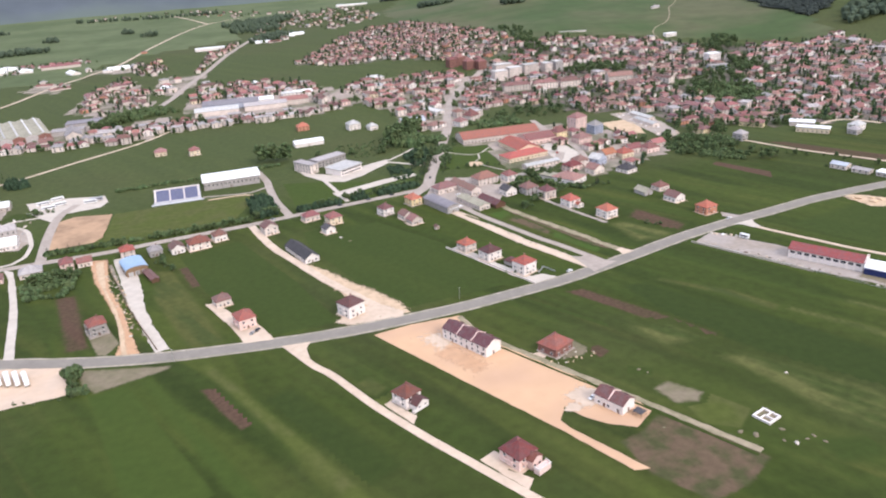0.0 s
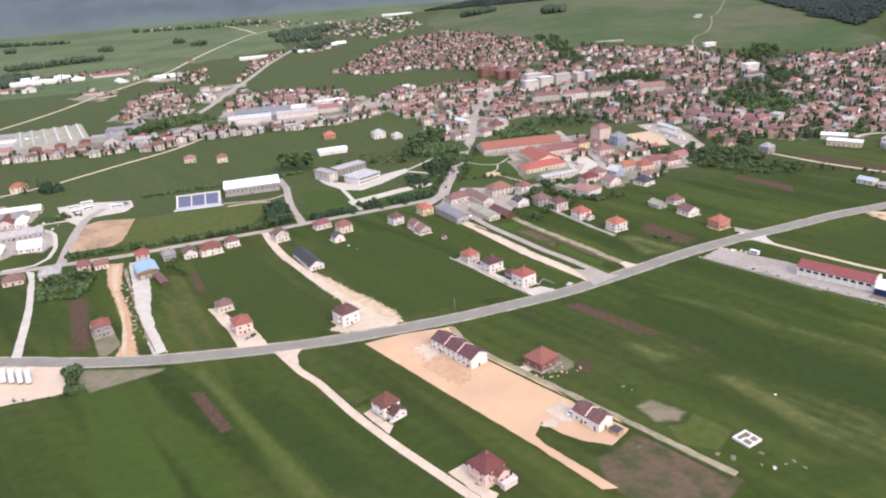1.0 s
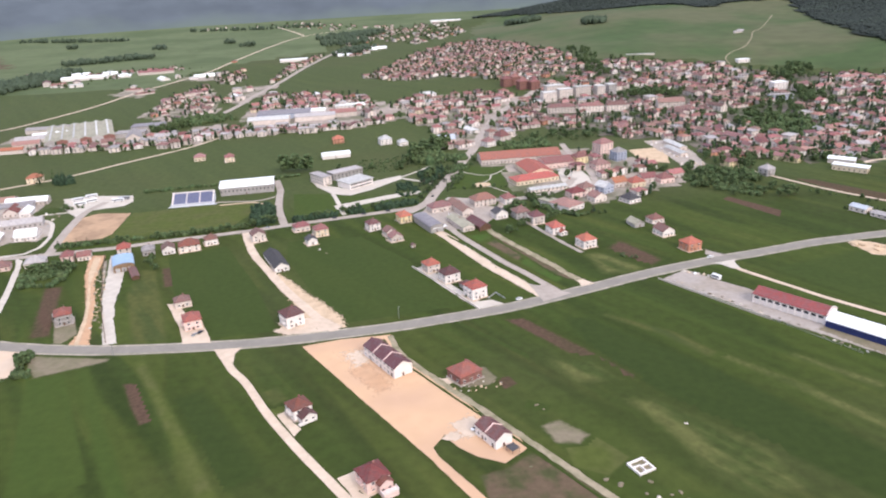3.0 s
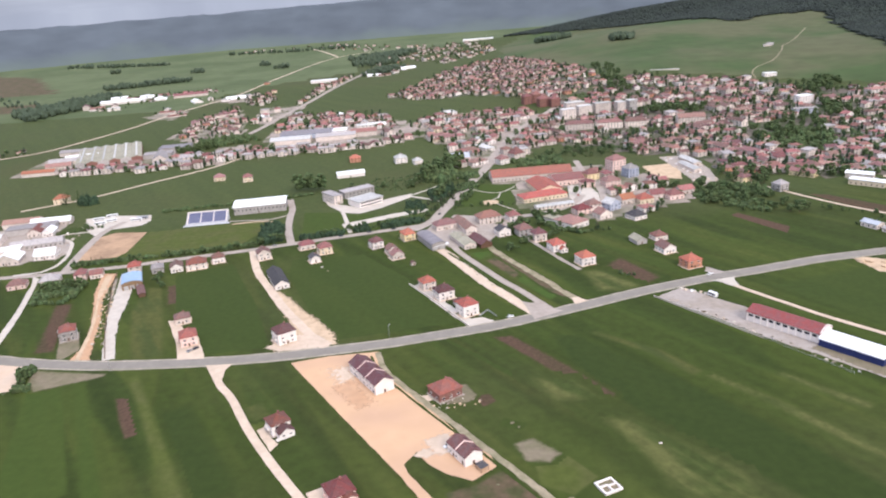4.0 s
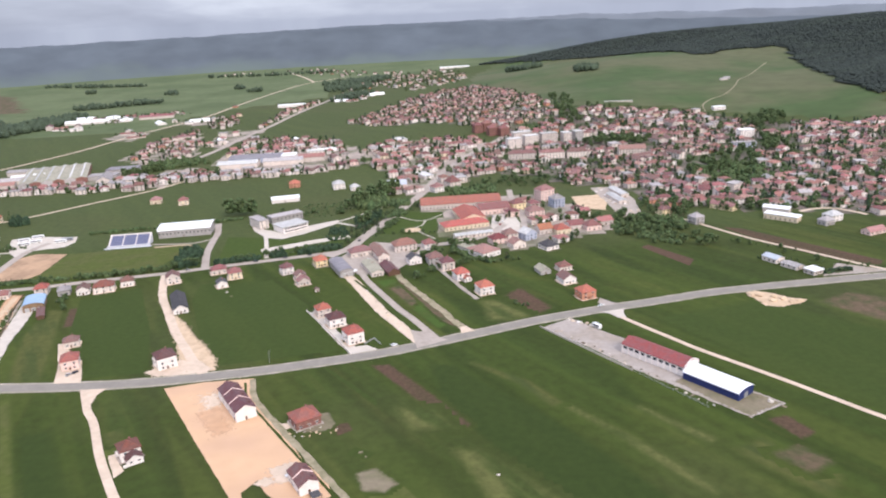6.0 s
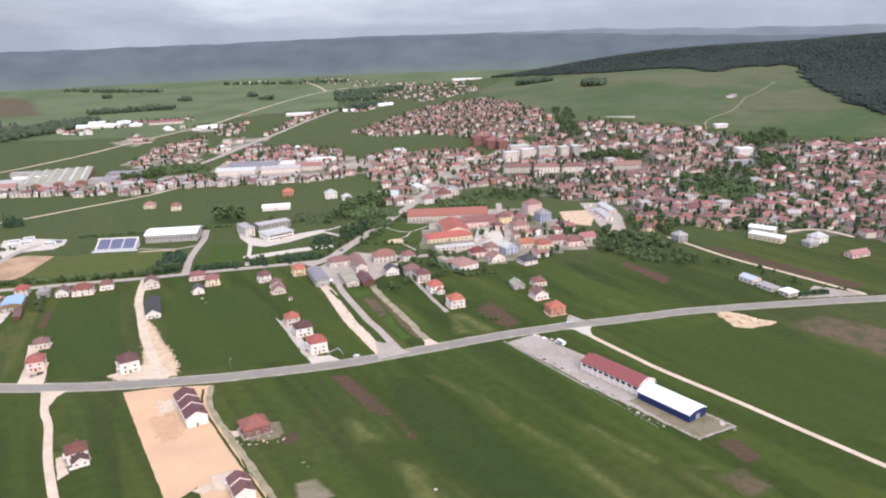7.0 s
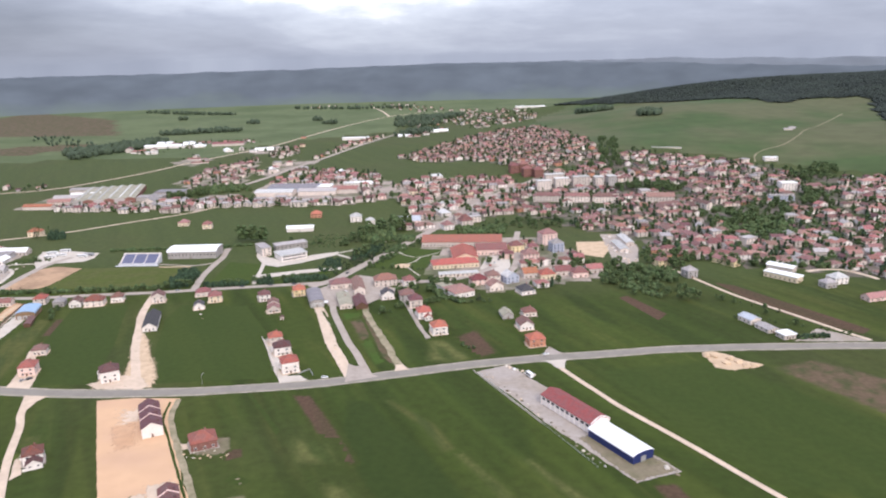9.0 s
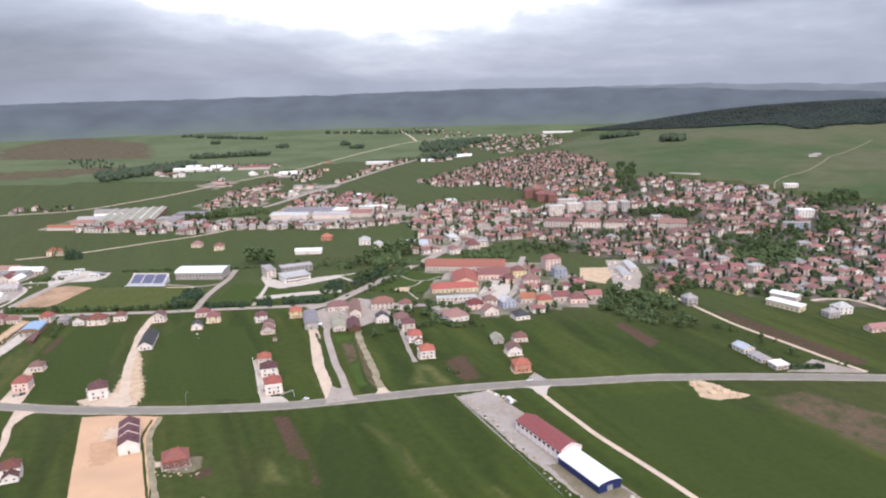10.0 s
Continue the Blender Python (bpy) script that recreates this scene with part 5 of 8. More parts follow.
building((-19, 563), 11, 11, 20, 2, "gable", R_BROWN, OFFWHITE, "white house with brown-red gable roof by the street")
building((33, 566), 11, 11, 20, 2, "hip", R_RED, CREAM, "cream house with red hip roof by the street")
building((14, 582), 13, 9, 20, 1.4, "hip", R_RED, OFFWHITE, "low pale house with red hip roof")
building((28, 547), 8, 9, 21, 1.3, "gable", R_BLACK, WHITE, "small white house with charcoal gable roof")
building((78, 571), 10, 10, 24, 2, "hip", R_DARK, WHITE, "white house with dark maroon hip roof", balconies=1)
building((96, 541), 10, 9, 20, 1.2, "gable", R_PINK, OFFWHITE, "pale house with faded gable roof", windows=2)
building((92, 554), 9, 10, 20, 1.3, "gable", R_BROWN, OFFWHITE, "pale house with brown gable roof")
building((105, 586), 10.5, 12, 20, 2, "hip", R_ORANGE, YELLOW, "yellow house with orange hip roof at the junction", balconies=1)
building((129, 556), 12, 36, 21, 1, "barrel", R_SLATE, GREYWALL, "long workshop hall with rounded slate-grey roof", windows=0, chimney=False, height=4.6, rise=2.4, category="workshop", name="workshop_hall", gate=True)
building((134, 608), 20, 12, 20, 1.5, "hip", R_BROWN, OFFWHITE, "wide house with brown-red hip roof", windows=1)
building((160, 592), 10, 36, 17, 1.6, "gable", R_PINK, OFFWHITE, "long pale house with faded red gable roof", windows=1)
building((156, 553), 10.5, 34, 19, 1, "gable", R_GREEN, OFFWHITE, "long low shop with weathered beige-grey roof", windows=1, height=4.0, rise=1.6, category="shop", name="shop")
building((170, 553), 10, 26, 19, 1, "gable", R_DARK, DOOR, "dark timber shed with brown roof", windows=0, chimney=False, category="shed", name="shed")
building((174, 617), 21, 14, 15, 2, "hip", R_RED, OFFWHITE, "wide white house with red hip roof", windows=1)
building((202, 617), 11, 11, 18, 2, "hip", R_RED, WHITE, "white house with red hip roof", windows=2)
building((188, 579), 11, 11, 18, 1.6, "gable", R_BLACK, WHITE, "white house with charcoal gable roof", windows=2)
building((205, 575), 13, 12, 16, 2, "hip", R_BROWN, GREYWALL, "grey house with brown roof under construction", windows=1)
building((216, 558), 11, 11, 16, 2.4, "hip", R_DARK, OFFWHITE, "tall pale house with dark maroon hip roof", balconies=2)
building((227, 531), 11, 12, 18, 2, "hip", R_ORANGE, WHITE, "white house with orange hip roof beside a dirt drive", balconies=1, wing=(6, 5, 3.0, 2, None))
building((243, 496), 11.5, 12, 18, 2.2, "hip", R_ORANGE, WHITE, "white three-storey house with orange hip roof", balconies=2)
building((253, 583), 20, 24, 34, 1.6, "hip", R_PINK, WHITE, "large white building with faded hip roof", windows=1, rise=3.5, category="building", name="large_building")
building((240, 603), 12, 14, 34, 1.3, "flat", R_GREEN, WHITE, "low white annexe with flat weathered roof", windows=1, chimney=False, category="building", name="annexe")
building((312, 596), 13, 14, 25, 1.2, "hip", R_BLACK, WHITE, "white bungalow with charcoal hip roof beside a meadow", rise=4.5)
building((296, 534), 9, 13, 15, 1, "gable", R_GREEN, GREYWALL, "low shed with faded grey-green roof", windows=0, chimney=False, category="shed", name="shed")
building((313, 540), 11, 10, 15, 1.2, "hip", R_RED, OFFWHITE, "low house with red hip roof")
building((310, 509), 11, 13, 16, 1.4, "gable", R_BROWN, WHITE, "white house with brown gable roof")
building((317, 475), 12, 11, 18, 2, "hip", R_ORANGE, BRICK, "unplastered orange block house by the main road", windows=2, balconies=1)

# --- warehouse and sheet-clad hall
PILLAR = box_mesh("pillar", [(-0.3, -0.5, 0.0, 0.3, 0.0, 5.6)], WHITE)
W1 = building((349, 350), 14, 45, 36, 1.6, "gable", R_HALL_RED, WHITE, "long white warehouse with red gable roof beside the yard", windows=0, chimney=False, height=6.0, rise=3.0, category="warehouse", name="warehouse")
for k in range(10):
    part("window", WIN_BARE, W1, at=pose(0, 0, 0, 0, 0, 270) @ pose(-20 + 4.4 * k, -7.02, 4.2) @ Matrix.Diagonal((2.4, 1, 1.1, 1)))
    part("pillar", PILLAR, W1, at=pose(0, 0, 0, 0, 0, 270) @ pose(-22.2 + 4.4 * k, -7.02, 0))
for k in range(4):
    part("window", WIN_BARE, W1, at=pose(-5.2 + 3.5 * k, -22.52, 4.4))
prof = [(-7.2, 4.6), (7.2, 4.6), (7.2, 6.7), (3.2, 8.8), (0, 9.7), (-3.2, 8.8), (-7.2, 6.7)]
part("parapet", mesh("parapet", [(x, -22.9, z) for x, z in prof] + [(x, -22.56, z) for x, z in prof], [tuple(range(7)), tuple(range(13, 6, -1))] + [(k, 7 + k, 7 + (k + 1) % 7, (k + 1) % 7) for k in range(7)], WHITE), W1, "white rounded parapet over the gable")
W2 = building((368, 319), 14.5, 35.2, 35.5, 1.5, "barrel", R_WHITE, BLUEWALL, "blue sheet-clad hall with rounded white roof", windows=0, chimney=False, height=4.3, rise=1.7, category="hall", name="sheet_hall", door=False, over=0.3)
part("gate", GATE_MESH, W2, "large grey sliding gate", at=pose(0, -17.63, 0.05))
for k in range(7):
    part("pilaster", box_mesh("pilaster", [(-7.41, -15.2 + 4.9 * k, 0.0, -7.26, -14.9 + 4.9 * k, 4.4)], BLUEWALL), W2)

# --- white concrete foundation in the field
FND = thing("house_foundation", pose(199.3, 238.8, land(199, 239), 0, 0, 22) @ Matrix.Diagonal((0.9, 0.9, 0.9, 1)), "white concrete house foundation with low walls in a field", "foundation")
part("slab", box_mesh("slab", [(-4.3, -4.3, 0, 4.3, 4.3, 0.35)], DRY_SOIL), FND, "earth-filled floor of the foundation")
for x0, y0, x1, y1 in ((-4.9, -4.9, 4.9, -4.0), (-4.9, 4.0, 4.9, 4.9), (-4.9, -4.0, -4.0, 4.0), (4.0, -4.0, 4.9, 4.0), (-0.6, -4.0, 0.2, 1.0), (-4.0, 0.5, -0.6, 1.2), (0.2, -0.4, 4.0, 0.3)):
    part("wall", box_mesh("wall", [(x0, y0, 0.0, x1, y1, 1.15)], WHITE), FND)

# --- sheds by the road to the east
building((489, 528), 10, 14, 25, 1, "gable", R_STEEL, OFFWHITE, "shed with weathered blue-grey roof", windows=1, chimney=False, category="shed", name="shed", height=3.8, rise=1.8)
building((497, 510), 9, 15, 25, 1, "gable", R_GREY, OFFWHITE, "low shed with grey fibre-cement roof", windows=1, chimney=False, category="shed", name="shed", height=2.8, rise=1.2)
building((504, 497), 10, 9.5, 22, 1, "flat", R_WHITE, OFFWHITE, "white flat-roofed shed by the road", windows=1, chimney=False, category="shed", name="shed", height=3.4)

# --- yards beside the bus park
for x, y, w, d, t, kind, rf, wl, txt in ((-270, 640, 46, 12, 14, "gable", R_GREY, GREYWALL, "long low grey shed in a storage yard"), (-232, 609, 18, 15, 8, "gable", R_WHITE, WHITE, "white-roofed shed in a storage yard"), (-262, 598, 20, 22, 12, "gable", R_WHITE, OFFWHITE, "white-roofed hall in a storage yard"),
                                         (-276, 684, 13, 22, 10, "gable", R_CRIMSON, OFFWHITE, "low building with crimson roof in a yard"), (-260, 682, 10, 18, 10, "gable", R_WHITE, WHITE, "small white hall in a yard"), (-290, 719, 40, 12, 6, "gable", R_WHITE, OFFWHITE, "long white-roofed shed in a yard")):
    building((x, y), w, d, t, 1.3, kind, rf, wl, txt, windows=1, chimney=False, category="shed", name="shed", along="x" if w > d else "y")
# --- houses along the north street
building((-194, 541), 15, 12, 14, 1.2, "hip", R_GREY, OFFWHITE, "pale house with grey hip roof", windows=1)
building((-218, 536), 14, 11, 14, 1.2, "hip", R_PINK, PINK, "pink house with faded tile roof", windows=1)
building((-167, 545), 9, 11, 14, 2, "hip", R_RED, PINK, "pink house with red hip roof", windows=1)
building((-156, 549), 10, 9, 14, 1.2, "gable", R_RED, OFFWHITE, "low house with red gable roof", windows=1, along="x")
building((-126, 554), 10, 11, 16, 2, "hip", R_ORANGE, OFFWHITE, "house with orange hip roof behind the blue hall", windows=1)
building((-117, 517), 15, 22, 20, 1, "barrel", R_BLUE, TIMBER, "workshop hall with rounded sky-blue roof", windows=0, chimney=False, height=4.6, rise=2.4, category="workshop", name="workshop_hall", gate=True)
building((-98, 500), 5, 20, 24, 1, "gable", R_BROWN, DOOR, "low timber shed with rusty brown roof", windows=0, chimney=False, height=2.6, rise=1.0, category="shed", name="shed")
building((-105, 550), 9.5, 10, 18, 1.5, "hip", R_GREY, GREYWALL, "grey house with grey hip roof", windows=1)
building((-89, 549), 10, 12, 18, 1.4, "gable", R_BROWN, WHITE, "white house with brown gable roof", windows=1)
building((-76, 551), 16, 12, 16, 1.8, "hip", R_BRICKRED, OFFWHITE, "wide pale house with red hip roof", windows=2)
building((-58, 564), 10, 10, 18, 1.6, "hip", R_RED, WHITE, "white house with red hip roof", windows=2)

# --- sports hall, school, courts, civic buildings
HALL = building((-74, 709), 53, 27, 6, 2, "barrel", R_WHITE, GREYWALL, "large grey sports hall with rounded white roof", windows=0, chimney=False, height=8.0, rise=2.6, along="x", category="sports hall", name="sports_hall", over=0.8)
for k in range(14):
    part("window", WIN_BARE, HALL, at=pose(-25.5 + 3.9 * k, -13.52, 4.6))
SCH = building((57, 701), 29, 22, 38, 2, "flat", R_PALE, WHITE, "white two-storey flat-roofed school block", windows=0, chimney=False, category="school", name="school", over=1.0)
for k in range(8):
    for z in (1.8, 4.8):
        part("window", WIN_BARE, SCH, at=pose(-11.6 + 3.3 * k, -11.02, z) @ Matrix.Diagonal((2.3, 1, 1, 1)))
building((29, 721), 10, 26, 36, 3, "flat", R_GREY, OFFWHITE, "cream three-storey school wing with flat grey roof", windows=1, chimney=False, category="school", name="school_wing")
building((38, 741), 36, 14, 32, 2.2, "flat", R_GREY, GREYWALL, "grey flat-roofed school hall", windows=1, chimney=False, category="school", name="school_hall")
STAND = thing("grandstand", pose(-97, 692, land(-97, 692), 0, 0, 4), "grandstand with three blocks of blue seats and white stairs", "grandstand")
ROWS, TREAD, RISER = 11, 1.25, 0.62


def stepped(name, x0, x1, lift, mat, y0=-6.0, z0=1.6):
    """Rising steps across one block of the stand, as one closed body."""
    prof = [(y0, 0.0)]
    for k in range(ROWS):
        prof += [(y0 + TREAD * k, z0 + RISER * k + lift), (y0 + TREAD * (k + 1), z0 + RISER * k + lift)]
    prof.append((y0 + TREAD * ROWS, 0.0))
    n = len(prof)
    v = [(x, y, z) for x in (x0, x1) for y, z in prof]
    return mesh(name, v, [tuple(range(n - 1, -1, -1)), tuple(range(n, 2 * n))] + [(k, (k + 1) % n, n + (k + 1) % n, n + k) for k in range(n)], mat)


part("body", stepped("body", -20.5, 20.5, 0.0, COURT_EDGE), STAND, "pale concrete steps")
for k in range(3):
    x0 = -18.6 + 12.7 * k
    for q in range(ROWS):
        row = part("seat_row", box_mesh("seat_row", [(x0, -5.6 + TREAD * q, 1.603 + RISER * q, x0 + 11.6, -4.9 + TREAD * q, 2.05 + RISER * q)], COURT), STAND)
        part("backrest", box_mesh("backrest", [(x0, -4.897 + TREAD * q, 1.603 + RISER * q, x0 + 11.6, -4.82 + TREAD * q, 2.45 + RISER * q)], COURT), row)
for k in range(4):
    x0 = -20.3 + 12.75 * k
    part("stair", stepped("stair", x0, x0 + 1.5, 0.02, WHITE, -6.02), STAND, "white stair between seat blocks")
part("front_wall", box_mesh("front_wall", [(-21, -6.6, 0, 21, -6.3, 2.2)], COURT_EDGE), STAND)
part("rear_wall", box_mesh("rear_wall", [(-20.5, 7.8, 0.0, 20.5, 8.1, 9.9)], WHITE), STAND)
part("apron", box_mesh("apron", [(-23, -10.5, -0.3, 23, -6.62, 0.12)], COURT_EDGE), STAND, "pale paved strip before the stand")
for k in range(15):
    part("rail_post", box_mesh("rail_post", [(-21 + 3 * k - 0.05, -10.2, 0.12, -21 + 3 * k + 0.05, -10.1, 1.3)], METAL), STAND)
part("rail", box_mesh("rail", [(-21.2, -10.19, 1.303, 21.2, -10.11, 1.38)], METAL), STAND)
building((200, 765), 90, 31, 2, 1.5, "gable", R_HALL, OFFWHITE, "long market hall with red tile roof", windows=1, chimney=False, along="x", height=5.5, rise=5.0, category="market hall", name="market_hall")
building((264, 731), 33, 28, 8, 1.5, "gable", R_RED, PINK, "market wing with red-brown tile roof", windows=1, chimney=False, along="x", height=5.5, rise=4.0, category="market hall", name="market_hall")
building((223, 675), 47, 19, 15, 1.5, "hip", R_ORANGE, CREAM, "low cream hall with orange-red hip roof", windows=1, chimney=False, height=4.6, rise=3.6, category="market hall", name="market_hall")
building((241, 701), 26, 44, 9, 1.5, "gable", R_ORANGE, CREAM, "broad hall with orange-red tile roof", windows=1, chimney=False, height=5.0, rise=4.4, category="market hall", name="market_hall")
building((232, 648), 38, 9, 12, 1, "gable", R_PALE, OFFWHITE, "row of low market stalls with pale roof", along="x", height=3.0, rise=1.2, windows=1, chimney=False, category="shop", name="shop")
building((346, 742), 13, 13, 22, 3.4, "hip", R_GREY, GREYBLUE, "grey-blue four-storey apartment house", windows=1, balconies=3, category="apartment house", name="apartment_house")
building((336, 771), 18, 14, 25, 4.5, "hip", R_PINK, PINK, "pink five-storey apartment house with tile roof", windows=1, category="apartment house", name="apartment_house")
building((301, 742), 15, 13, 20, 2.4, "hip", R_RED, YELLOW, "yellow house with red hip roof by the plaza", windows=1)
building((314, 712), 17, 14, 14, 2.0, "hip", R_BROWN, PINK, "pale pink building with brown roof by the plaza", windows=1)
building((298, 629), 13, 12, 30, 2.2, "gable", R_PALE, GREYBLUE, "pale blue-grey house with light sheet roof", windows=1)
building((314, 647), 14, 13, 16, 1.6, "gable", R_ORANGE, OFFWHITE, "low white house with orange gable roof", windows=1, along="x")
building((330, 643), 15, 13, 16, 1.6, "hip", R_ORANGE, CREAM, "cream house with orange hip roof", windows=1)
building((345, 656), 16, 12, 14, 1.5, "gable", R_RED, OFFWHITE, "pale row house with red gable roof", windows=1, along="x")
building((361, 650), 15, 13, 12, 1.6, "hip", R_RED, PINK, "pale pink house with red hip roof", windows=1)
building((376, 664), 16, 11, 18, 1.5, "gable", R_RED, OFFWHITE, "pale house with red gable roof and white gable", windows=1, along="x")
building((266, 622), 15, 12, 20, 1.8, "hip", R_CRIMSON, PINK, "pink house with crimson hip roof", windows=1)
building((283, 606), 13, 12, 22, 1.5, "gable", R_PINK, OFFWHITE, "low pale house with faded tile roof", windows=1)
building((279, 634), 13, 12, 15, 2, "hip", R_BROWN, OFFWHITE, "pale house with brown hip roof", windows=1)
for x, y in ((418, 744), (428, 772)):
    building((x, y), 9, 38, 8, 1, "gable", R_PALE, OFFWHITE, "long low store with pale sheet roof", windows=0, chimney=False, height=3.6, rise=1.2, category="store", name="store")
building((448, 689), 13, 12, 22, 2, "hip", R_BROWN, YELLOW, "yellow house with brown hip roof at the edge of town", windows=1)
building((468, 650), 11, 11, 24, 2.4, "hip", R_GREY, GREYWALL, "bare grey concrete house by a farm track", windows=1, balconies=1)
building((562, 637), 11, 32, 44, 1.4, "flat", R_WHITE, CREAM, "long pale yellow depot with white roof", windows=1, chimney=False, height=5, category="depot", name="depot")
building((594, 633), 14, 12, 20, 2, "hip", R_PALE, WHITE, "white house with pale roof beside the depots", windows=1)
building((603, 586), 20, 10, 20, 1, "gable", R_PINK, PINK, "low pink building with faded roof", windows=1, along="x", chimney=False)
building((582, 622), 11, 10, 20, 1.6, "hip", R_GREY, GREYWALL, "grey house beside the depots", windows=1)
building((521, 689), 10, 26, 40, 1.6, "gable", R_BROWN, YELLOW, "long yellow row with brown roof", windows=1, chimney=False)
building((569, 668), 10, 25, 50, 1.4, "barrel", R_WHITE, OFFWHITE, "long depot with rounded white roof", windows=0, chimney=False, height=4.5, rise=1.8, category="depot", name="depot")
building((238, 869), 16, 15, 30, 2.2, "hip", R_RED, OFFWHITE, "house with tall steep red roof", windows=1, rise=7)
building((218, 845), 13, 13, 30, 2.2, "hip", R_PINK, WHITE, "white house with faded pink roof", windows=1)
building((153, 880), 30, 16, 5, 1.4, "gable", R_STEEL, PINK, "shop with blue-grey roof by the boulevard", windows=1, chimney=False, along="x", category="shop", name="shop")
building((-97, 853), 11, 11, 12, 2, "hip", R_RED, CREAM, "lone cream house with red hip roof in a meadow", windows=2)
building((-137, 868), 13, 11, 8, 1.6, "hip", R_PINK, CREAM, "lone cream house with faded roof in a meadow", windows=1)
building((-309, 811), 16, 12, 12, 2, "hip", R_ORANGE, CREAM, "cream house with orange hip roof on the plain", windows=1)
building((28, 918), 14, 12, 8, 1.8, "hip", R_ORANGE, BRICK, "unplastered brick house with orange roof", windows=1)
building((20, 836), 33, 13, 10, 1, "barrel", R_WHITE, WHITE, "white nursery building with rounded roof", windows=0, chimney=False, along="x", height=4, rise=2.4, category="nursery", name="nursery_building")
building((89, 892), 15, 12, 15, 2.4, "hip", R_PALE, WHITE, "white villa with pale roof", windows=1)
building((113, 880), 11, 10, 20, 1.6, "hip", R_PALE, WHITE, "white house with pale roof", windows=1)
building((488, 1003), 38, 16, -4, 3, "gable", R_PINK, OFFWHITE, "long pale three-storey building with pink tile roof", windows=1, along="x", category="school", name="long_building")
building((730, 1268), 22, 10, 4, 2, "flat", R_WHITE, WHITE, "white building at the foot of the hill", windows=1, chimney=False, category="building", name="white_building")
building((690, 1062), 22, 14, 6, 4, "flat", R_WHITE, WHITE, "white flat-roofed town building", windows=1, chimney=False, category="building", name="white_building")
building((655, 1004), 32, 12, -6, 2.4, "flat", R_GREY, GREYBLUE, "long grey flat-roofed building", windows=1, chimney=False, category="building", name="long_building")
for x, y, w, d, st, wl in ((338, 1082, 22, 13, 5, OFFWHITE), (366, 1096, 22, 13, 5, OFFWHITE), (394, 1106, 26, 13, 5, OFFWHITE), (428, 1104, 13, 15, 5, OFFWHITE), (448, 1110, 13, 15, 5, GREYWALL), (352, 1122, 30, 13, 5, OFFWHITE)):
    building((x, y), w, d, 12, st, "flat", R_PALE, wl, "pale concrete apartment block with flat roof", windows=1, chimney=False, category="apartment block", name="apartment_block", group="apartment blocks", door=False)
for x, y in ((296, 1198), (318, 1172), (336, 1164), (312, 1206)):
    building((x, y), 15, 14, 16, 4.6, "hip", R_RED, BRICK_DARK, "red brick apartment block with tile roof", windows=1, chimney=False, category="apartment block", name="apartment_block", group="brick apartment blocks", door=False)
for x, w in ((330, 40), (374, 36), (414, 30)):
    building((x, 1015 - (x - 330) * 0.1), w, 12, -4, 3, "hip", R_PINK, OFFWHITE, "pale three-storey row with tile roof", windows=1, along="x", category="apartment house", name="apartment_row", group="rows in the town centre", door=False)

building((860, 1562), 16, 6, 5, 1, "gable", R_GREY, OFFWHITE, "pale shed on the grassy hill", windows=0, chimney=False, along="x", category="shed", name="shed", door=False)
building((874, 1578), 14, 6, 5, 1, "gable", R_GREY, GREYWALL, "pale shed on the grassy hill", windows=0, chimney=False, along="x", category="shed", name="shed", door=False)
building((556, 1362), 52, 4, -10, 1, "flat", R_PALE, OFFWHITE, "long low pale greenhouse at the foot of the hill", windows=0, chimney=False, along="y", category="greenhouse", name="greenhouse", door=False, height=2.2)

# --- factories of the western plain
for x, y, w, d, t, kind, rf, wl, hh in ((-440, 1110, 62, 16, 2, "gable", R_GREY, OFFWHITE, 6), (-286, 1040, 40, 22, 6, "flat", R_GREY, GREYWALL, 6), (-278, 1085, 46, 26, 4, "flat", R_SLATE, GREYWALL, 6),
                                        (-106, 1072, 60, 30, 2, "gable", R_PALE, OFFWHITE, 7), (-98, 1112, 80, 40, 0, "gable", R_SLATE, GREYBLUE, 8), (-40, 1120, 44, 26, 0, "flat", R_WHITE, WHITE, 7), (-38, 1080, 60, 26, 2, "gable", R_GREY, OFFWHITE, 7), (14, 1092, 40, 34, 4, "gable", R_RED, OFFWHITE, 7),
                                        (-430, 975, 44, 12, 4, "gable", R_ORANGE, OFFWHITE, 5), (-640, 1750, 100, 22, 8, "gable", R_WHITE, WHITE, 6), (-705, 1720, 40, 20, 4, "gable", R_PALE, OFFWHITE, 6), (-478, 1790, 80, 30, 14, "gable", R_RED, OFFWHITE, 6), (-160, 1900, 70, 20, 6, "flat", R_WHITE, WHITE, 6),
                                        (300, 3000, 120, 30, 2, "flat", R_WHITE, WHITE, 9), (-330, 655, 40, 20, 10, "gable", R_PALE, OFFWHITE, 6), (-300, 690, 46, 18, 14, "flat", R_GREY, GREYWALL, 6), (-290, 620, 36, 14, 16, "flat", R_WHITE, OFFWHITE, 5), (-320, 720, 36, 16, 8, "gable", R_PINK, OFFWHITE, 5)):
    building((x, y), w, d, t, 2, kind, rf, wl, "long factory building with low-pitched roof" if kind == "gable" else "flat-roofed factory building on the plain", windows=0, chimney=False, height=hh, rise=3.0 if kind == "gable" else None, along="x" if w > d else "y", category="factory", name="factory", group="factories on the plain", door=False)
PLANT = thing("factory", pose(-348, 1078, 0, 0, 0, 20), "large factory of parallel bays with weathered olive roofs", "factory", "factories on the plain")
BUILT.append((-348, 1078, 78))
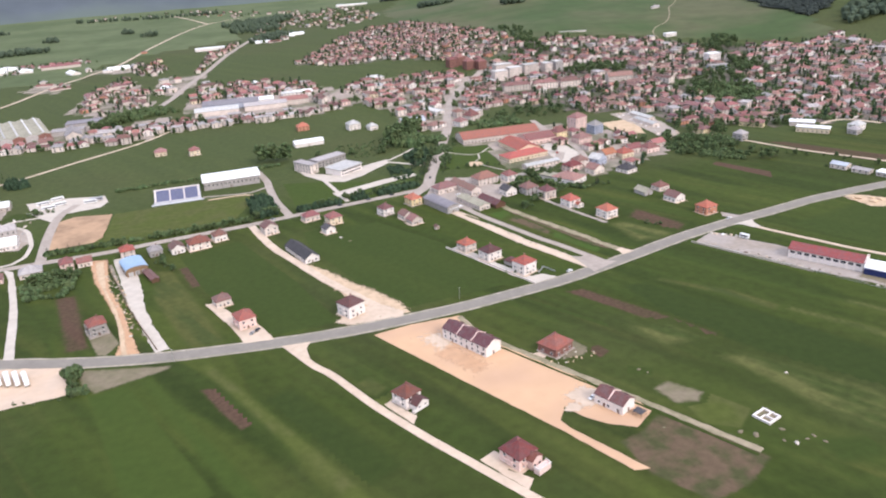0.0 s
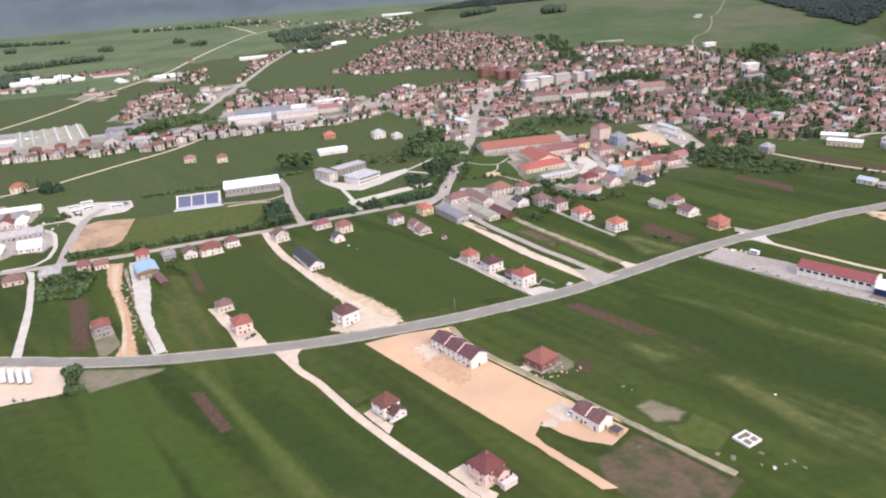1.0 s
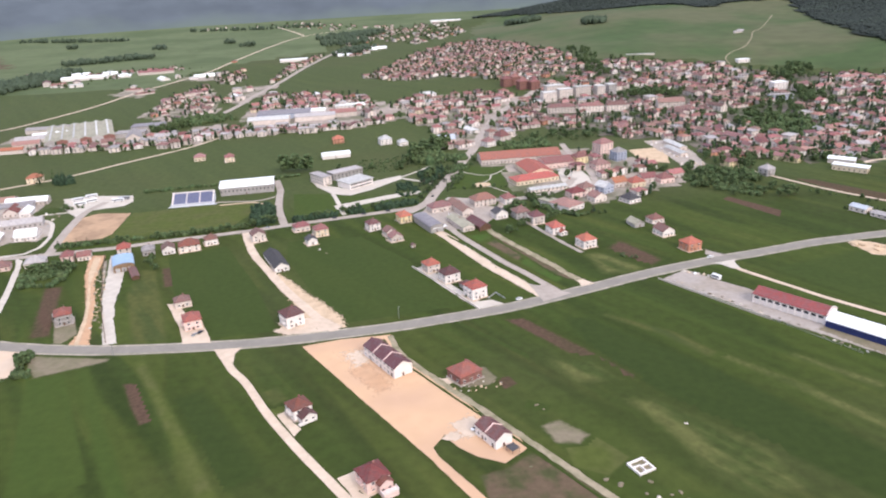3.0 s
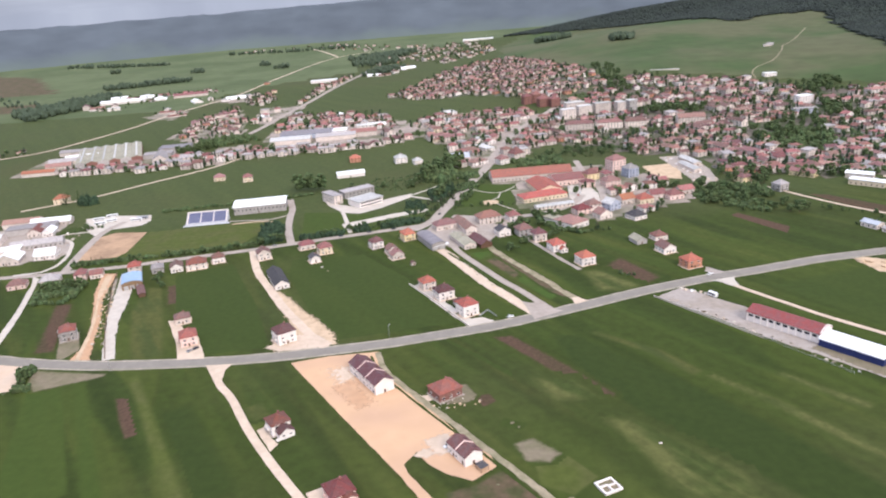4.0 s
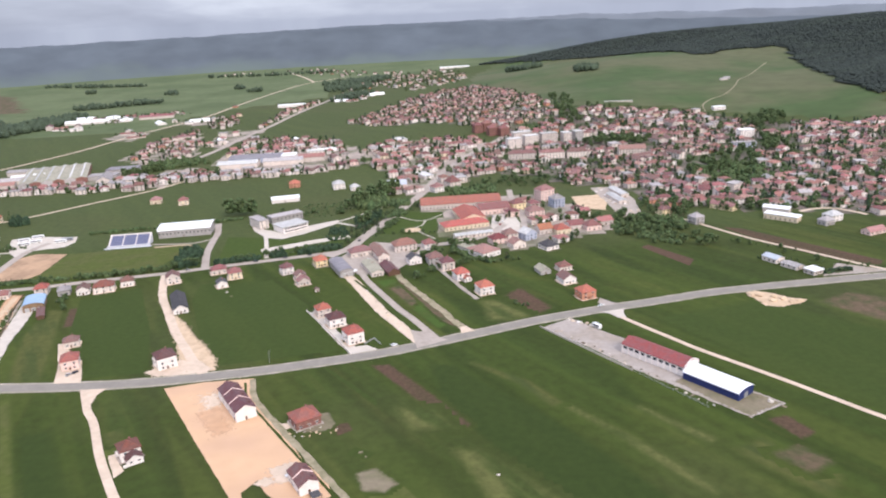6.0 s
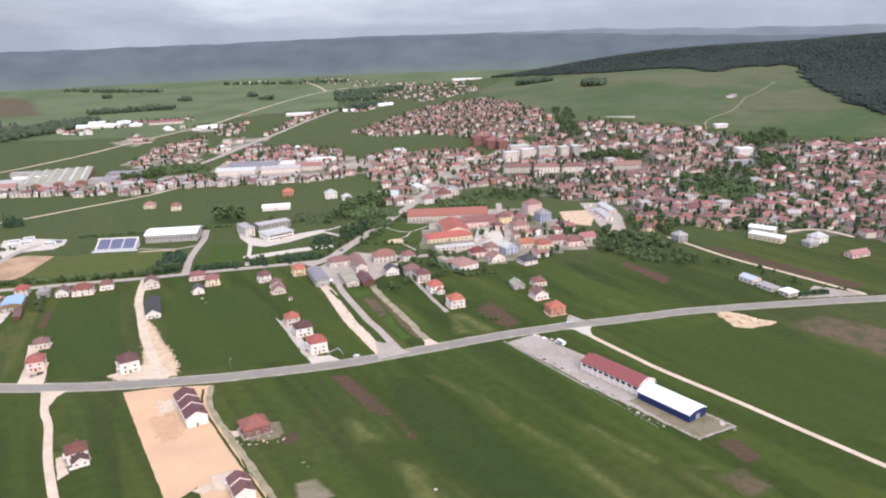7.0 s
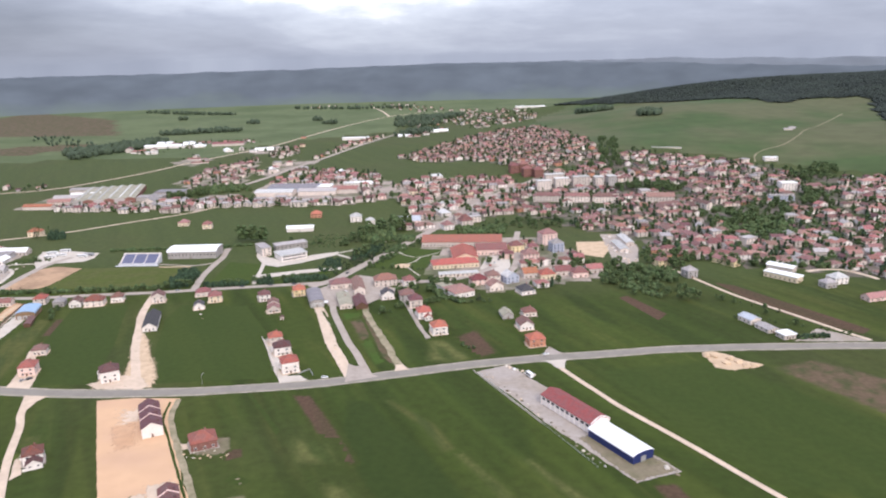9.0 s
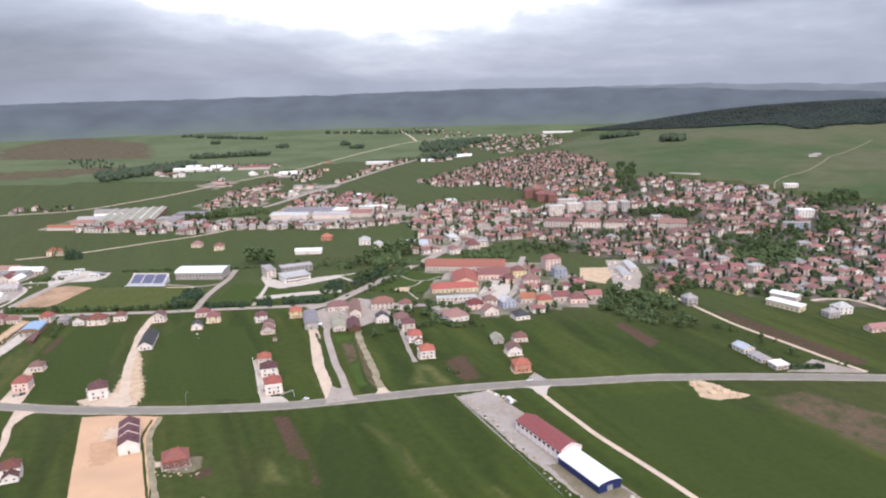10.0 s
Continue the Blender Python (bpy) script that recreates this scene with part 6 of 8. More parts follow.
for k in range(6):
    m = pose(-37.5 + 15 * k, 0, 0)
    part("bay_wall", walls_mesh(14.9, 128, 7.0, 2.2, "gable", BRICK_DARK if k % 2 else GREYWALL), PLANT, at=m)
    part("bay_roof", roof_mesh(14.9, 128, 7.0, 2.2, "gable", R_GREEN, 0.03), PLANT, at=m)
    part("skylight", box_mesh("skylight", [(-1.1, -60, 8.2, 1.1, 60, 9.75)], R_PALE), PLANT, "pale strip of roof lights", at=m)
    part("gate", GATE_MESH, PLANT, "grey metal gate", at=m @ pose(0, -64.02, 0.05))
for x, y, w, d, t, rf, wl, txt in ((-414, 1010, 34, 13, 12, R_PINK, OFFWHITE, "long low factory shed with faded roof"), (-424, 1040, 50, 14, 12, R_GREY, OFFWHITE, "long low factory shed with grey roof"), (-410, 1064, 46, 12, 12, R_WHITE, OFFWHITE, "low factory shed with white roof"), (-262, 1010, 20, 46, 14, R_GREY, OFFWHITE, "factory store with pale roof"), (-288, 990, 16, 14, 14, R_PINK, OFFWHITE, "factory office with faded roof")):
    building((x, y), w, d, t, 1.5, "gable", rf, wl, txt, windows=1, chimney=False, along="x" if w > d else "y", category="factory", name="factory", group="factories on the plain", door=False)

# ---------------------------------------------------------------- the town: many small houses in districts
rng = random.Random(7)
PROTO = []
for w, d, st, kind, rf, wl, txt in (
        (9, 10, 2, "hip", R_RED, OFFWHITE, "pale two-storey house with red hip roof"), (10, 9, 2, "gable", R_RED, WHITE, "white two-storey house with red gable roof"),
        (8, 11, 2, "gable", R_BROWN, OFFWHITE, "pale house with brown-red gable roof"), (10, 11, 2, "hip", R_BROWN, OFFWHITE, "pale house with brown hip roof"),
        (11, 10, 3, "hip", R_RED, OFFWHITE, "tall pale house with red hip roof"), (9, 9, 1, "hip", R_PINK, OFFWHITE, "low house with faded pink roof"),
        (9, 12, 2, "gable", R_PINK, OFFWHITE, "house with faded pink gable roof"), (10, 10, 2, "hip", R_RED, WHITE, "white house with red hip roof"),
        (8, 9, 1, "gable", R_BROWN, GREYWALL, "low grey house with brown gable roof"), (10, 12, 2, "gable", R_GREY, OFFWHITE, "pale house with grey roof"),
        (11, 9, 2, "hip", R_RED, PINK, "pink house with red hip roof"), (9, 10, 2, "gable", R_DARK, WHITE, "white house with dark maroon roof"),
        (10, 10, 2, "hip", R_RED, CREAM, "cream house with red hip roof"), (12, 9, 1, "gable", R_RED, GREYWALL, "low grey house with red roof"),
        (13, 10, 3, "flat", R_GREY, OFFWHITE, "flat-roofed pale town house"), (9, 10, 2, "hip", R_BROWN, BRICK, "unplastered block house with brown roof"),
        (11, 22, 3, "gable", R_BROWN, OFFWHITE, "long pale town row with brown roof"), (12, 17, 2, "hip", R_PINK, WHITE, "wide white house with faded pink roof"),
        (9, 26, 1, "gable", R_RED, OFFWHITE, "long low building with red roof"), (6, 7, 1, "gable", R_DARK, GREYWALL, "small grey outbuilding with dark roof"), (7, 7, 2, "hip", R_PINK, OFFWHITE, "small pale house with faded roof"), (15, 32, 1, "gable", R_WHITE, WHITE, "long hall with white roof"), (14, 24, 2, "flat", R_PALE, WHITE, "white flat-roofed hall")):
    rise = {"gable": 0.3 * w, "hip": 0.27 * min(w, d), "flat": 0}[kind]
    h = 2.5 * st + 0.6
    wv = walls_mesh(w, d, h, rise, kind, wl)
    rv = roof_mesh(w, d, h, rise, kind, rf, 0.5, 0.25)
    spots = []
    for side in range(4):
        ln, off = (w, d / 2) if side % 2 == 0 else (d, w / 2)
        n = max(2, int(ln / 4.2))
        spots += [pose(0, 0, 0, 0, 0, 90 * side) @ pose((q + 0.5) * ln / n - ln / 2, -off - 0.01, 1.6 + 2.5 * fl) for fl in range(st) for q in range(n)]
    PROTO.append((max(w, d), wv, rv, txt, spots))
LOTS, BUILT_GRID = [], {}


def occupied(x, y, r):
    if any((x - bx) ** 2 + (y - by) ** 2 < (r + br) ** 2 for bx, by, br in BUILT):
        return True
    return any((x - px) ** 2 + (y - py) ** 2 < (r + pr) ** 2 for px, py, pr in ROADS)


GREENS = [[(552, 890), (592, 920), (640, 890), (624, 820), (584, 806), (552, 836)],
          [(557, 957), (676, 988), (621, 847), (540, 876)], [(466, 1138), (566, 1107), (546, 1045), (461, 1065)], [(263, 916), (391, 931), (378, 838), (268, 824)], [(711, 1056), (741, 1028), (712, 961), (677, 969)],
          [(484, 1508), (497, 1320), (493, 1189), (447, 1193)], [(772, 1232), (819, 1167), (763, 1060), (741, 1130)]]
CLEAR = [[(398, 800), (438, 830), (450, 760), (434, 710), (396, 690)], [(370, 758), (406, 800), (404, 733), (374, 718)]]
TREE_SPOTS, SHRUBS = [], []


def district(poly, turn, dx, dy, skip, choose, group, count_windows=False, green=0.10):
    cx, cy = sum(p[0] for p in poly) / len(poly), sum(p[1] for p in poly) / len(poly)
    R = max(math.hypot(p[0] - cx, p[1] - cy) for p in poly)
    c, s = math.cos(radians(turn)), math.sin(radians(turn))
    n, m = int(R / dx) + 1, int(R / dy) + 1
    for j in range(-m, m + 1):
        for i in range(-n, n + 1):
            u, v = i * dx + rng.uniform(-0.2, 0.2) * dx, j * dy + (3.0 if j % 2 else 0.0) + rng.uniform(-0.15, 0.15) * dy
            bend = 12 * math.sin(u / 90.0 + cy) + 8 * math.sin(u / 37.0)
            x, y = cx + u * c - (v + bend) * s, cy + u * s + (v + bend) * c
            k = choose[rng.randrange(len(choose))]
            ang = turn + rng.gauss(0, 11) + rng.choice((0, 0, 90))
            roll = rng.random()
            if not inside(x, y, poly) or any(inside(x, y, g) for g in CLEAR):
                continue
            if any(inside(x, y, g) for g in GREENS):
                if roll < 0.85:
                    TREE_SPOTS.append((x, y, rng.uniform(0.7, 1.3)))
                continue
            if roll < green + 0.30 * max(0.0, noise.noise(Vector((x * 0.016, y * 0.016, 2)))):
                TREE_SPOTS.append((x, y, rng.uniform(0.6, 1.1)))
                continue
            if roll < green + skip:
                continue
            size, wv, rv, txt, spots = PROTO[k]
            if occupied(x, y, size * 0.5):
                continue
            for _ in range(rng.choice((2, 3, 4, 5))):
                a, r = rng.uniform(0, 6.28), rng.uniform(6.5, 11)
                SHRUBS.append((x + r * math.cos(a), y + r * math.sin(a), rng.uniform(0.7, 1.5)))
            LOTS.append((x, y, pose(x, y, land(x, y), 0, 0, ang) @ Matrix.Diagonal((rng.uniform(0.95, 1.4), rng.uniform(0.95, 1.4), rng.uniform(0.72, 1.05), 1)), k, group))
            BUILT_GRID.setdefault((int(x // 20), int(y // 20)), []).append((x, y))


MIXED = [0, 0, 1, 1, 2, 2, 3, 3, 4, 4, 5, 6, 6, 7, 7, 9, 10, 11, 12, 13, 14, 15, 16, 17, 18, 19, 19, 20, 20]
OLD = [0, 1, 2, 3, 5, 6, 6, 10, 0, 2, 2, 3, 12, 15, 19, 20, 20, 8]
D_CENTRE = [(240, 905), (300, 940), (363, 890), (376, 852), (432, 835), (446, 760), (458, 715), (513, 712), (548, 690), (600, 676), (660, 640), (700, 600), (760, 640), (900, 800), (960, 960), (960, 1110), (880, 1095), (800, 1140), (756, 1180), (716, 1262), (606, 1300), (522, 1335), (459, 1345), (440, 1270), (340, 1190), (290, 1080)]
draped("town_ground", D_CENTRE, TOWN_SOIL, 14, 0.12, "yards, lanes and gardens between the houses of the town", "ground")
D_OLD = [(60, 1500), (120, 1640), (175, 1790), (260, 1900), (350, 1900), (420, 1700), (462, 1385), (441, 1290), (383, 1220), (324, 1200), (298, 1257), (216, 1352), (127, 1389)]
draped("old_town_ground", D_OLD, TOWN_SOIL, 16, 0.14, "yards and lanes of the old hillside quarter", "ground")
D_MID = [(110, 1150), (150, 1200), (290, 1165), (330, 1070), (270, 925), (216, 965), (150, 975), (125, 1060)]
draped("centre_ground", D_MID, PALE_SOIL, 14, 0.12, "paved yards of the town centre", "ground")
D_WEST = [(-298, 1212), (-298, 1376), (-266, 1533), (-200, 1340), (-174, 1191), (-244, 1154)]
draped("west_ground", D_WEST, PALE_SOIL, 16, 0.12, "yards of the western quarter", "ground")
D_ROW = [(-111, 1045), (-130, 1171), (-103, 1248), (36, 1262), (109, 1154), (121, 1046), (52, 1001), (-60, 1008)]
draped("factory_ground", D_ROW, PALE_SOIL, 14, 0.12, "pale factory yards", "ground")
draped("plant_ground", [(-450, 985), (-300, 968), (-215, 985), (-230, 1080), (-290, 1110), (-300, 1060), (-370, 1000), (-450, 1100)], PALE_SOIL, 16, 0.12, "pale yards round the factories", "ground")

draped("plaza_ground", [(262, 612), (300, 604), (310, 625), (378, 640), (394, 668), (372, 700), (372, 735), (350, 800), (304, 812), (310, 735), (308, 690), (300, 650), (262, 640)], PALE_SOIL, 9, 0.07, "paved yards and gardens behind the plaza", "ground", fray=4)
draped("market_ground", [(196, 752), (222, 752), (216, 676), (222, 650), (272, 652), (270, 686), (276, 730), (300, 735), (304, 812), (200, 806)], PALE_SOIL, 9, 0.075, "pale paved yards of the market", "ground", fray=3)
draped("shop_ground", [(150, 850), (198, 846), (256, 880), (262, 925), (250, 1000), (160, 990)], PALE_SOIL, 12, 0.07, "pale yards by the boulevard", "ground", fray=6)
district(D_CENTRE, 14, 15.5, 18.5, 0.08, MIXED, "houses of the town", green=0.21)
district(D_OLD, 24, 15.5, 21, 0.08, OLD, "houses of the old quarter", green=0.05)
district(D_MID, 16, 18, 21, 0.10, MIXED + [22, 17, 16], "houses of the town centre")
district(D_WEST, 22, 17, 24, 0.10, OLD + [7, 16, 18], "houses of the western quarter", green=0.12)
district([(-60, 1003), (52, 1001), (121, 1046), (118, 1060), (50, 1022), (-62, 1020)], 3, 17, 22, 0.1, [1, 3, 11, 0, 10], "houses by the factory", green=0.05)
district([(-420, 966), (-300, 958), (-180, 955), (-95, 1018), (-90, 1046), (-190, 990), (-300, 990), (-420, 990)], 10, 15, 16, 0.1, [1, 4, 9, 3, 14], "houses by the field road", green=0.05)
district([(-120, 1170), (-103, 1250), (36, 1262), (109, 1160)], 10, 20, 24, 0.2, MIXED, "houses by the factory", green=0.15)
district([(223, 685), (262, 700), (309, 705), (378, 666), (360, 631), (305, 600), (262, 584), (225, 628)], 14, 17, 20, 0.1, [0, 1, 2, 3, 6, 7, 10, 17], "houses by the plaza", green=0.12)
district([(498, 706), (562, 712), (600, 676), (640, 690), (560, 740), (500, 730)], 20, 16, 17, 0.05, [1, 17, 9, 3, 0], "houses at the edge of town", green=0.1)
district([(306, 779), (349, 770), (372, 723), (376, 660), (303, 648), (290, 700)], 14, 17, 20, 0.1, [0, 1, 4, 7, 10, 12], "houses by the plaza", green=0.06)
district([(-170, 1690), (-60, 2000), (10, 2200), (-60, 2450), (60, 2740), (330, 2880), (385, 2480), (300, 2110), (180, 2060), (80, 2360), (30, 2060)], 20, 30, 44, 0.25, OLD + [9, 9], "scattered houses on the plain", green=0.3)
district([(-660, 3240), (-352, 3330), (-60, 2900), (60, 2960), (-200, 3460), (-660, 3420)], 10, 34, 50, 0.3, OLD, "houses of a far village", green=0.3)
district([(-480, 1800), (-360, 1840), (-230, 2050), (-330, 1900), (-500, 1900)], 10, 26, 34, 0.2, OLD, "houses by the valley road", green=0.2)
district([(-350, 560), (-220, 545), (-214, 532), (-350, 545)], 10, 16, 18, 0.1, [0, 6, 10, 8], "houses on the north street", green=0.1)
district([(-600, 1090), (-480, 1150), (-500, 1200), (-620, 1150)], 20, 28, 30, 0.3, OLD, "houses by the valley road", green=0.1)


district([(-672, 1692), (-567, 1598), (-509, 1783), (-360, 1801), (-411, 1914), (-554, 1880), (-772, 1880)], 12, 24, 30, 0.2, [21, 22, 18, 16, 21, 13, 17], "outlying yards of the plain", green=0.2)
district([(-280, 1748), (-231, 1773), (-191, 1620), (-188, 1539), (-248, 1545)], 20, 19, 28, 0.15, OLD, "houses of the western quarter", green=0.1)
draped("yard_ground", [(-419, 1730), (-308, 1690), (-300, 1786), (-268, 1724), (-262, 1618), (-386, 1650)], PALE_SOIL, 14, 0.12, "pale yards by the valley road", "ground")
draped("yard_ground", [(-445, 1480), (-421, 1574), (-371, 1545), (-368, 1426)], PALE_SOIL, 14, 0.12, "pale yards beside the valley road", "ground")
draped("yard_ground", [(-186, 1300), (-190, 1508), (-116, 1490), (-122, 1398), (-146, 1280)], PALE_SOIL, 14, 0.12, "pale paved yards beside the west road", "ground")
draped("yard_ground", [(-191, 1036), (-184, 1092), (-138, 1102), (-142, 1044), (-160, 1024)], PALE_SOIL, 10, 0.12, "pale gravel loop behind the factory row", "ground")
draped("yard_ground", [(-232, 990), (-209, 1024), (-146, 1012), (-148, 962), (-216, 978)], PALE_SOIL, 10, 0.125, "pale vehicle yard by the field road", "ground")
district([(-419, 1730), (-308, 1690), (-268, 1724), (-262, 1618), (-386, 1650)], 16, 28, 36, 0.3, [21, 22, 18, 9, 13], "yards by the valley road", green=0.1)
district([(-445, 1480), (-421, 1574), (-371, 1545), (-368, 1426)], 16, 24, 34, 0.35, [9, 18, 14, 13], "yards beside the valley road", green=0.15)
district([(-186, 1300), (-190, 1508), (-116, 1490), (-122, 1398), (-146, 1280)], 16, 24, 32, 0.3, [21, 22, 14, 17, 4], "yards beside the west road", green=0.15)
district([(-126, 1229), (-114, 1364), (-39, 1352), (-17, 1250), (-61, 1195)], 14, 18, 24, 0.12, MIXED, "houses behind the factory", green=0.12)
district([(-73, 1205), (108, 1031), (44, 1281), (-71, 1341)], 14, 19, 24, 0.1, MIXED + [21, 22, 21, 22, 14, 17], "houses behind the factory", green=0.1)
district([(-225, 997), (-81, 988), (44, 1008), (35, 1041), (-102, 1041), (-239, 1033)], 6, 15, 16, 0.08, [1, 4, 9, 3, 14, 1], "houses by the factory", green=0.1)
district([(155, 846), (259, 882), (248, 1003), (167, 992)], 14, 18, 22, 0.1, [14, 17, 22, 1, 4, 16], "shops by the boulevard", green=0.12)
district([(-134, 1533), (-122, 1755), (-78, 1976), (-60, 1976), (-98, 1700), (-122, 1500)], 16, 14, 20, 0.05, OLD, "houses along the west road", green=0.12)
district([(-10, 1865), (102, 1933), (87, 2203), (-38, 2209)], 12, 28, 36, 0.2, [21, 22, 18, 17, 1], "white yards of the plain", green=0.15)
district([(64, 2397), (200, 2322), (382, 2543), (364, 2808), (65, 3010)], 12, 30, 46, 0.3, OLD, "scattered houses on the plain", green=0.35)


def merged(name, items, label, category):
    """Many small pieces in one mesh: items of (mesh, matrix)."""
    vs, fs, slots, mats, n = [], [], [], [], 0
    for me, m in items:
        vs += [m @ v.co for v in me.vertices]
        for mt in me.materials:
            if mt not in mats:
                mats.append(mt)
        s = mats.index(me.materials[0])
        for p in me.polygons:
            fs.append(tuple(i + n for i in p.vertices))
            slots.append(s)
        n += len(me.vertices)
    return tagged(new(name, mesh(name, vs, fs, mats, slots=slots)), label, category, kind="stuff")


LOTS.sort(key=lambda q: (q[0] - 250) ** 2 + (q[1] + 20) ** 2)
SINGLE = 290
for count, (x, y, m, k, group) in enumerate(LOTS[:SINGLE]):
    size, wv, rv, txt, spots = PROTO[k]
    ob = thing("house", m, txt + " in the town", "house", group)
    part("wall", wv, ob)
    part("roof", rv, ob)
    if count < 100:
        for q in spots[:14]:
            part("window", WIN_BARE, ob, at=q)
merged("town_house_rest", [(q, m) for x, y, m, k, group in LOTS[SINGLE:] for q in PROTO[k][1:3]] + [(WIN_BARE, m @ q) for x, y, m, k, group in LOTS[100:900] for q in PROTO[k][4]], "countless pale houses with red and brown roofs farther off", "houses")

# ---------------------------------------------------------------- trees and woods
ICO_V, ICO_F = None, None
_b = bmesh.new()
bmesh.ops.create_icosphere(_b, subdivisions=1, radius=1.0)
ICO_V = np.array([v.co[:] for v in _b.verts])
ICO_F = np.array([[v.index for v in f.verts] for f in _b.faces])
_b.free()
_b = bmesh.new()
bmesh.ops.create_icosphere(_b, subdivisions=2, radius=1.0)
ICO2_V = np.array([v.co[:] for v in _b.verts])
ICO2_F = np.array([[v.index for v in f.verts] for f in _b.faces])
_b.free()


def clumps(centres, radii, seed, flat=0.85, fine=False):
    """Uneven leaf clumps as one vertex and face array."""
    rs = np.random.RandomState(seed)
    bv, bf = (ICO2_V, ICO2_F) if fine else (ICO_V, ICO_F)
    centres, radii = np.asarray(centres, float), np.asarray(radii, float)
    n = len(centres)
    jig = 1 + rs.uniform(-0.3, 0.3, (n, len(bv), 1))
    v = bv[None] * jig * radii[:, None, None] * np.array([1, 1, flat])
    a = rs.uniform(0, 2 * np.pi, n)
    c, s = np.cos(a)[:, None], np.sin(a)[:, None]
    x, y = v[:, :, 0] * c - v[:, :, 1] * s, v[:, :, 0] * s + v[:, :, 1] * c
    v = np.stack([x, y, v[:, :, 2]], -1) + centres[:, None]
    f = bf[None] + (np.arange(n) * len(bv))[:, None, None]
    return v.reshape(-1, 3), f.reshape(-1, 3)


def fast_mesh(name, v, f, mat):
    me = bpy.data.meshes.new(name)
    me.from_pydata(v.tolist(), [], f.tolist())
    me.materials.append(mat)
    me.update()
    return me


def trunk_mesh(h, r, limbs, seed):
    rs = random.Random(seed)
    verts, faces = [], []

    def limb(a, b, ra, rb):
        ax = (b - a).normalized()
        side = ax.orthogonal().normalized()
        other = ax.cross(side)
        i = len(verts)
        for p, q in ((a, ra), (b, rb)):
            for k in range(6):
                t = k * math.pi / 3
                verts.append(p + side * q * math.cos(t) + other * q * math.sin(t))
        faces.extend((i + k, i + (k + 1) % 6, i + 6 + (k + 1) % 6, i + 6 + k) for k in range(6))
    top = Vector((rs.uniform(-0.3, 0.3), rs.uniform(-0.3, 0.3), h))
    limb(Vector((0, 0, -0.3)), top * 0.5, r, r * 0.75)
    limb(top * 0.5, top, r * 0.75, r * 0.25)
    for k in range(limbs):
        a = k * 2 * math.pi / limbs + rs.uniform(-0.4, 0.4)
        s = top * rs.uniform(0.4, 0.7)
        limb(s, s + Vector((math.cos(a) * h * 0.3, math.sin(a) * h * 0.3, h * 0.25)), r * 0.4, r * 0.12)
    return mesh("trunk", verts, faces, BARK)


TREES = []
for seed, (h, wdt, kind) in enumerate(((9, 3.6, "broad"), (11, 4.2, "broad"), (7.5, 3.4, "broad"), (12, 3.8, "broad"), (14, 1.7, "poplar"), (11, 2.3, "conifer"), (4.0, 2.4, "bush"))):
    rs = np.random.RandomState(seed + 40)
    cs, rr = [], []
    n = {"broad": 26, "poplar": 20, "conifer": 22, "bush": 12}[kind]
    for k in range(n):
        t = rs.uniform(0, 1)
        a = rs.uniform(0, 2 * np.pi)
        if kind == "conifer":
            r = wdt * (1 - t) * math.sqrt(rs.uniform(0.3, 1))
            z = h * (0.12 + 0.85 * t)
            q = 0.30 * wdt * (1.15 - t)
        else:
            lo = 0.10 if kind == "bush" else 0.30
            z = h * (lo + (0.94 - lo) * t)
            r = wdt * math.sqrt(max(0.05, 1 - (2 * t - 0.85) ** 2 / 1.5)) * math.sqrt(rs.uniform(0.15, 1)) * 0.85
            q = wdt * rs.uniform(0.22, 0.42)
        cs.append((r * math.cos(a), r * math.sin(a), z))
        rr.append(q)
    bare = clumps(cs, np.array(rr) * 1.08, seed + 3)
    tuft = 40
    for k in range(tuft):
        i = rs.randint(n)
        o = rs.normal(size=3)
        o /= np.linalg.norm(o)
        cs.append(tuple(np.array(cs[i]) + o * rr[i] * 0.95))
        rr.append(rr[i] * rs.uniform(0.16, 0.32))
    v, f = clumps(cs, rr, seed + 3)
    TREES.append((kind, trunk_mesh(h * 0.75, 0.02 * h + 0.06, 4, seed), fast_mesh("crown", v, f, LEAF_DARK if kind == "conifer" else LEAF), fast_mesh("crown_far", *bare, LEAF_DARK if kind == "conifer" else LEAF)))
TREE_LABEL = {"broad": "rounded broadleaf tree in full green leaf", "poplar": "tall narrow poplar in green leaf", "conifer": "dark pointed conifer in a garden", "bush": "low rounded bush in green leaf"}


PLANTED = []


def tree(x, y, k, s=1.0, turn=0.0, group=""):
    PLANTED.append((x, y, k, pose(x, y, land(x, y), 0, 0, turn) @ Matrix.Diagonal((s, s, s * (0.9 + 0.2 * ((x * 7.3 + y) % 1)), 1)), group))


def row_of_trees(a, b, n, kinds, s0, s1, group, jitter=1.5):
    for k in range(n):
        t = (k + 0.5) / n
        x, y = a[0] + (b[0] - a[0]) * t + rng.uniform(-jitter, jitter), a[1] + (b[1] - a[1]) * t + rng.uniform(-jitter, jitter)
        tree(x, y, rng.choice(kinds), rng.uniform(s0, s1), rng.uniform(0, 360), group)


row_of_trees((10, 614), (44, 622), 9, [0, 2, 6], 0.55, 0.8, "trees along the street")
row_of_trees((50, 628), (124, 645), 20, [0, 2, 6], 0.6, 0.85, "trees along the street")
row_of_trees((-186, 586), (-150, 588), 10, [5, 5, 2], 0.5, 0.75, "trees along the street")
row_of_trees((-150, 588), (-30, 602), 26, [6, 6, 0, 2], 0.5, 0.95, "hedge along the street")
row_of_trees((-28, 604), (-6, 618), 7, [0, 2, 3], 0.7, 0.9, "trees at the lane")
row_of_trees((128, 690), (156, 766), 14, [5, 5, 3], 0.8, 1.15, "dark trees of the park")
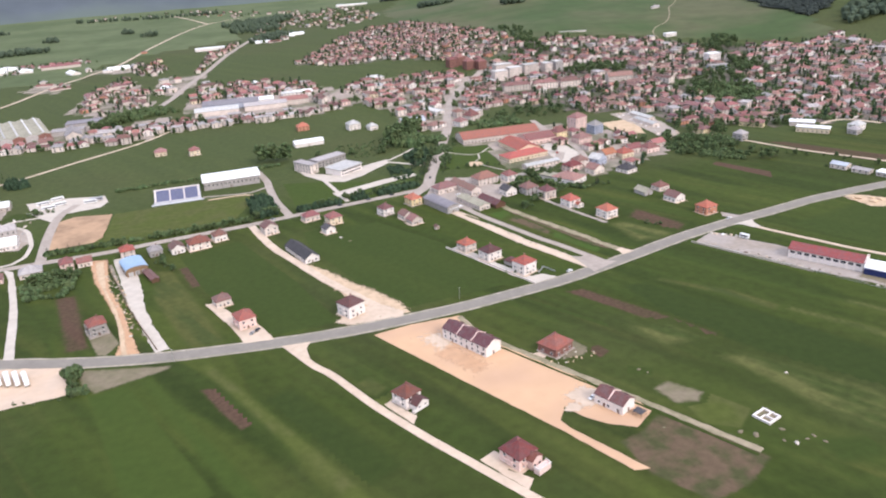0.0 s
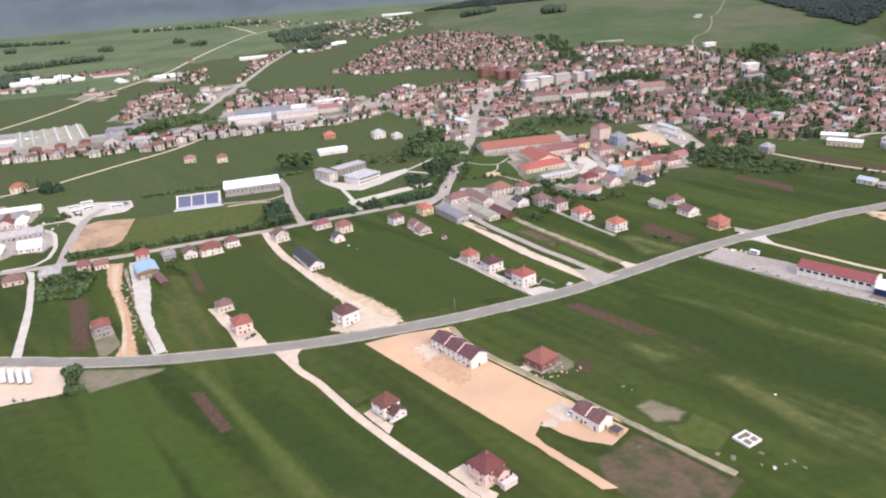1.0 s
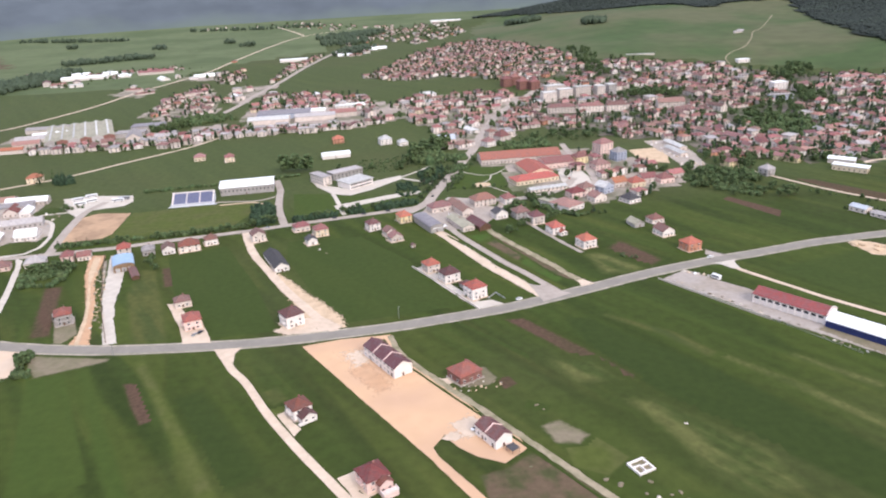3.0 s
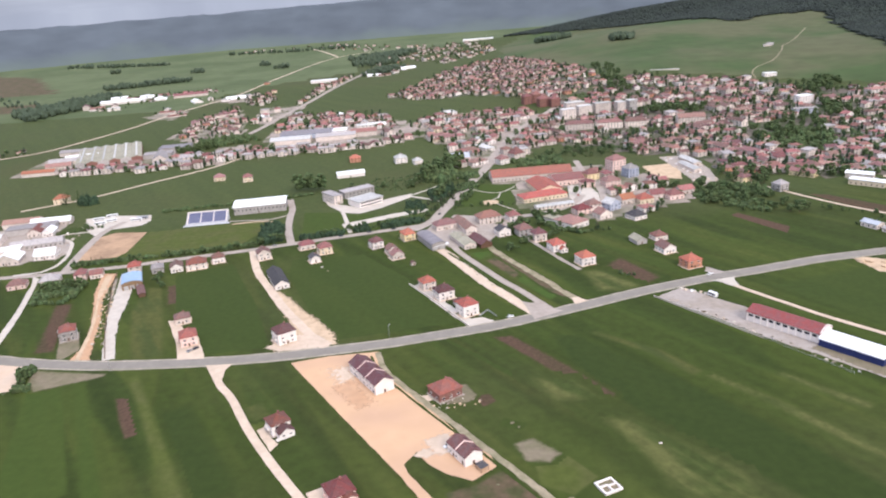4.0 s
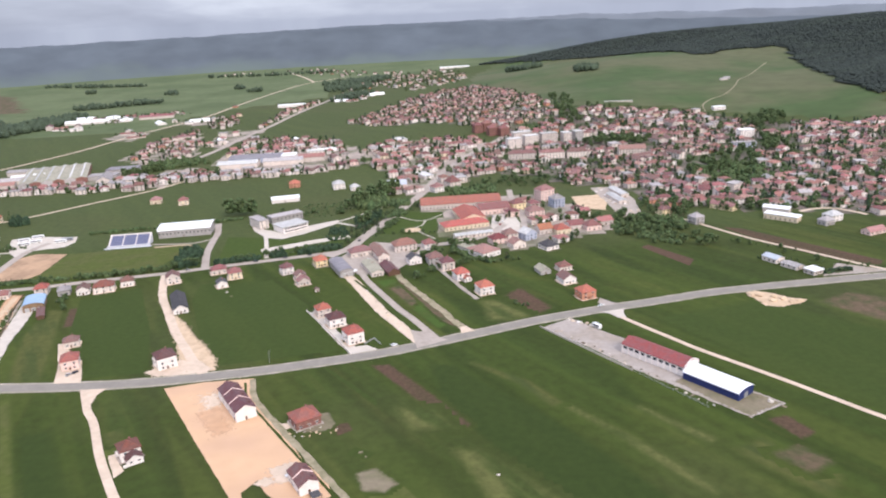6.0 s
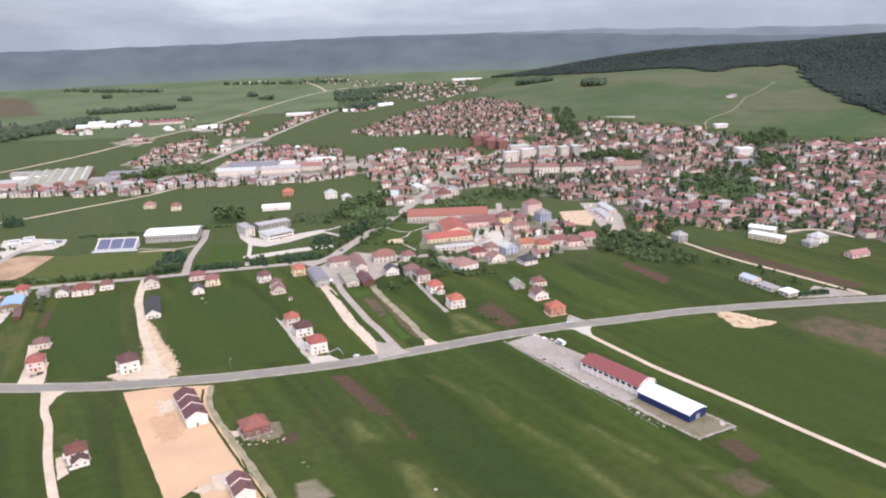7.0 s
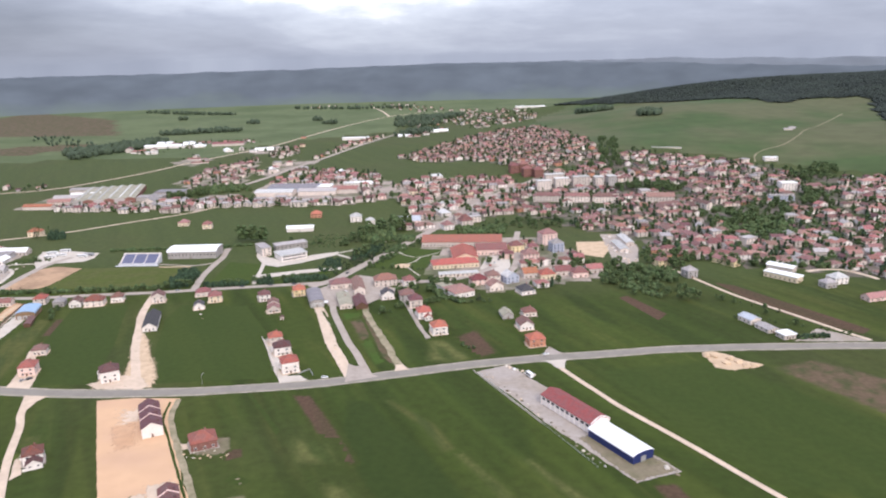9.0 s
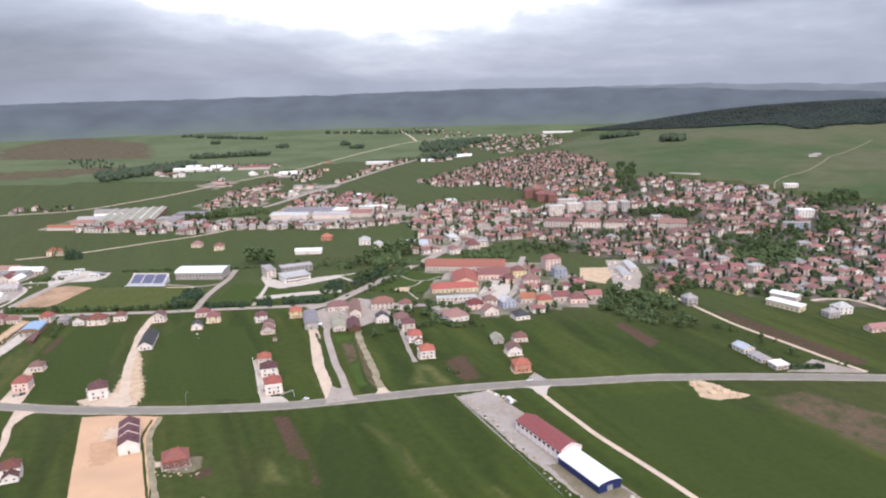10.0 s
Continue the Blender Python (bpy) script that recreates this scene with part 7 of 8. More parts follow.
row_of_trees((138, 668), (162, 740), 9, [5, 0], 0.6, 0.9, "dark trees of the park", 4)
row_of_trees((120, 790), (165, 850), 16, [0, 1, 3], 1.0, 1.5, "tall trees by the boulevard", 9)
row_of_trees((40, 790), (120, 770), 8, [6, 2, 0], 0.8, 1.1, "hedge behind the school", 5)
row_of_trees((128, 822), (164, 866), 10, [1, 3], 1.3, 1.7, "tall trees by the boulevard", 8)
row_of_trees((90, 764), (220, 806), 9, [6, 6, 2], 0.6, 1.0, "bushes on the green bank", 8)
row_of_trees((124, 650), (176, 790), 34, [5, 6, 2, 5], 0.45, 0.75, "trees along the boulevard", 3)
row_of_trees((152, 668), (196, 790), 20, [5, 6, 2], 0.45, 0.75, "trees along the boulevard", 3)
row_of_trees((200, 600), (262, 610), 22, [6, 2, 0], 0.6, 1.0, "garden trees", 14)
row_of_trees((210, 628), (250, 632), 8, [2, 0], 0.6, 0.9, "garden trees", 4)
row_of_trees((150, 684), (214, 676), 12, [6, 6, 2], 0.5, 0.8, "bushes of the park", 3)
row_of_trees((440, 730), (560, 690), 40, [0, 2, 3, 6], 0.7, 1.1, "trees along the edge of town", 9)
row_of_trees((600, 700), (700, 640), 22, [0, 2, 3, 6], 0.7, 1.1, "trees along the edge of town", 12)
row_of_trees((396, 660), (520, 560), 24, [6, 6, 2], 0.4, 0.8, "hedges between garden strips", 10)
row_of_trees((-24, 790), (10, 786), 6, [1, 3], 1.5, 1.9, "tall trees in the meadow", 4)
row_of_trees((366, 690), (440, 600), 60, [0, 2, 6, 6, 2], 0.5, 1.0, "grove at the edge of town", 22)
row_of_trees((396, 696), (452, 640), 34, [0, 2, 6], 0.7, 1.1, "grove at the edge of town", 10)
row_of_trees((440, 705), (470, 680), 6, [0, 1], 0.9, 1.2, "garden trees by a yellow house", 4)
tree(455, 586, 1, 1.1, 20)
tree(463, 590, 0, 0.9, 80)
row_of_trees((515, 500), (537, 504), 10, [6], 0.7, 0.9, "dark hedge by the road", 1)
row_of_trees((480, 545), (560, 510), 12, [6, 6, 2], 0.5, 0.8, "bushes by the farm track", 4)
row_of_trees((-128, 392), (-120, 364), 7, [6, 6, 2], 0.8, 1.2, "bushes at the truck park", 2)
row_of_trees((-200, 366), (-124, 362), 12, [6], 0.35, 0.5, "low bushes at the truck park", 2)
row_of_trees((-190, 530), (-150, 536), 12, [6, 2, 0], 0.7, 1.0, "garden bushes", 6)
row_of_trees((-182, 522), (-160, 530), 10, [2, 0], 0.8, 1.15, "garden trees", 5)
row_of_trees((-100, 540), (-84, 520), 6, [6, 2], 0.6, 0.8, "garden bushes", 4)
row_of_trees((205, 560), (240, 575), 10, [6, 2, 0], 0.6, 0.9, "garden trees", 5)
row_of_trees((255, 575), (285, 580), 9, [6, 6, 5], 0.7, 1.0, "garden hedge", 3)
row_of_trees((190, 540), (206, 560), 6, [6, 2], 0.6, 0.8, "garden trees", 4)
row_of_trees((264, 478), (276, 470), 4, [6], 0.6, 0.8, "bushes by the main road", 2)
row_of_trees((134, 430), (152, 424), 3, [6], 0.5, 0.6, "garden bushes", 1)
row_of_trees((-290, 800), (-270, 812), 5, [5, 3, 4], 1.2, 1.5, "dark trees by a lone house", 4)
row_of_trees((-232, 690), (-206, 700), 8, [6, 2], 0.7, 1.0, "bushes by the bus park", 6)
row_of_trees((-240, 1045), (-200, 1100), 14, [0, 3, 1], 1.0, 1.4, "trees behind the factory", 12)
row_of_trees((-120, 1020), (-100, 1040), 5, [0, 3], 0.9, 1.2, "trees by the factory", 6)
row_of_trees((690, 975), (735, 1040), 22, [1, 3, 0], 0.9, 1.25, "wood in the town", 16)
row_of_trees((470, 1090), (560, 1080), 34, [1, 3, 0], 0.9, 1.25, "wood in the town", 18)
row_of_trees((462, 1200), (486, 1480), 60, [1, 3, 5, 0], 0.8, 1.2, "trees on the slope above the town", 16)
row_of_trees((745, 1135), (800, 1200), 50, [1, 3, 0], 0.8, 1.2, "wood at the foot of the hill", 20)
row_of_trees((560, 880), (660, 960), 40, [0, 1, 3, 6], 0.9, 1.4, "gardens in the town", 30)
row_of_trees((270, 870), (380, 880), 44, [6, 6, 0, 2], 0.8, 1.2, "green bank in the town", 26)
for i, (x, y, s) in enumerate(TREE_SPOTS):
    if not occupied(x, y, 1.0) and i < 900:
        tree(x, y, rng.choice((0, 1, 2, 3, 3, 5, 4, 6)), s, rng.uniform(0, 360), "garden trees of the town")
PLANTED.sort(key=lambda q: (q[0] - 250) ** 2 + (q[1] + 20) ** 2)
seen_kind, REST = {"tree": 0, "bush": 0}, []
for x, y, k, m, group in PLANTED:
    kind, tm, cm, far = TREES[k]
    word = "bush" if kind == "bush" else "tree"
    seen_kind[word] += 1
    if seen_kind[word] > (240 if word == "tree" else 160):
        REST.append((far, m))
        continue
    ob = thing(word, m, TREE_LABEL[kind], word, group)
    part("trunk", tm, ob)
    part("crown", cm, ob)
SHRUB = []
for k in range(3):
    rs = np.random.RandomState(70 + k)
    cs = [(rs.uniform(-1.3, 1.3), rs.uniform(-1.3, 1.3), 1.2 + (3.2 + 1.2 * k) * rs.uniform(0, 1) ** 1.3) for _ in range(7)]
    SHRUB.append(fast_mesh("shrub", *clumps(cs, rs.uniform(1.0, 1.7, 7), 90 + k), (LEAF, LEAF, LEAF_DARK)[k]))
for i, (x, y, s) in enumerate(SHRUBS):
    if not occupied(x, y, 1.0):
        REST.append((SHRUB[i % 3], pose(x, y, land(x, y), 0, 0, i * 77 % 360) @ Matrix.Diagonal((s * 0.8, s * 0.8, s, 1))))
merged("garden_tree_rest", REST, "countless garden trees among the houses farther off", "trees")


def wood(name, poly, gap, r0, r1, label, mat=PLAIN_WOOD, seed=1, tall=1.3):
    """A wood of countless crowns; a forest's shade-dark sheet is laid separately."""
    rs = np.random.RandomState(seed)
    xs, ys = [p[0] for p in poly], [p[1] for p in poly]
    cs, rr = [], []
    y = min(ys)
    while y < max(ys):
        x = min(xs)
        while x < max(xs):
            px, py = x + rs.uniform(-0.45, 0.45) * gap, y + rs.uniform(-0.45, 0.45) * gap
            fx, fy = px + 14 * noise.noise(Vector((px * 0.012, py * 0.012, 3))), py + 14 * noise.noise(Vector((px * 0.012, py * 0.012, 7)))
            if inside(fx, fy, poly):
                r = rs.uniform(r0, r1)
                cs.append((px, py, land(px, py) + r * tall))
                rr.append(r)
            x += gap
        y += gap
    v, f = clumps(cs, rr, seed, tall)
    return tagged(new(name, fast_mesh(name, v, f, mat)), label, "wood", kind="stuff")


def band(pts, half):
    """The outline of a strip along a line."""
    line = [Vector((*p, 0)) for p in pts]
    a, b = [], []
    for i, p in enumerate(line):
        d = (line[min(i + 1, len(line) - 1)] - line[max(i - 1, 0)]).normalized()
        a.append((p.x - d.y * half, p.y + d.x * half))
        b.append((p.x + d.y * half, p.y - d.x * half))
    return a + b[::-1]


def hedge(pts, half, r0, r1, label, seed, mat=LEAF, gap=1.7, tall=1.0):
    """A hedge or thicket of close leaf clumps along a line or over an area."""
    rs = np.random.RandomState(seed)
    poly = band(pts, half) if half else pts
    xs, ys = [p[0] for p in poly], [p[1] for p in poly]
    n = int((max(xs) - min(xs)) * (max(ys) - min(ys)) / gap ** 2)
    cs, rr = [], []
    for x, y in zip(rs.uniform(min(xs), max(xs), n), rs.uniform(min(ys), max(ys), n)):
        open_spot = noise.noise(Vector((x * 0.07, y * 0.07, seed)))
        if inside(x, y, poly) and open_spot > -0.28 and not any((x - bx) ** 2 + (y - by) ** 2 < (0.8 * br) ** 2 for bx, by, br in BUILT):
            r = rs.uniform(r0, r1) * (1 + 0.5 * open_spot)
            cs.append((x, y, land(x, y) + r * 0.55 * tall))
            rr.append(r)
            if rs.rand() < 0.5:
                cs.append((x + rs.uniform(-r, r) * 0.6, y + rs.uniform(-r, r) * 0.6, land(x, y) + r * (0.9 + 0.5 * rs.rand()) * tall))
                rr.append(r * rs.uniform(0.45, 0.75))
    return tagged(new("hedge" if half else "thicket", fast_mesh("hedge", *clumps(cs, rr, seed, tall), mat)), label, "hedge" if half else "thicket", kind="" if half else "stuff")


hedge([(-188, 585), (-150, 589), (-90, 597), (-30, 606)], 2.6, 1.1, 2.2, "dark overgrown hedge along the street", 301)
hedge([(10, 612), (44, 620), (90, 631), (124, 642)], 2.6, 1.3, 2.6, "dark hedge along the street before the school", 302, LEAF_DARK, tall=1.3)
hedge([(-33, 650), (-14, 655), (-8, 612), (-26, 606)], 0, 1.6, 3.2, "dense dark trees at the lane corner", 303, LEAF_DARK, 2.2, 1.4)
hedge([(55, 784), (64, 818), (114, 829), (138, 842), (155, 792), (121, 778), (98, 762), (73, 760)], 0, 0.6, 1.5, "low lush scrub on the bank behind the school", 304, gap=4.2, tall=0.7)
hedge([(122, 828), (155, 830), (164, 792), (147, 776), (127, 788)], 0, 2.0, 4.0, "tall dense trees by the boulevard", 305, gap=3.0, tall=1.6)
hedge([(128, 742), (152, 768), (157, 748), (144, 712), (132, 704)], 0, 1.2, 2.6, "dark conifers of the park", 306, LEAF_DARK, 2.2, 1.5)
hedge([(104, 715), (120, 711), (126, 682), (113, 663), (104, 674)], 0, 0.7, 1.5, "dark shrubs of the park", 307, LEAF_DARK, 2.2, 1.2)
hedge([(161, 738), (178, 783), (185, 768), (171, 708), (162, 700)], 0, 0.9, 2.0, "shrubs between the boulevard and the park", 308, gap=2.4)
hedge([(160, 814), (186, 812), (187, 790), (163, 791)], 0, 1.2, 2.6, "bushes behind a shop", 309, gap=2.4)
hedge([(230, 864), (295, 871), (292, 829), (237, 828)], 0, 1.2, 2.8, "overgrown green bank in the town", 310, gap=2.6)
hedge([(390, 700), (419, 676), (446, 618), (431, 588), (405, 622), (383, 642)], 0, 0.9, 2.3, "scrub and young trees at the edge of town", 311, gap=3.2, tall=1.0)
hedge([(428, 690), (446, 684), (470, 664), (452, 640), (432, 650)], 0, 1.2, 2.8, "garden trees by a yellow house", 312, gap=3.0, tall=1.3)
hedge([(225, 640), (241, 630), (247, 590), (268, 574), (262, 570), (238, 586), (230, 606)], 0, 1.0, 2.2, "overgrown garden beside a white hall", 313, gap=2.4)
hedge([(-190, 526), (-156, 541), (-150, 521), (-152, 498), (-180, 498)], 0, 1.0, 2.4, "overgrown gardens behind houses", 314, gap=2.6)
hedge([(552, 890), (592, 924), (644, 890), (626, 816), (584, 800), (550, 836)], 0, 1.4, 3.4, "wide grove and gardens in the town", 320, gap=4.6, tall=1.3)
hedge([(640, 842), (730, 848), (698, 795), (636, 785)], 0, 1.4, 3.2, "gardens and trees in the town", 321, gap=8.0, tall=1.2)
hedge([(552, 715), (615, 722), (612, 686), (560, 690)], 0, 1.2, 2.8, "trees behind the depots", 322, gap=3.4, tall=1.2)
hedge([(-238, 1126), (-210, 1190), (-150, 1166), (-130, 1130), (-171, 1112), (-217, 1070)], 0, 1.6, 3.4, "dark trees between the quarter and the factories", 323, gap=4.6, tall=1.2)
hedge([(512, 503), (538, 506)], 2.6, 1.2, 2.0, "dark hedge by the road", 315, LEAF_DARK)
hedge([(-129, 392), (-122, 376), (-120, 364)], 4.0, 1.4, 2.6, "bushes at the truck park", 316)
hedge([(-160, 742), (-120, 748), (-80, 752), (-40, 760), (0, 772)], 3.0, 1.0, 2.0, "ragged hedge behind the sports hall", 317, gap=2.4)
hedge([(-280, 806), (-262, 812), (-250, 800), (-266, 792)], 0, 2.0, 3.6, "dark trees by a lone house", 318, LEAF_DARK, 3.0, 1.7)

FOREST = [(440, 2860), (512, 2767), (656, 2674), (780, 2600), (880, 2500), (966, 2300), (1012, 2052), (1080, 2120), (1133, 2140), (1243, 2085), (1210, 1950), (1150, 1800), (1090, 1600), (1035, 1400), (1005, 1230), (1120, 1300), (1330, 1550), (1700, 1950), (2250, 2250), (2100, 2700), (1500, 2760), (900, 2900), (600, 2900)]
wood("hill_forest", FOREST, 7.6, 4.0, 5.8, "dark dense forest covering the hill", mat=WOOD_FAR, seed=5, tall=0.7)
# sheet raised 3.2 m to fill gaps, forest shade put into its colour
draped("forest_gap_sheet", FOREST, FOREST_SHADE, 30, 3.2, "raised dark sheet for shade between the forest crowns", "ground")
wood("copse", [(605, 1850), (660, 1838), (668, 1880), (612, 1892)], 8, 5, 8, "small dark copse on the hillside", seed=6)
wood("hill_wood", [(480, 2320), (560, 2300), (620, 2420), (520, 2460)], 10, 5, 8, "dark wood on the hillside", seed=7)
wood("hill_edge_wood", [(1000, 1120), (1120, 1150), (1500, 1450), (1480, 1550), (1240, 1330), (1060, 1210)], 13, 5, 8, "trees on the slope beyond the pasture", seed=8)
wood("plain_wood", [(-814, 1669), (-760, 1760), (-690, 1930), (-640, 1900), (-650, 1690), (-700, 1540)], 11, 4, 7, "dark wood beside the outlying yards", seed=9)
wood("plain_wood", [(-1253, 2161), (-1030, 2037), (-741, 1769), (-985, 1836)], 34, 3, 5, "scattered dark trees on the plain", seed=21)
wood("plain_wood", [(-82, 2258), (62, 2259), (29, 2710), (-124, 2600)], 20, 4, 7, "trees among outlying houses", seed=22)
wood("plain_wood", band([(-1331, 3147), (-1090, 3020), (-845, 2918)], 16), 15, 4, 7, "long dark tree line across the far plain", seed=31)
wood("plain_wood", band([(-1432, 3560), (-1260, 3720), (-1097, 3900)], 18), 16, 4, 7, "long dark tree line across the far plain", seed=32)
wood("plain_wood", band([(-700, 3260), (-420, 3180), (-150, 3200)], 12), 15, 4, 7, "thin dark tree line across the far plain", seed=33)
for q, (x, y) in enumerate(((-974, 2705), (-621, 2224), (-411, 2581), (-324, 2430), (-613, 2484))):
    wood("copse", [(x - 22, y - 14), (x + 22, y - 14), (x + 22, y + 14), (x - 22, y + 14)], 9, 4, 7, "lone clump of dark trees on the plain", seed=40 + q)
wood("plain_wood", [(-760, 2080), (-560, 2180), (-560, 2230), (-780, 2140)], 12, 4, 7, "line of dark trees on the plain", seed=10)
wood("village_wood", [(0, 2500), (60, 2520), (120, 2700), (60, 2760), (-20, 2640)], 14, 4, 7, "trees among outlying houses", seed=12)
wood("village_wood", [(-30, 1960), (40, 1980), (90, 2080), (30, 2120), (-20, 2050)], 12, 4, 7, "trees beside outlying houses", seed=13)

# ---------------------------------------------------------------- vehicles and small things


def wheel_mesh(r, t):
    verts, faces = [], []
    for y in (-t / 2, t / 2):
        verts += [(r * math.cos(k * math.pi / 6), y, r * math.sin(k * math.pi / 6)) for k in range(12)]
    faces += [tuple(range(12)), tuple(range(23, 11, -1))] + [(k, 12 + k, 12 + (k + 1) % 12, (k + 1) % 12) for k in range(12)]
    return mesh("wheel", verts, faces, RUBBER)


def extruded(name, prof, w0, mat):
    """A side profile (x, z, inset) drawn out across the width."""
    n = len(prof)
    v = [(x, -w0 / 2 + i, z) for x, z, i in prof] + [(x, w0 / 2 - i, z) for x, z, i in prof]
    f = [tuple(range(n)), tuple(range(2 * n - 1, n - 1, -1))] + [(k, n + k, n + (k + 1) % n, (k + 1) % n) for k in range(n)]
    return mesh(name, v, f, mat)


CAR_WHEEL = wheel_mesh(0.32, 0.22)
TRUCK_WHEEL = wheel_mesh(0.5, 0.3)
CAR_PROF = [(-2.1, 0.3, 0), (2.1, 0.3, 0), (2.15, 0.7, 0), (1.9, 0.92, 0.05), (1.0, 1.0, 0.05), (-1.6, 1.05, 0.05), (-2.1, 0.95, 0.05)]
CAB_PROF = [(1.0, 1.0, 0.07), (0.3, 1.45, 0.2), (-1.1, 1.47, 0.2), (-1.75, 1.05, 0.07)]
ROOF_PROF = [(0.3, 1.452, 0.2), (0.25, 1.5, 0.24), (-1.05, 1.52, 0.24), (-1.1, 1.472, 0.2)]


def car(x, y, turn, paint, word, where, lift=0.15):
    ob = thing("car", pose(x, y, land(x, y) + lift, 0, 0, turn), f"{word} car {where}", "car")
    part("body", extruded("body", CAR_PROF, 1.75, paint), ob)
    part("window_band", extruded("window_band", CAB_PROF, 1.75, GLASS), ob)
    part("roof", extruded("roof", ROOF_PROF, 1.75, paint), ob)
    for wx in (-1.35, 1.35):
        for wy in (-0.78, 0.78):
            part("wheel", CAR_WHEEL, ob, at=pose(wx, wy, 0.32))
    return ob


def coach(x, y, turn, paint, word, where, name="coach", length=11.5):
    ob = thing(name, pose(x, y, land(x, y) + 0.12, 0, 0, turn), f"{word} {name} {where}", name)
    a = length / 2
    part("body", extruded("body", [(-a, 0.4, 0), (a, 0.4, 0), (a, 1.3, 0), (a - 0.1, 3.0, 0.1), (a - 0.4, 3.2, 0.2), (-a + 0.3, 3.2, 0.2), (-a, 3.0, 0.1)], 2.5, paint), ob)
    part("window_band", box_mesh("window_band", [(-a + 0.5, -1.262, 1.5, a - 0.6, -1.24, 2.5), (-a + 0.5, 1.24, 1.5, a - 0.6, 1.262, 2.5)], GLASS), ob)
    for wx in (-a + 2.4, a - 2.0):
        for wy in (-1.1, 1.1):
            part("wheel", TRUCK_WHEEL, ob, at=pose(wx, wy, 0.5))
    return ob


def lorry(x, y, turn, where):
    ob = thing("lorry", pose(x, y, land(x, y) + 0.12, 0, 0, turn), "white articulated lorry " + where, "lorry", "parked lorries")
    part("trailer", box_mesh("trailer", [(-7.5, -1.25, 1.1, 4.6, 1.25, 4.0)], PAINT_WHITE), ob)
    part("chassis", box_mesh("chassis", [(-7.3, -0.5, 0.7, 6.6, 0.5, 1.09)], RUBBER), ob)
    part("cab", extruded("cab", [(4.9, 0.6, 0), (7.2, 0.6, 0), (7.2, 1.8, 0), (6.9, 3.2, 0.08), (4.9, 3.4, 0.08)], 2.45, PAINT_WHITE), ob)
    for wx in (-6.4, -5.2, -4.0, 4.2, 6.3):
        for wy in (-1.05, 1.05):
            part("wheel", TRUCK_WHEEL, ob, at=pose(wx, wy, 0.5))
    return ob


for k in range(4):
    lorry(-166 + 5.0 * k, 393 - 1.6 * k, 112, "parked on the sandy lot")
for x, y, a in ((-214, 712, 20), (-206, 720, 22), (-222, 728, 18), (-212, 738, 20), (-178, 716, 4), (-174, 722, 4)):
    coach(x, y, a, PAINT_WHITE if x < -176 else PAINT_GREY, "white" if x < -176 else "silver", "in the bus park")
car(178, 416, 16, PAINT_WHITE, "white", "on the main road", 0.17)
car(328, 462, 18, PAINT_WHITE, "white", "on the main road", 0.17)
car(131, 277, 210, PAINT_WHITE, "white", "on the gravel lot")
car(-27, 404, 60, PAINT_DARK, "dark", "on the paved drive", 0.12)
car(-30, 401, 60, PAINT_GREY, "silver", "on the paved drive", 0.12)
for x, y, a, p, w_ in ((46, 613, 11, PAINT_DARK, "dark"), (72, 619, 12, PAINT_DARK, "dark"), (94, 623, 12, PAINT_DARK, "dark"), (138, 660, 70, PAINT_DARK, "dark"), (-12, 600, 14, PAINT_GREY, "silver")):
    car(x, y, a, p, w_, "on the street", 0.15)
for x, y, a, p, w_ in ((280, 690, 80, PAINT_RED, "red"), (284, 700, 80, PAINT_WHITE, "white"), (288, 712, 80, PAINT_DARK, "dark"), (276, 720, 80, PAINT_GREY, "silver"), (292, 728, 80, PAINT_WHITE, "white"), (150, 600, 20, PAINT_WHITE, "white"), (148, 590, 20, PAINT_DARK, "dark")):
    car(x, y, a, p, w_, "on the paved plaza", 0.12)
coach(316, 425, 120, PAINT_WHITE, "white", "parked in the warehouse yard", "van", 6.5)
for x, y, a in ((334, 378, 40), (338, 371, 40)):
    car(x, y, a, PAINT_WHITE, "white", "beside the warehouse", 0.12)


def heap(name, x, y, w, d, h, mat, label, category, seed):
    rs = np.random.RandomState(seed)
    v = ICO2_V.copy() * (1 + rs.uniform(-0.2, 0.2, (len(ICO2_V), 1)))
    v[:, 2] = np.maximum(v[:, 2], -0.2)
    v = v * np.array([w / 2, d / 2, h])
    ob = new(name, fast_mesh(name, v, ICO2_F, mat))
    ob.matrix_basis = pose(x, y, land(x, y) + 0.1, 0, 0, seed * 37)
    return tagged(ob, label, category)


for k in range(54):
    t = k / 53
    heap("debris_mound", -133 + 36 * t + rng.uniform(-4, 4), 532 - 110 * t + rng.uniform(-3, 3), rng.uniform(1.0, 3.2), rng.uniform(1.0, 2.6), rng.uniform(0.3, 0.8), rng.choice((RUBBLE, DRY_SOIL, SAND, CONCRETE)), "heap of rubble and broken concrete", "rubble", k + 1)
for k in range(26):
    heap("debris_mound", 126 + rng.uniform(-2, 24), 315 + rng.uniform(-4, 7), rng.uniform(0.7, 2.2), rng.uniform(0.6, 1.6), rng.uniform(0.3, 0.7), rng.choice((RUBBLE, DRY_SOIL, CONCRETE, SAND)), "heap of rubble beside the brick house", "rubble", k + 40)
for k, (x, y, s) in enumerate(((187, 229, 2.4), (196, 222, 1.3), (212, 216, 1.5), (206, 220, 1.2), (152, 246, 1.2))):
    heap("stone_mound", x, y, s * 1.5, s, s * 0.25, DRY_SOIL, "small pale heap of gravel", "gravel heap", k + 60)
for k in range(8):
    heap("stock_mound", 300 + 2.6 * k + rng.uniform(-1, 1), 440 - 1.8 * k + rng.uniform(-1, 2), 3.0, 2.2, 1.0, rng.choice((CONCRETE, GRAVEL, R_WHITE)), "pile of building material in the yard", "pile", k + 80)
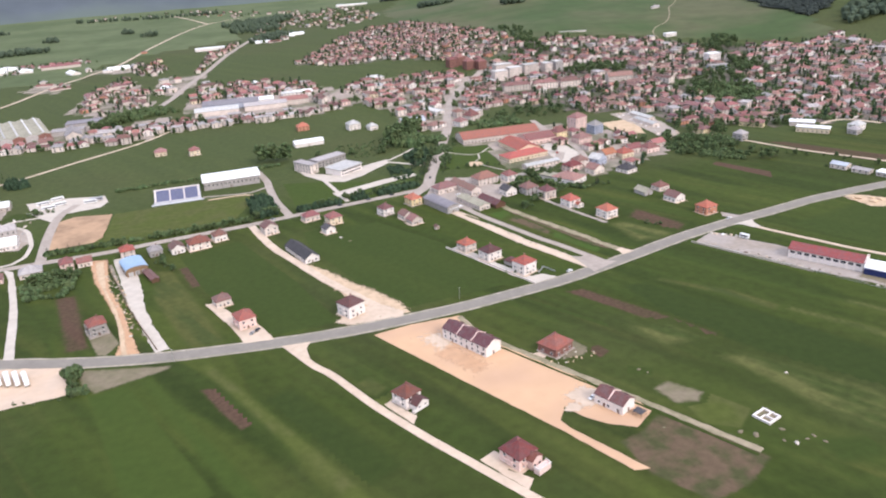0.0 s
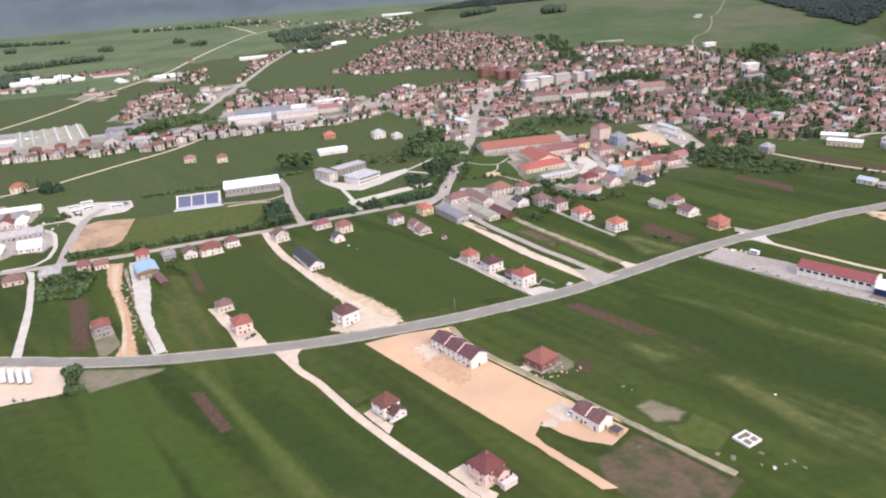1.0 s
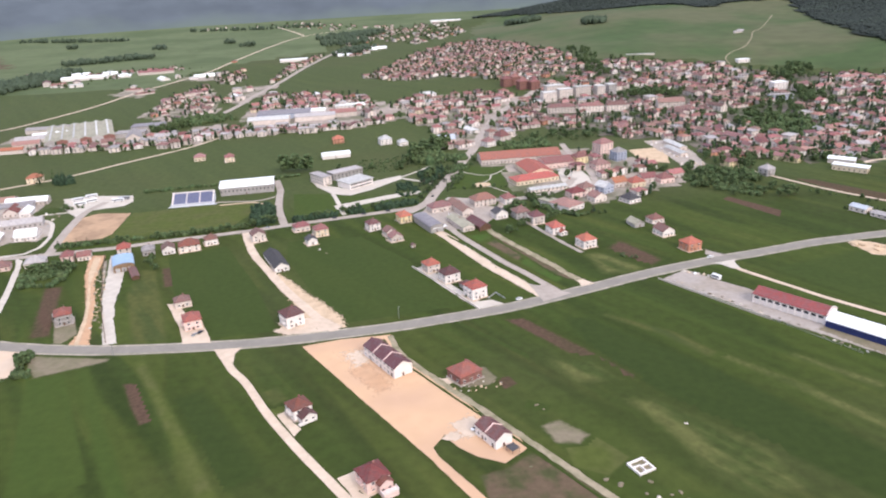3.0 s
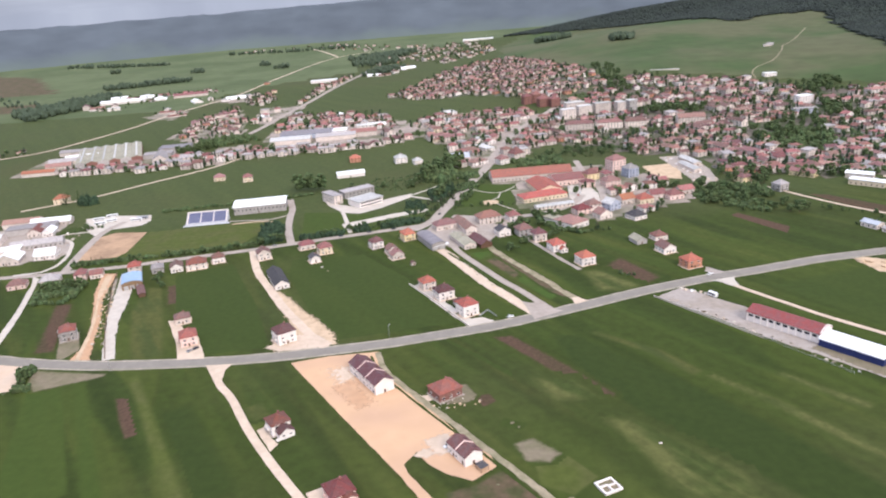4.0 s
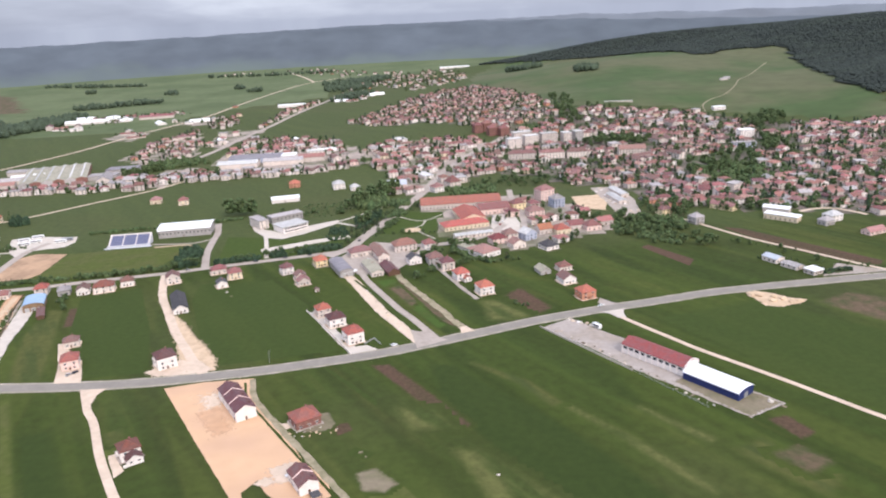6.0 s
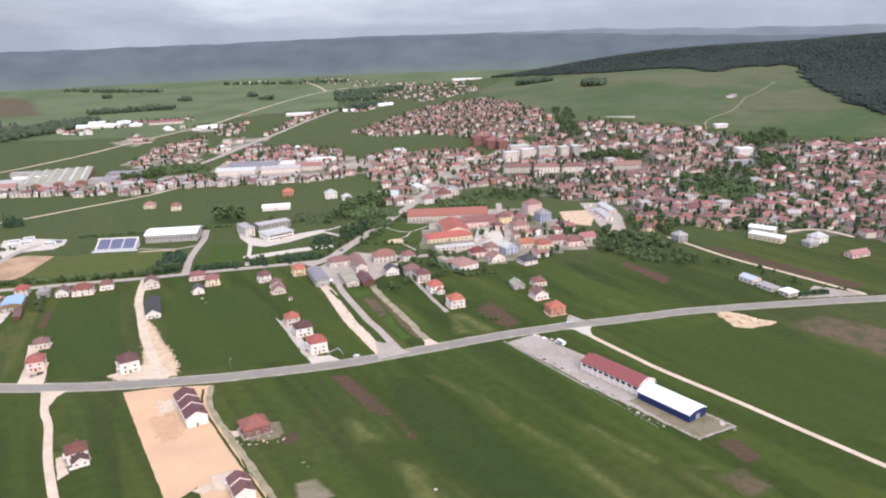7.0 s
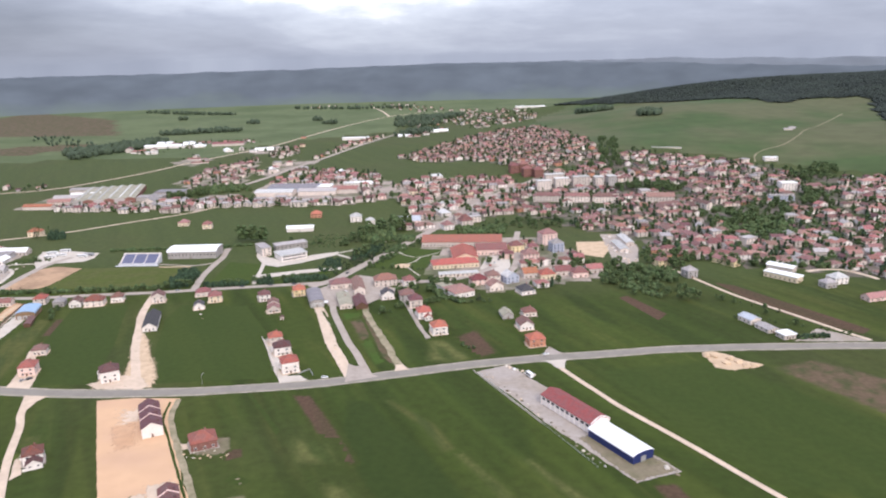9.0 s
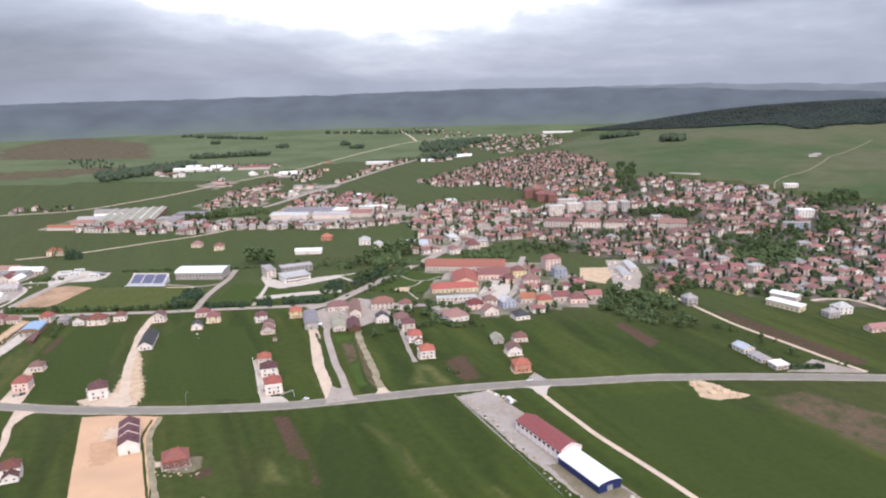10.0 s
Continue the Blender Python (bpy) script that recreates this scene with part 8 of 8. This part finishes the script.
for k in range(7):
    heap("sand_mound", 441 + 4.6 * k + rng.uniform(-1, 1), 462 - 2 * k + rng.uniform(-5, 5), rng.uniform(5, 9), rng.uniform(4, 6), rng.uniform(0.8, 1.8), SAND, "heap of pale sand by the road", "sand heap", k + 90)

for k in range(30):
    t = k / 29
    heap("stock_mound", 287 + 66 * t + rng.uniform(-1.5, 2.5), 425 - 108 * t + rng.uniform(-1.5, 2.0), rng.uniform(0.8, 2.6), rng.uniform(0.7, 1.8), rng.uniform(0.3, 0.9), rng.choice((CONCRETE, GRAVEL, RUBBLE, WEEDY, GREYWALL)), "small pile of building material along the yard wall", "pile", k + 300)
LAMP_POLE = box_mesh("pole", [(-0.09, -0.09, 0, 0.09, 0.09, 7.5)], METAL)
LAMP_ARM = box_mesh("arm", [(-0.05, -1.6, 7.35, 0.05, -0.09, 7.45)], METAL)
LAMP_HEAD = box_mesh("head", [(-0.15, -2.3, 7.3, 0.15, -1.6, 7.48)], FRAME)
for x, y, a in ((-73, 382, 180), (98, 402, 160)):
    ob = thing("street_lamp", pose(x, y, land(x, y), 0, 0, a), "grey metal lamp post beside the main road", "street lamp")
    part("pole", LAMP_POLE, ob)
    part("arm", LAMP_ARM, ob)
    part("head", LAMP_HEAD, ob)


def fence(name, pts, gap, h, label, mat=METAL):
    a, b = Vector((*pts[0], 0)), Vector((*pts[1], 0))
    n = int((b - a).length / gap)
    d = (b - a).normalized()
    ob = thing(name, pose(a.x, a.y, land(a.x, a.y), 0, 0, math.degrees(math.atan2(d.y, d.x))), label, "fence")
    post = box_mesh("post", [(-0.06, -0.06, 0, 0.06, 0.06, h)], mat)
    rail = box_mesh("rail", [(0, -0.03, -0.05, n * gap, 0.03, 0.05)], mat)
    for k in range(n + 1):
        part("post", post, ob, at=pose(k * gap, 0, 0))
    for z in (h * 0.45, h * 0.9):
        part("rail", rail, ob, at=pose(0, 0, z))


fence("fence", ((282, 428), (350, 314)), 4.0, 1.4, "pale post-and-rail fence along the warehouse yard")


PORCH = thing("porch", pose(89.5, 235.6, land(89, 236) + 0.1, 0, 0, 28), "white raised porch with parapet before a pink house", "porch")
part("slab", box_mesh("slab", [(-3.6, -1.6, 0, 3.6, 1.6, 2.6)], PINK), PORCH)
part("parapet", box_mesh("parapet", [(-3.7, -1.7, 2.603, 3.7, -1.5, 3.5), (-3.7, -1.5, 2.603, -3.5, 1.6, 3.5), (3.5, -1.5, 2.603, 3.7, 1.6, 3.5)], WHITE), PORCH, "white parapet")
TERR = thing("terrace_slab", pose(49, 295, land(49, 295) + 0.1, 0, 0, 32), "white raised terrace beside the gabled wing", "terrace")
part("slab", box_mesh("slab", [(-4.2, -1.0, 0, 4.2, 1.0, 0.7)], WHITE), TERR)
part("parapet", box_mesh("parapet", [(-4.2, -1.0, 0.703, 4.2, -0.8, 1.5)], WHITE), TERR)


def low_wall(pts, h, mat, label, th=0.3):
    """A low free-standing wall along a line."""
    verts, faces = [], []
    line = [Vector((*p, 0)) for p in pts]
    for a, b in zip(line, line[1:]):
        n = Vector((-(b - a).y, (b - a).x, 0)).normalized() * th / 2
        i = len(verts)
        for z in (0.0, h):
            verts += [(q.x, q.y, land(q.x, q.y) + z) for q in (a - n, b - n, b + n, a + n)]
        faces += [tuple(i + k for k in f) for f in ((3, 2, 1, 0), (4, 5, 6, 7), (0, 1, 5, 4), (1, 2, 6, 5), (2, 3, 7, 6), (3, 0, 4, 7))]
    return tagged(new("garden_wall", mesh("garden_wall", verts, faces, mat)), label, "wall")


low_wall([(110, 486), (131, 446), (150, 406)], 1.2, OFFWHITE, "pale garden wall along a paved drive")
low_wall([(278, 432), (292, 409), (322, 361)], 1.0, CONCRETE, "low pale boundary wall of the warehouse yard")
row_pts = ((38, 537, 2.0), (44, 527, 1.6), (182, 233, 2.0), (200, 219, 1.8), (210, 221, 1.6), (200, 229, 1.8), (231, 267, 1.4), (164, 293, 1.6), (167, 289, 1.2), (385, 317, 3.0), (389, 311, 2.2), (381, 322, 2.0))
for k, (x, y, q) in enumerate(row_pts):
    heap("stone_mound", x, y, q * 1.5, q, q * 0.3, DRY_SOIL if k % 3 else CONCRETE, "small pale heap of stone and sacks", "stone heap", k + 130)
for k in range(64):
    heap("debris_mound", 406 + rng.uniform(0, 26), 704 + rng.uniform(0, 118), rng.uniform(1.5, 4), rng.uniform(1.2, 3), rng.uniform(0.6, 1.4), rng.choice((GRAVEL, GREYWALL, WHITE, CONCRETE)), "heap of white stone in a yard", "stone heap", k + 160)
CARPORT = thing("carport", pose(146, 258, land(146, 258) + 0.15, 0, 0, 30), "dark open carport beside a pair of houses", "carport")
for x, y in ((-2, -2.2), (2, -2.2), (-2, 2.2), (2, 2.2)):
    part("post", box_mesh("post", [(x - 0.07, y - 0.07, 0, x + 0.07, y + 0.07, 2.3)], DOOR), CARPORT)
part("roof", box_mesh("roof", [(-2.3, -2.5, 2.303, 2.3, 2.5, 2.45)], R_BLACK), CARPORT)
building((112, 525), 3, 3, 20, 0.7, "gable", R_BROWN, OFFWHITE, "tiny pale garden shed in a meadow", windows=0, chimney=False, category="shed", name="shed")
for k in range(14):
    t = k / 13
    heap("debris_mound", 150 + 34 * t + rng.uniform(-2, 2), 530 - 92 * t + rng.uniform(-2, 2), rng.uniform(0.8, 2.4), rng.uniform(0.8, 2.0), rng.uniform(0.2, 0.5), rng.choice((RUBBLE, SAND, CONCRETE)), "low heap of debris beside a sandy track", "rubble", k + 210)
AWN = thing("awning", pose(129, 561, land(129, 561), 0, 0, 21), "white awning before the workshop hall", "awning")
part("roof", box_mesh("roof", [(0.5, -5.0, 3.6, 13.5, -0.2, 3.85)], R_WHITE), AWN)
for x in (0.8, 7.0, 13.2):
    part("post", box_mesh("post", [(x - 0.1, -4.9, 0, x + 0.1, -4.7, 3.597)], METAL), AWN)
low_wall([(-138, 559), (-128, 522), (-119, 498), (-111, 470), (-99, 438), (-84, 400)], 1.1, DOOR, "dark boundary wall beside a concrete yard")
low_wall([(158, 421), (164, 429), (169, 419)], 1.0, METAL, "low metal garden fence")
for k in range(26):
    heap("stock_mound", rng.uniform(-300, -215), rng.uniform(612, 730), rng.uniform(2, 6), rng.uniform(1.5, 3), rng.uniform(0.8, 2.2), rng.choice((WHITE, CONCRETE, GREYWALL, RUBBLE)), "pile of material in a storage yard", "pile", k + 240)
